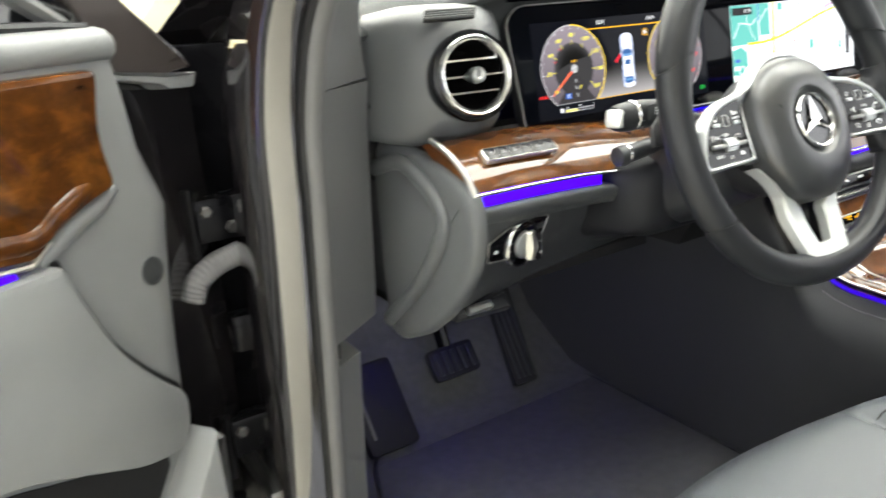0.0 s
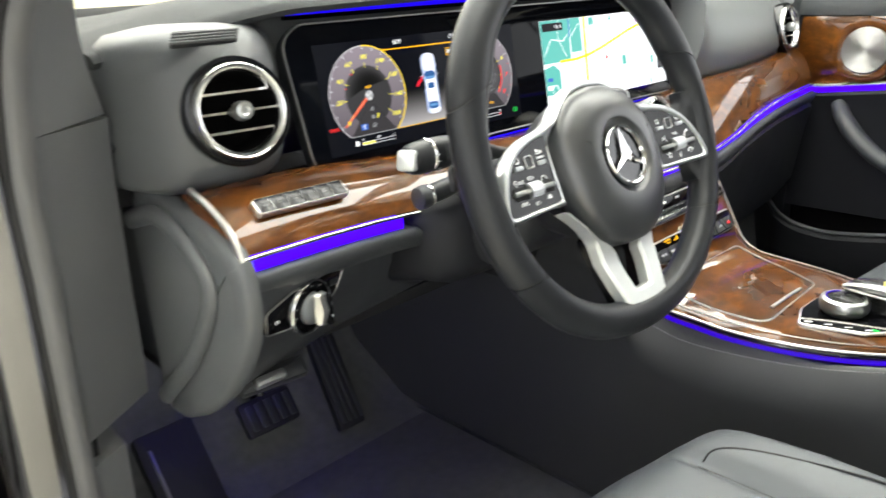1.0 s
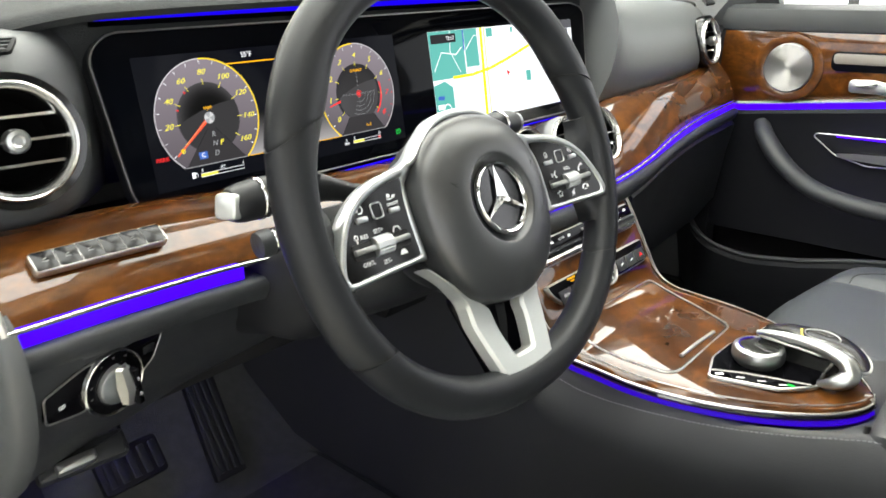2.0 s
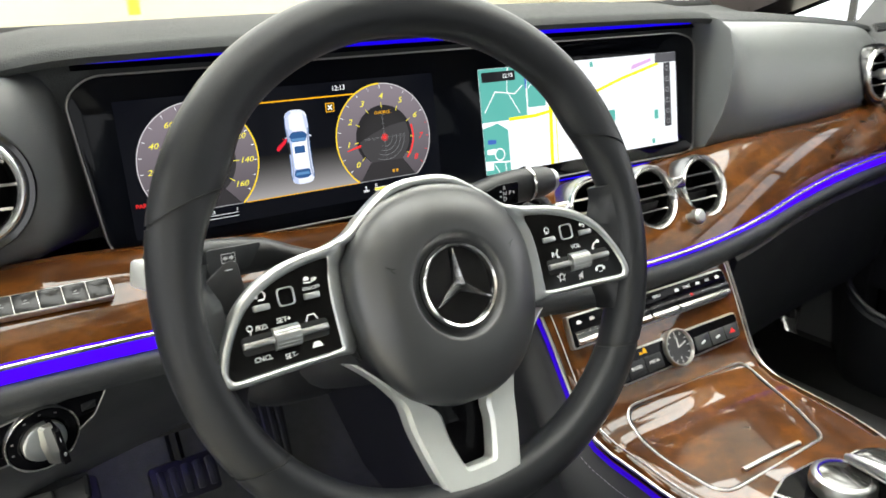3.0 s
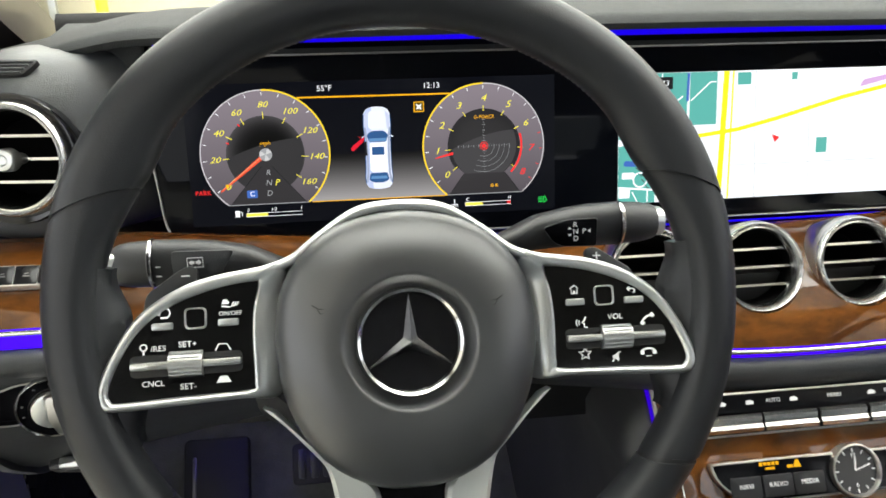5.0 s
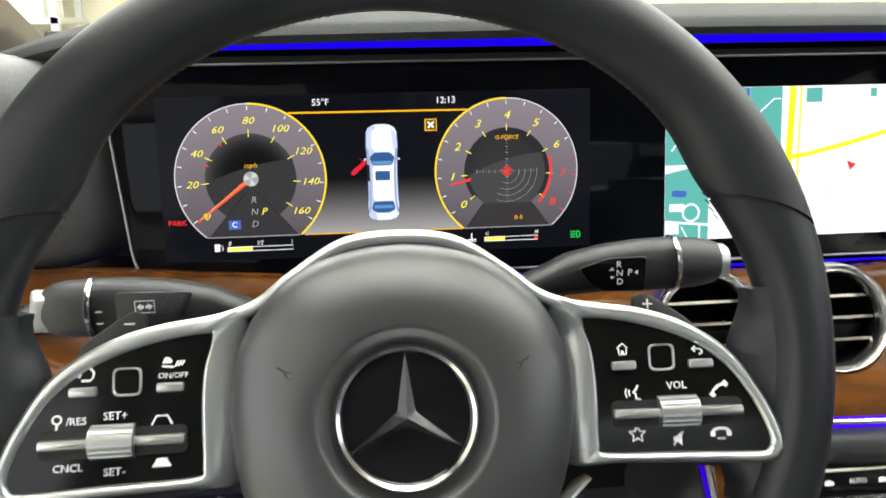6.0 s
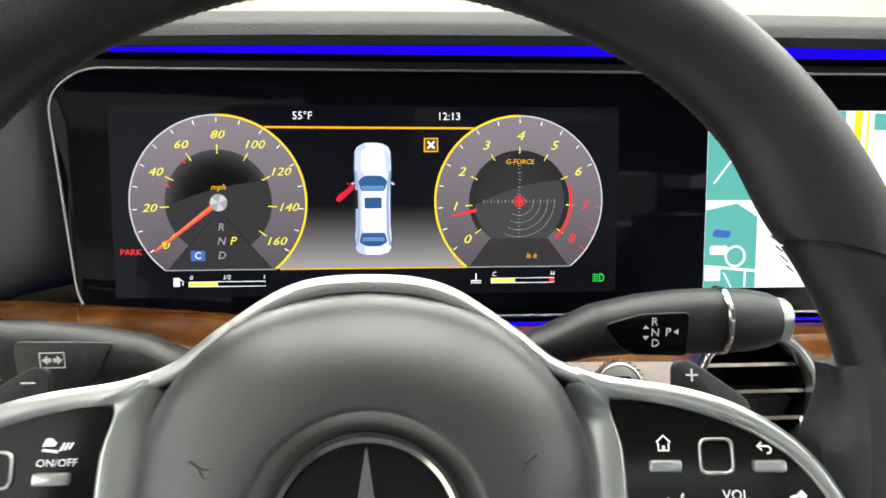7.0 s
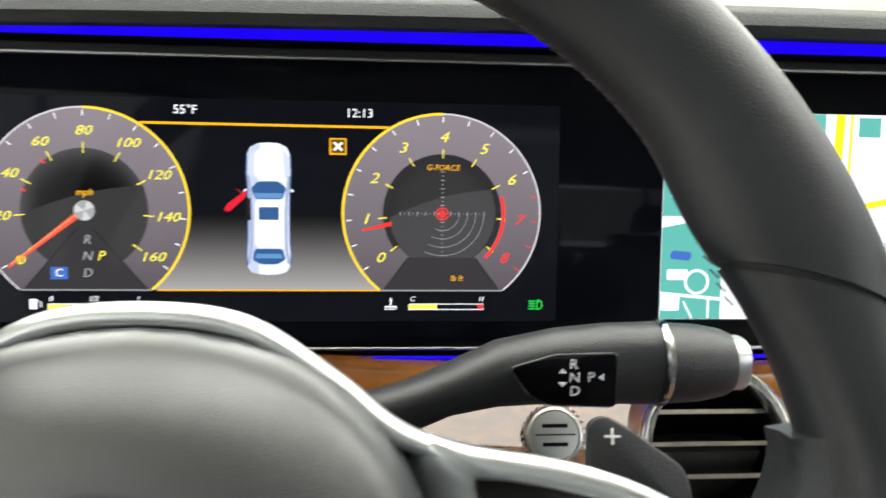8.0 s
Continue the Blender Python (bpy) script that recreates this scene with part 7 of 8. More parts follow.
    # hand rest: black glass bridge carried by a silver arch on the driver's side
    ro = round_poly([(0.3465, -0.090), (0.374, -0.094), (0.393, -0.112), (0.400, -0.145), (0.397, -0.178), (0.380, -0.201), (0.352, -0.203), (0.343, -0.180)], [0.01, 0.012, 0.018, 0.03, 0.02, 0.016, 0.012, 0.01], 5)
    dome = lambda x, y: 0.0335 - 2.2 * max(0, -0.150 - y) ** 2 * 3 - 3.0 * (x - 0.372) ** 2  # noqa: E731
    rows = [[(x, y, zc + dz + dome(x, y) * f) for x, y in inset(ro, d)] for d, f, dz in ((0.010, 0.0, 0.001), (0.008, 0.6, 0.0), (0.001, 0.72, 0.0), (0.0, 0.86, 0.0), (0.002, 0.97, 0.0), (0.006, 1.0, 0.0), (0.016, 1.0, 0.0008))]
    pm = part("hand_rest", loft(rows), REST_GLASS, kp, "black glass hand rest over the controller", world=True, angle=60)
    edge_ = [Vector((x, y, zc + 0.86 * dome(x, y))) for x, y in ro]
    part("rest_edge", tube(edge_ + edge_[:1], 0.0015, 6), TRIM_LINE, pm, "thin chrome edge", world=True)
    arc = smooth_path([(0.3500, -0.090, zc + 0.0285), (0.3490, -0.105, zc + 0.0315), (0.3475, -0.130, zc + 0.0335), (0.3445, -0.160, zc + 0.0325), (0.3390, -0.184, zc + 0.0260), (0.3310, -0.190, zc + 0.0160), (0.3255, -0.178, zc + 0.0075), (0.3270, -0.164, zc + 0.0020)], 6)
    part("silver_arch", tube(arc, 0.0086, 14, flat=0.85, taper=[interp(i / (len(arc) - 1), [(0, 0.35), (0.25, 0.75), (0.5, 1.0), (0.65, 1.2), (0.8, 1.15), (1.0, 0.5)])[0] for i in range(len(arc))]), SATIN, pm, "satin silver arch", world=True)
    rz = lambda x, y: zc + dome(x, y) + 0.0012  # noqa: E731
    part("touch_mark", tube([(x, y, rz(x, y)) for x, y in ((0.376, -0.128), (0.366, -0.131), (0.358, -0.135))], 0.0013, 5, flat=0.4), material("yellow_mark", (0.6, 0.5, 0.08), 0.5, vary=0), pm, world=True)
    loop = [(0.374 + 0.013 * math.cos(radians(a)), -0.150 + 0.018 * math.sin(radians(a))) for a in steps(0, 360, 24)]
    part("touch_ring", tube([(x, y, rz(x, y) - 0.0003) for x, y in loop], 0.0006, 5), SATIN, pm, world=True)
    part("rest_key", lathe([(0.0085, 0.0), (0.0082, 0.0012), (0, 0.0014)], 24, pose(0.374, -0.111, zc + 0.0322)), SOFT_BLACK, pm, world=True)
    # armrest behind
    a = thing("armrest", pose(MID, -0.4, 0.4), "dark stitched leather armrest box", "armrest")
    part("lid", loft([[(MID + hw * u, y, 0.662 + dz + 0.008 * (1 - u * u)) for u in steps(-1, 1, 10)] + [(MID + (hw + 0.002) * u, y, zb) for u in (1, -1)] for y, hw, dz, zb in ((-0.226, 0.082, -0.008, 0.645), (-0.2275, 0.089, -0.004, 0.640), (-0.232, 0.0945, 0.000, 0.634), (-0.245, 0.0985, 0.003, 0.628), (-0.45, 0.099, 0.010, 0.632), (-0.62, 0.098, 0.010, 0.632), (-0.64, 0.090, 0.0, 0.632))]), SIDE_LEATHER, a, world=True, angle=50)
    part("lid_joint", tube(smooth_path([(MID - 0.1005, -0.60, 0.6335), (MID - 0.1005, -0.30, 0.6335), (MID - 0.1000, -0.244, 0.6345), (MID - 0.0950, -0.2305, 0.640), (MID - 0.0900, -0.2262, 0.652), (MID - 0.0860, -0.2255, 0.664)], 6), 0.0028, 8), MATTE_BLACK, a, "dark joint round the lid", world=True)
    return c


console()


# ---------------------------------------------------------------- doors
def door(name, label, driver, m, hinge):
    d = thing(name, m, label, "car door", "front doors")
    off = Vector(hinge)

    def put(nm, bm, mat, parent=None, lab=""):
        if driver:
            mirrored(bm)
        bmesh.ops.translate(bm, verts=bm.verts, vec=-off)
        return part(nm, bm, mat, parent or d, lab)

    zl = lambda y: 0.812 + 0.105 * (0.213 - max(y, -0.25)) if y < 0.213 else 0.812 - 0.02 * (y - 0.213)  # noqa: E731
    ys = steps(0.292, -0.84, 40)
    lead = lambda y: 0.020 * max(0, (y - 0.235) / 0.057) ** 2  # the leading edge curves away  # noqa: E731
    put("outer_skin", loft([[(1.10, y, 1.0), (1.19, y, 0.995), (1.235, y, 0.90), (1.25, y, 0.65), (1.225, y, 0.36), (1.12, y, 0.34), (1.10, y, 0.6)] for y in (0.42, 0.40, 0.1, -0.3, -0.84, -0.86)]), PAINT, None, "glossy black painted door shell")
    if driver:
        # the end of the panel that the open door shows: s runs back from its front edge
        at = lambda s_, z, x: Vector((x, 0.30 - s_, z))  # noqa: E731
        front = [(1.018, 0.032), (1.0, 0.028), (0.985, 0.024), (0.91, 0.014), (0.86, -0.006), (0.845, -0.010), (0.81, -0.004), (0.76, 0.004), (0.69, 0.011), (0.61, 0.017), (0.49, 0.012), (0.36, 0.006)]
        rows = []
        for z, s0 in front:
            rows.append([at(s0 + 0.002, z, 1.10), at(s0, z, 1.072), at(s0 + 0.003, z, 1.063), at(s0 + 0.010, z, 1.058), at(s0 + 0.03, z, 1.0575), at(0.4, z, 1.058), at(1.12, z, 1.06), at(1.12, z, 1.10)])
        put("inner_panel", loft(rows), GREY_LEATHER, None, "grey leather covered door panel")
        put("belt_pad", loft([[at(s_ + 0.001, 1.0290, 1.10), at(s_, 1.0305 - d, 1.068), at(s_, 1.0280 - d, 1.058 + d), at(s_, 1.0220 - d, 1.0515 + d), at(s_, 1.0140, 1.0495 + d), at(s_, 1.0060, 1.0510 + d), at(s_, 1.0005 + d, 1.0550 + d), at(s_, 0.9985, 1.062), at(s_, 0.9985, 1.10)] for s_, d in ((0.0285, 0.005), (0.0300, 0.0025), (0.0330, 0.001), (0.0370, 0.0), (0.2, 0.0), (0.6, 0.0), (1.12, 0.0))]), GREY_LEATHER, None, "grey padded window ledge")
        face = Matrix(((0, 0, -1, 1.0585), (-1, 0, 0, 0.30), (0, 1, 0, 0), (0, 0, 0, 1)))
        wo = round_poly([(0.064, 0.994), (0.078, 0.935), (0.068, 0.884), (0.105, 0.876), (0.140, 0.862), (0.170, 0.843), (0.24, 0.852), (0.5, 0.868), (1.1, 0.87), (1.1, 0.996)], [0.012, 0.03, 0.012, 0.03, 0.02, 0.008, 0.03, 0.05, 0.002, 0.002], 5)
        put("wood_panel", plate(wo, 0.014, 0.006, face), WOOD, None, "glossy burl walnut door panel")
        roll = smooth_path([(0.082, 0.893, 0), (0.105, 0.890, 0), (0.140, 0.876, 0), (0.172, 0.861, 0), (0.24, 0.868, 0), (0.5, 0.884, 0), (1.08, 0.886, 0)], 6)
        put("wood_roll", tube([face @ Vector((p.x, p.y, 0.0050)) for p in roll], 0.0130, 14, taper=[0.35 + 0.65 * min(1, i / 8) for i in range(len(roll))]), WOOD, None, "rounded lower roll of the walnut panel")
        hem = smooth_path([(0.062, 0.880, 0), (0.085, 0.869, 0), (0.110, 0.862, 0), (0.140, 0.848, 0), (0.162, 0.833, 0)], 6)
        put("panel_hem", tube([face @ Vector((p.x, p.y, 0.000)) for p in hem], 0.0100, 14, taper=[0.55 + 0.45 * min(1, i / 8, (len(hem) - 1 - i) / 6) for i in range(len(hem))]), GREY_LEATHER, None, "soft raised hem under the wood")
        put("chrome_strip", tube([face @ Vector((x, z, 0.006)) for x, z in ((0.150, 0.853), (0.172, 0.838), (0.24, 0.846), (0.5, 0.862), (1.1, 0.864))], 0.0028, 6), TRIM_LINE, None, "thin chrome strip")
        put("light_strip", tube([face @ Vector((x, z, 0.004)) for x, z in ((0.190, 0.8335), (0.24, 0.838), (0.5, 0.854), (1.1, 0.856))], 0.0050, 6), LED, None, "glowing violet light strip")
        lo = round_poly([(0.150, 0.832), (0.140, 0.800), (0.110, 0.730), (0.070, 0.680), (0.031, 0.642), (0.034, 0.605), (0.050, 0.582), (0.10, 0.590), (0.25, 0.668), (0.5, 0.70), (1.1, 0.70), (1.1, 0.84), (0.5, 0.845), (0.22, 0.834)], [0.008, 0.02, 0.03, 0.03, 0.012, 0.02, 0.015, 0.03, 0.05, 0.03, 0.002, 0.002, 0.03, 0.02], 5)
        put("armrest_panel", plate(lo, 0.020, 0.008, face), GREY_LEATHER, None, "bulging grey leather lower panel")
        put("panel_joint", tube([face @ Vector((x, z, 0.002)) for x, z in inset(lo, -0.0030)[:34]], 0.0042, 6), MATTE_BLACK, None, "dark joint line")
        put("cap_plug", lathe([(0.0150, -0.001), (0.0150, 0.0012), (0.0135, 0.0018), (0.013, 0.0008), (0, 0.0008)], 32, face @ pose(0.033, 0.783, 0.0015)), DASH, None, "round plug in the trim")
        sail = round_poly([(0.040, 0.986), (-0.040, 0.974), (-0.098, 0.980), (-0.088, 0.992), (-0.012, 1.052), (0.030, 1.092), (0.075, 1.125), (0.085, 1.10), (0.040, 1.03)], 0.004, 3)
        put("mirror_cover", plate(sail, 0.030, 0.003, face @ pose(0, 0, -0.045)), SAIL, None, "brown-grey plastic cover at the mirror foot")
        put("ledge", plate(round_poly([(0.034, 0.988), (-0.045, 0.976), (-0.098, 0.974), (-0.090, 0.958), (-0.050, 0.960), (-0.040, 0.967), (0.028, 0.979)], 0.003, 3), 0.030, 0.003, face @ pose(0, 0, -0.038)), GREY_LEATHER, None, "grey ledge under the mirror cover")
        put("glass_seal", tube([face @ Vector((x, z, -0.012)) for x, z in ((0.045, 1.030), (0.09, 1.033), (0.3, 1.038), (1.1, 1.04))], 0.005, 8), SOFT_BLACK, None, "black seal along the glass")
        # Flat black plate stands for the shade inside the pocket.
        put("pocket_opening", plate(round_poly([(0.055, 0.575), (0.25, 0.655), (1.1, 0.69), (1.1, 0.52), (0.12, 0.50)], 0.02), 0.003, 0, face), MATTE_BLACK, None, "black plate for the shade in the pocket mouth")
        put("pocket_shell", plate(round_poly([(0.020, 0.60), (0.040, 0.575), (0.085, 0.52), (0.16, 0.515), (1.1, 0.53), (1.1, 0.36), (0.012, 0.36)], 0.02), 0.045, 0.012, face), GREY_LEATHER, None, "moulded grey door pocket")
    else:
        put("belt_pad", loft([[(1.105, y, 1.000), (1.062 + lead(y), y, 1.000), (1.048 + lead(y), y, 0.992), (1.046 + lead(y), y, 0.972), (1.053 + lead(y), y, 0.955), (1.105, y, 0.955)] for y in [0.300] + ys]), PAD, None, "grey padded window ledge")
        wood = []
        for y in ys:
            z0, z1 = zl(y) + 0.008, 0.953
            wood.append([(1.10, y, z0)] + [(1.056 + lead(y) - 0.009 * math.sin(math.pi * k) ** 0.7, y, z0 + (z1 - z0) * k) for k in steps(0, 1, 8)] + [(1.10, y, z1)])
        put("wood_panel", loft([w for w, y in zip(wood, ys) if y < 0.27]), WOOD, None, "glossy burl walnut door panel")
        put("chrome_strip", loft([[(1.053 + lead(y), y, zl(y) + 0.0095), (1.0445 + lead(y), y, zl(y) + 0.0062), (1.0445 + lead(y), y, zl(y) + 0.0046), (1.051 + lead(y), y, zl(y) + 0.0035), (1.08, y, zl(y) + 0.005)] for y in ys]), SPOKE_SILVER, None, "thin chrome strip")
        put("light_strip", loft([[(1.0515 + lead(y), y, zl(y) + 0.0033), (1.0515 + lead(y), y, zl(y) - 0.0075), (1.08, y, zl(y) - 0.0075), (1.08, y, zl(y) + 0.0033)] for y in ys if y < 0.262]), LED, None, "glowing violet light strip")
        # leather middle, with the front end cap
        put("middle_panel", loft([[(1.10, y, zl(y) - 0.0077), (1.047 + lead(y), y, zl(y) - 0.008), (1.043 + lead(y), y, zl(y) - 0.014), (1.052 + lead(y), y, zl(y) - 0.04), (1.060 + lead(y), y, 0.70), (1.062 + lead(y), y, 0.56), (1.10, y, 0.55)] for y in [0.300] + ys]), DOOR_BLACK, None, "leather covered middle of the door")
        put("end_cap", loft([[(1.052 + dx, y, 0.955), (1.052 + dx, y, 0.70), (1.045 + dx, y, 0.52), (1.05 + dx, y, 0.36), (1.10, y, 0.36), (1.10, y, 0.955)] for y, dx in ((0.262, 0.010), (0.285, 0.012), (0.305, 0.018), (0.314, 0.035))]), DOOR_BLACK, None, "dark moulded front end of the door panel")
        put("cap_plug", lathe([(0.0125, -0.001), (0.0125, 0.0015), (0.011, 0.002), (0, 0.002)], 28, facing((1.0585, 0.262, 0.775), (-1, 0, 0))), DOOR_BLACK, None, "round plug in the trim")
        # map pocket
        rim = [(0.335, 0.625), (0.310, 0.592), (0.290, 0.576), (0.262, 0.557), (0.225, 0.540), (0.177, 0.531), (0.133, 0.531), (0.05, 0.543), (-0.087, 0.570), (-0.3, 0.585), (-0.6, 0.59)]
        rp = smooth_path([(1.005 if y < 0.25 else 1.005 + (y - 0.25) * 0.8, y, z) for y, z in rim], 6)
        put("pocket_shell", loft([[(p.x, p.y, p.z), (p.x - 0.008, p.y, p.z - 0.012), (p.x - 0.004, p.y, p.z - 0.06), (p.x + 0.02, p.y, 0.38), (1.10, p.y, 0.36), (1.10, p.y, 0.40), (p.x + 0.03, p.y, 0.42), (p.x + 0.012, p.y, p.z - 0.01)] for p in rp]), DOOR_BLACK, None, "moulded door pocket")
        put("pocket_lip", tube(rp, 0.0050, 10), DASH, None, "rounded pocket rim")
    # loudspeaker in the wood
    if not driver:
        sm = facing((1.0475, 0.135, 0.890), (-1, 0.0, 0.05))
        sp = put("speaker", lathe([(0.062, -0.004), (0.060, 0.002), (0.052, 0.004), (0.0445, 0.001), (0.044, -0.004)], 56, sm), WOOD, None, "round loudspeaker set in the wood")
        put("speaker_grille", lathe([(0.0445, 0.000), (0.0435, 0.004)] + [(0.0425 * (1 - k / 56), 0.0050 + (0.00018 if k % 2 else -0.00018)) for k in range(56)] + [(0.0, 0.0050)], 64, sm), BRUSHED, sp, "brushed metal grille")
        sr = put("switch_recess", plate(rect(-0.0630, -0.0185, 0.12, 0.0150, 0.012), 0.002, 0.0005, facing((1.0475, 0.0, 0.908), (-1, 0, 0.08))), PIANO, None, "memory key recess")
        put("memory_switch", plate(rect(-0.0590, -0.0060, 0.115, 0.0115, 0.007), 0.003, 0.001, facing((1.045, 0.0, 0.908), (-1, 0, 0.08))), PILL, sr, "satin taupe memory keys")
        sc = put("seat_switch", plate(round_poly([(-0.040, -0.012), (0.03, -0.012), (0.036, 0.004), (0.0, 0.012), (-0.04, 0.010)], 0.008), 0.008, 0.003, facing((1.047, -0.012, 0.866), (-1, 0, 0.08))), SATIN_PAINT, None, "silver seat adjustment switches")
        put("seat_switch_part", plate(round_poly([(-0.030, -0.002), (-0.004, -0.004), (0.012, 0.006), (-0.02, 0.010)], 0.004), 0.008, 0.003, facing((1.041, -0.012, 0.866), (-1, 0, 0.08))), SATIN, sc)
        # grab handle
        hp = smooth_path([(1.050, 0.172, 0.785), (1.022, 0.150, 0.762), (1.003, 0.110, 0.724), (0.995, 0.055, 0.688), (0.993, -0.02, 0.668), (0.995, -0.12, 0.662), (1.0, -0.3, 0.665), (1.03, -0.45, 0.68)], 7)
        put("grab_handle", tube(hp, 0.019, 14, flat=0.85, taper=[0.75 + 0.25 * min(1, i / 10) for i in range(len(hp))]), DASH, None, "curved grey leather grab handle")
        # Hidden strip, added only to throw a violet glow into the pocket.
        put("handle_light", tube([p + Vector((0.022, 0, -0.013)) for p in hp[20:]], 0.0025, 6), LED_RECESS, None, "violet glow strip added unseen behind the handle")
        lo = round_poly([(-0.105, -0.022), (-0.02, -0.026), (0.035, -0.012), (0.075, 0.018), (0.07, 0.024), (-0.105, 0.026)], 0.006, 4)
        lm = facing((1.0525, 0.0, 0.752), (-1, 0, 0.0)) @ Matrix.Diagonal((-1, 1, 1, 1))
        lr = put("latch_recess", plate(lo, 0.002, 0.0005, lm), DOOR_BLACK, None, "dark door latch recess with violet light")
        put("latch_frame", tube([lm @ Vector((x, y, 0.003)) for x, y in lo] + [lm @ Vector((*lo[0], 0.003))], 0.0012, 6), SATIN, lr, "thin chrome frame")
        put("latch_lever", loft([[lm @ Vector((x, -0.010 - h, 0.004)), lm @ Vector((x, -0.010 + h, 0.004)), lm @ Vector((x, -0.008 + h, 0.012)), lm @ Vector((x, -0.012 - h, 0.012))] for x, h in ((0.03, 0.001), (0.0, 0.004), (-0.05, 0.006), (-0.10, 0.007))]), SATIN, lr, "satin latch lever")
        put("latch_glow", box((-0.03, 0.0225, 0.006), (0.13, 0.002, 0.006), 0, lm), LED_RECESS, lr, "violet light in the latch recess")
    # window glass, frame and mirror
    fr = [(1.115, 0.36, 0.985), (1.095, 0.22, 1.06), (1.07, 0.02, 1.16), (1.02, -0.30, 1.33), (0.97, -0.50, 1.39), (0.96, -0.80, 1.385)]
    fp = smooth_path([Vector((x, y, z)) for x, y, z in fr], 6)
    put("window_frame", tube(fp, 0.022, 10, flat=0.8), PAINT, None, "black window frame")
    put("frame_seal", tube([p + Vector((-0.018, -0.012, -0.012)) for p in fp], 0.009, 8), RUBBER)
    put("frame_rear", tube([(0.96, -0.82, 1.385), (1.06, -0.84, 1.0)], 0.022, 8), PAINT)
    put("mirror_sail", loft([[(1.10, 0.36, 0.99), (1.10, 0.18, 0.99), (1.09, 0.20, 1.06)], [(1.125, 0.36, 0.99), (1.125, 0.18, 0.99), (1.115, 0.20, 1.06)]]), SOFT_BLACK, None, "black mirror base")
    put("mirror_body", loft([[(1.17 + 0.10 * (1 - math.cos(radians(a))) * 0 + 0.115 * k, 0.25 + 0.07 * math.cos(radians(a)) * s, 1.06 + 0.068 * math.sin(radians(a)) * s) for a in steps(0, 360, 20)[:-1]] for k, s in ((0, 0.55), (0.25, 0.9), (0.7, 1.0), (1.4, 1.0), (1.8, 0.85), (1.95, 0.5))]), PAINT, None, "black outside mirror")
    put("mirror_glass", plate(rect(-0.095, -0.050, 0.095, 0.050, 0.03), 0.003, 0, facing((1.30, 0.178, 1.06), (-0.25, -1, 0.02))), CHROME, None, "mirror glass")
    g = put("window_glass", loft([[(1.106, 0.20, 0.99), (1.106, -0.83, 0.99), (1.11, -0.83, 0.99), (1.11, 0.20, 0.99)], [(1.07, 0.02, 1.15), (1.07, -0.83, 1.15), (1.074, -0.83, 1.15), (1.074, 0.02, 1.15)], [(0.99, -0.40, 1.35), (0.975, -0.82, 1.36), (0.979, -0.82, 1.36), (0.994, -0.40, 1.35)]]), GLASS, None, "clear side window")
    g.visible_shadow = False
    return d


HX, HY = 1.20, 0.50
door("front_door", "closed passenger door with walnut panel and metal speaker", False, pose(HX, HY, 0), (HX, HY, 0))
CX = 2 * MID - 1.05
door("front_door", "open driver's door with walnut panel and grey leather", True, pose(-0.535, 0.385, 0, 0, 0, -55), (CX, 0.30, 0))


def jamb_parts():
    h = thing("wiring_hose", pose(-0.44, 0.50, 0.73), "ribbed grey rubber wiring hose at the door hinge", "hose")
    path = smooth_path([(-0.430, 0.470, 0.752), (-0.452, 0.465, 0.750), (-0.480, 0.460, 0.744), (-0.503, 0.455, 0.730), (-0.514, 0.453, 0.708)], 9)
    part("sleeve", tube(path, 0.0140, 12, taper=[1.0 + 0.10 * (i % 2) for i in range(len(path))]), material("grey_rubber", (0.17, 0.17, 0.175), 0.5), h, world=True)
    part("socket", lathe([(0.030, 0), (0.030, 0.008), (0.022, 0.014), (0.016, 0.016)], 24, facing((-0.412, 0.478, 0.742), (-1, -0.35, 0))), SOFT_BLACK, h, world=True)
    for z in (0.795, 0.49):
        g = part("door_hinge", box((-0.455, 0.495, z), (0.11, 0.03, 0.055), 0.006), JAMB, body, "black door hinge with steel bolts", world=True)
        part("pin", tube([(-0.495, 0.470, z - 0.045), (-0.495, 0.470, z + 0.045)], 0.007, 12), JAMB, g, world=True)
        for dx in (-0.03, 0.0, 0.025):
            part("bolt", lathe([(0.0085, 0), (0.0085, 0.006), (0.006, 0.008), (0, 0.008)], 6, facing((-0.445 + dx, 0.4795, z + 0.012 * (1 if dx else -1)), (0, -1, 0))), STEEL, g, world=True)
    s = thing("door_check", pose(-0.47, 0.48, 0.60), "steel door check strap", "door check")
    part("strap", box((-0.47, 0.43, 0.46), (0.02, 0.12, 0.012), 0.003), STEEL, s, world=True)
    part("housing", box((-0.44, 0.49, 0.64), (0.05, 0.03, 0.05), 0.008), JAMB, s, world=True)


jamb_parts()


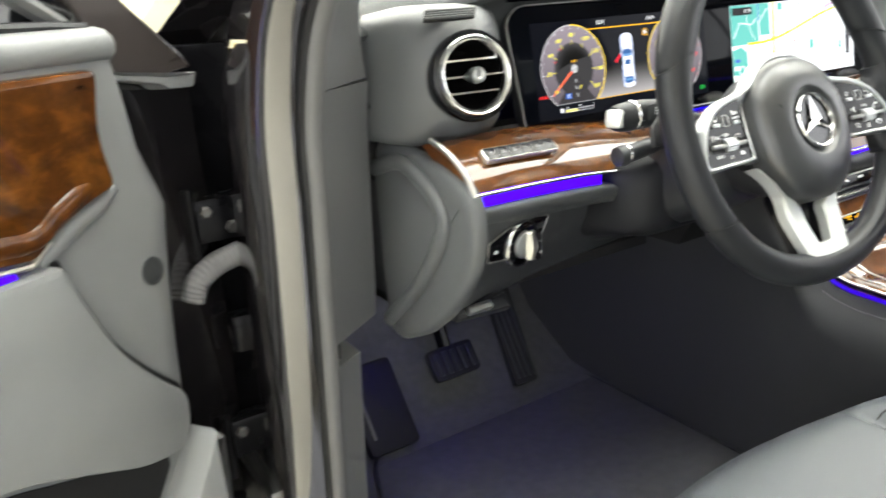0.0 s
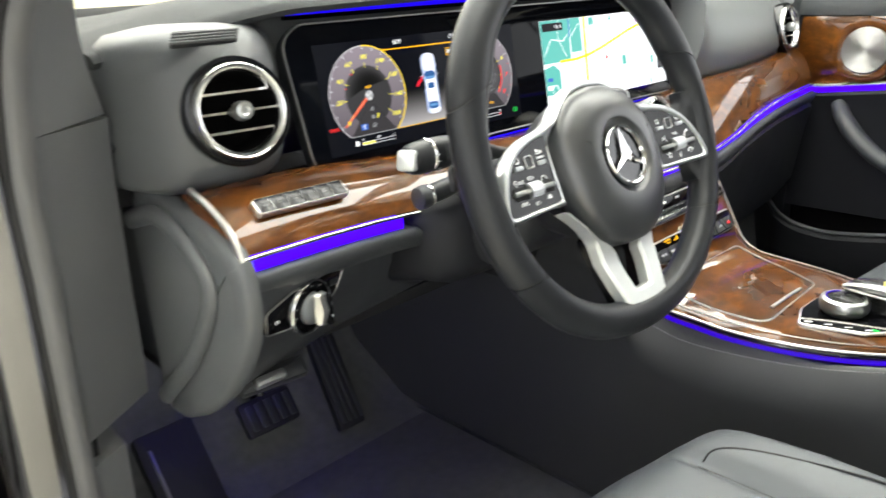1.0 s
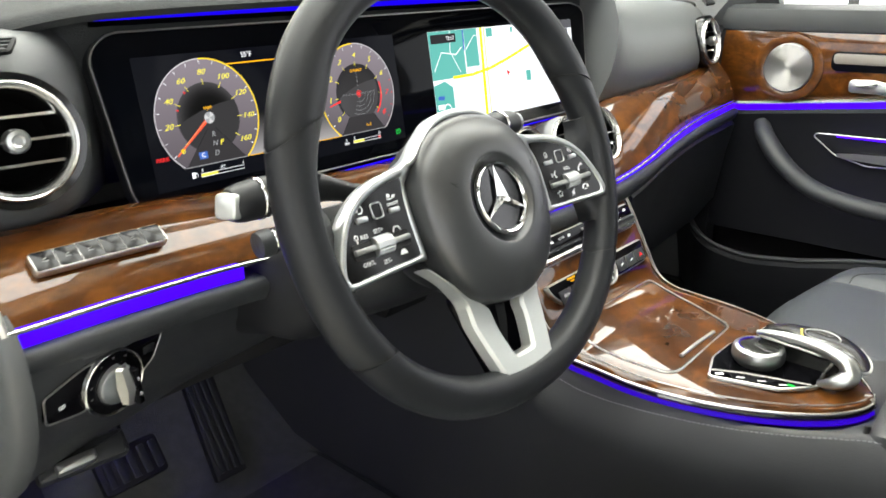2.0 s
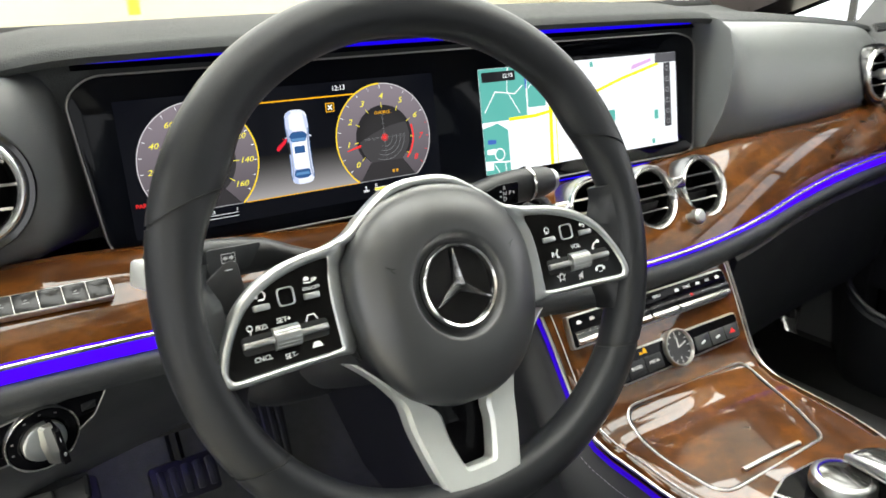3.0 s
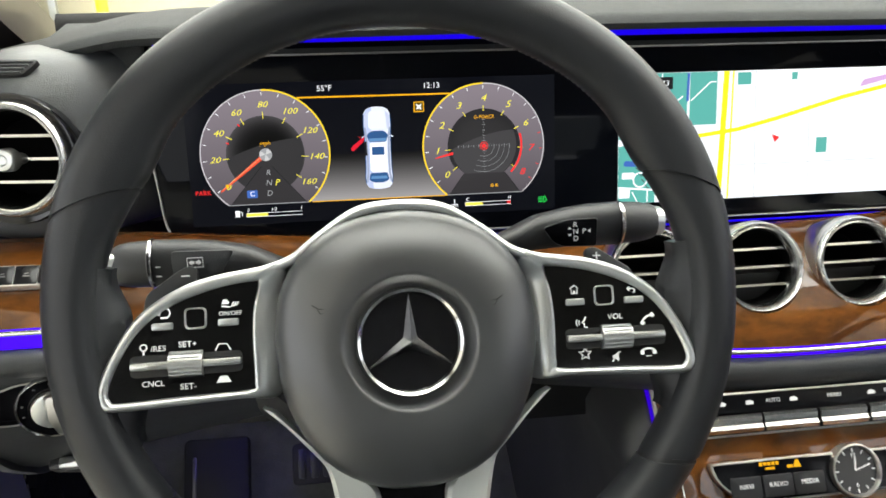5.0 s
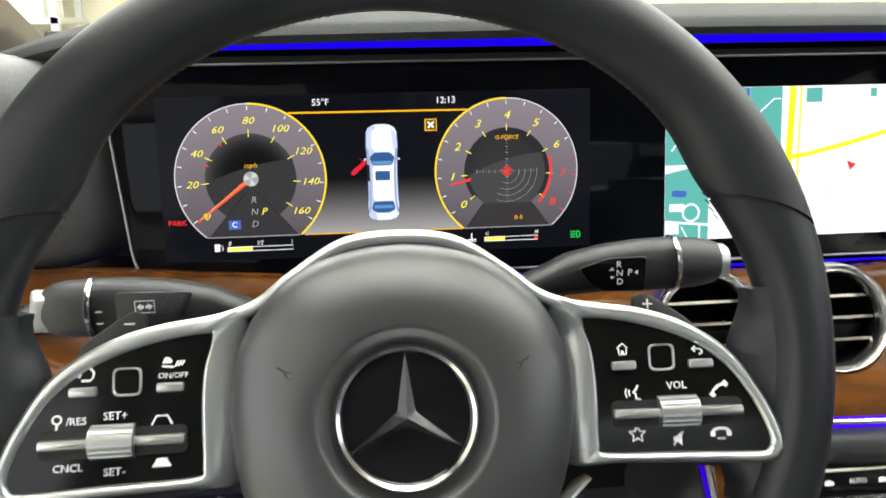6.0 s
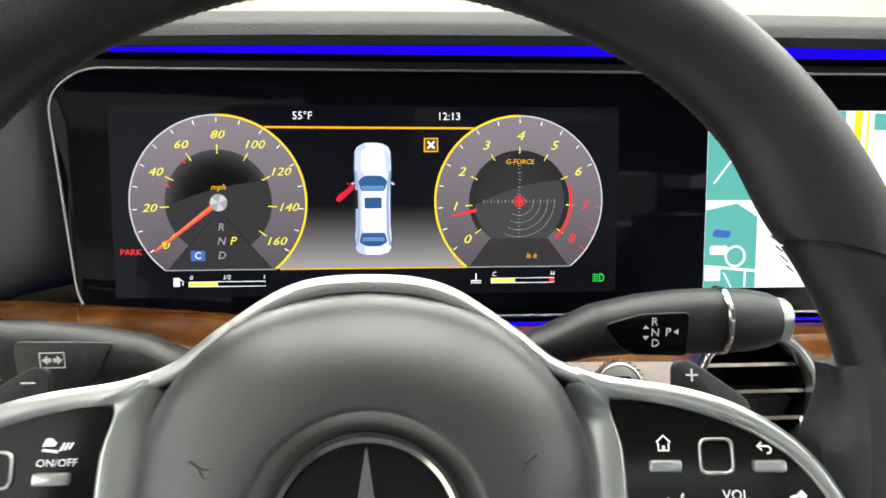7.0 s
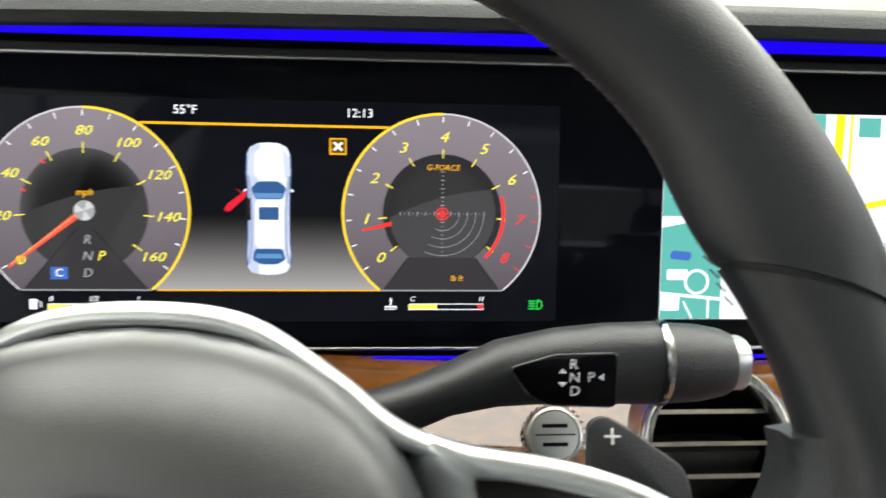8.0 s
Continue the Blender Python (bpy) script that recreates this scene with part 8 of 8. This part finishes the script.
# ---------------------------------------------------------------- seats
def seat(cx, label, slide=0.0, lean=0.20):
    s = thing("front_seat", pose(cx, -0.3, 0.33), label, "car seat", "front seats")

    def shape(u, k):
        # u across -1..1, k from front 0 to back 1
        w = 0.228 + 0.012 * math.sin(math.pi * k)
        front = math.exp(-(k / 0.055) ** 1.3)
        bol = 1 / (1 + math.exp(-(abs(u) - 0.66) * 16))
        crease = math.exp(-((abs(u) - 0.60) / 0.045) ** 2) * min(1.0, max(0.0, (k - 0.05) / 0.08))
        z = 0.566 + 0.026 * bol * (0.3 + 0.7 * min(1.0, k / 0.4)) - 0.013 * crease - 0.03 * k - 0.055 * front * (0.8 + 0.2 * bol) - 0.055 * max(0, (abs(u) - 0.86) / 0.14) ** 2.2 + 0.004 * (1 - u * u)
        y = 0.022 - 0.035 * u * u - 0.50 * k
        return Vector((cx + u * w, y, z))

    us = steps(-1, 1, 64)
    rows = [[shape(u, k) for u in us] + [Vector((cx + 0.232, -0.05 - 0.47 * k, 0.44)), Vector((cx - 0.232, -0.05 - 0.47 * k, 0.44))] for k in [0, 0.01, 0.02, 0.04, 0.06, 0.08, 0.1, 0.14, 0.2, 0.3, 0.5, 0.75, 1.0]]
    part("cushion", loft(rows), SEAT_LEATHER, s, "smooth grey leather cushion", world=True, angle=60)
    for u in (-0.60, 0.60):
        part("seam", tube([shape(u, k) + Vector((0, 0, -0.0003)) for k in steps(0.12, 1, 24)], 0.0012, 6), MATTE_BLACK, s, world=True)
    for sgn in (-1, 1):
        part("seam", tube([shape(sgn * (0.62 + 0.24 * v ** 0.7), 0.13 + 0.42 * v * v) + Vector((0, 0, -0.0002)) for v in steps(0, 1, 20)], 0.0012, 6), MATTE_BLACK, s, world=True)
    part("base", box((cx, -0.28, 0.39), (0.40, 0.40, 0.12), 0.02), SOFT_BLACK, s, world=True)
    rows = []
    for k in steps(0, 1, 12):
        z, y = 0.56 + (0.58 - 0.35 * max(0, lean - 0.2)) * k, -0.50 - slide - lean * k
        hw = 0.24 - 0.05 * k * k
        rows.append([(cx + hw * u, y + 0.05 * abs(u) ** 3 - 0.03 * (1 - u * u), z) for u in steps(-1, 1, 12)] + [(cx + hw * u, y - 0.10, z) for u in (1, -1)])
    part("backrest", loft(rows), SEAT_LEATHER, s, "grey leather backrest", world=True, angle=60)
    top, ty = 0.56 + 0.58 - 0.35 * max(0, lean - 0.2), -0.50 - slide - lean
    part("headrest", box((cx, ty - 0.06, top + 0.10), (0.26, 0.09, 0.16), 0.035), SEAT_LEATHER, s, world=True)
    for dx in (-0.06, 0.06):
        part("headrest_post", tube([(cx + dx, ty - 0.05, top - 0.02), (cx + dx, ty - 0.055, top + 0.05)], 0.006, 8), STEEL, s, world=True)
    return s


seat(-0.062, "smooth grey leather driver's seat with raised bolsters")
seat(2 * MID + 0.062, "smooth grey leather passenger seat", 0.08, 0.55)


# ---------------------------------------------------------------- pedals and floor mat
def pedals():
    p = thing("brake_pedal", pose(-0.06, 0.58, 0.42), "black rubber brake pedal on a steel arm", "pedal")
    m = facing((-0.075, 0.575, 0.435), (0, -0.80, 0.60))
    part("pad", plate(rect(-0.045, -0.028, 0.045, 0.028, 0.008), 0.012, 0.003, m), MATTE_BLACK, p, world=True)
    for k in range(5):
        part("stud", plate(rect(-0.036 + 0.0165 * k, -0.020, -0.026 + 0.0165 * k, 0.020, 0.003), 0.003, 0.001, m, z0=0.012), SOFT_BLACK, p, world=True)
    part("arm", tube([(-0.075, 0.585, 0.43), (-0.08, 0.63, 0.55), (-0.08, 0.62, 0.70)], 0.010, 8, flat=1.6), JAMB, p, world=True)
    a = thing("accelerator_pedal", pose(0.06, 0.60, 0.36), "long ribbed black accelerator pedal", "pedal")
    m = facing((0.055, 0.585, 0.44), (-0.05, -0.82, 0.57))
    part("plate", plate(round_poly([(-0.026, -0.09), (0.022, -0.09), (0.030, 0.09), (-0.018, 0.09)], 0.006), 0.014, 0.003, m), MATTE_BLACK, a, world=True)
    for k in range(4):
        part("rib", plate(rect(-0.018 + 0.011 * k, -0.08, -0.012 + 0.011 * k, 0.08, 0.002), 0.004, 0.001, m, z0=0.013), SOFT_BLACK, a, world=True)
    f = thing("foot_rest", pose(-0.22, 0.58, 0.38), "dark foot rest with metal strips", "foot rest")
    m = facing((-0.225, 0.575, 0.40), (0, -0.78, 0.62))
    part("plate", plate(rect(-0.045, -0.075, 0.045, 0.075, 0.01), 0.016, 0.004, m), MATTE_BLACK, f, world=True)
    part("strip", plate(rect(-0.032, -0.05, -0.027, 0.05, 0.002), 0.003, 0.001, m, z0=0.016), STEEL, f, world=True)
    mat_ = thing("floor_mat", pose(-0.08, 0.2, 0.33), "dark carpet floor mat", "floor mat")
    part("mat_body", plate(round_poly([(-0.33, -0.10), (0.20, -0.10), (0.20, 0.54), (-0.26, 0.54), (-0.33, 0.36)], 0.04), 0.012, 0.004, pose(0, 0, 0.3255)), CARPET, mat_, world=True)
    part("binding", tube([Vector((x, y, 0.336)) for x, y in round_poly([(-0.33, -0.10), (0.20, -0.10), (0.20, 0.54), (-0.26, 0.54), (-0.33, 0.36), (-0.33, -0.09)], 0.04)], 0.004, 6), SOFT_BLACK, mat_, world=True)


pedals()

# violet footwell lamps under the dash
for lx, watts in ((-0.15, 0.20), (0.84, 0.5)):
    fl = thing("footwell_lamp", pose(lx, 0.42, 0.676), "small violet footwell lamp under the dash", "lamp", "footwell lamps")
    part("lens", box((0, 0, 0), (0.06, 0.03, 0.006), 0.001), LED, fl)
    lamp = bpy.data.lights.new("footwell_light", "AREA")
    lamp.energy, lamp.color, lamp.size = watts, (0.16, 0.13, 1.0), 0.05
    lo = new("footwell_light", lamp)
    lo.matrix_basis = pose(lx, 0.42, 0.668)
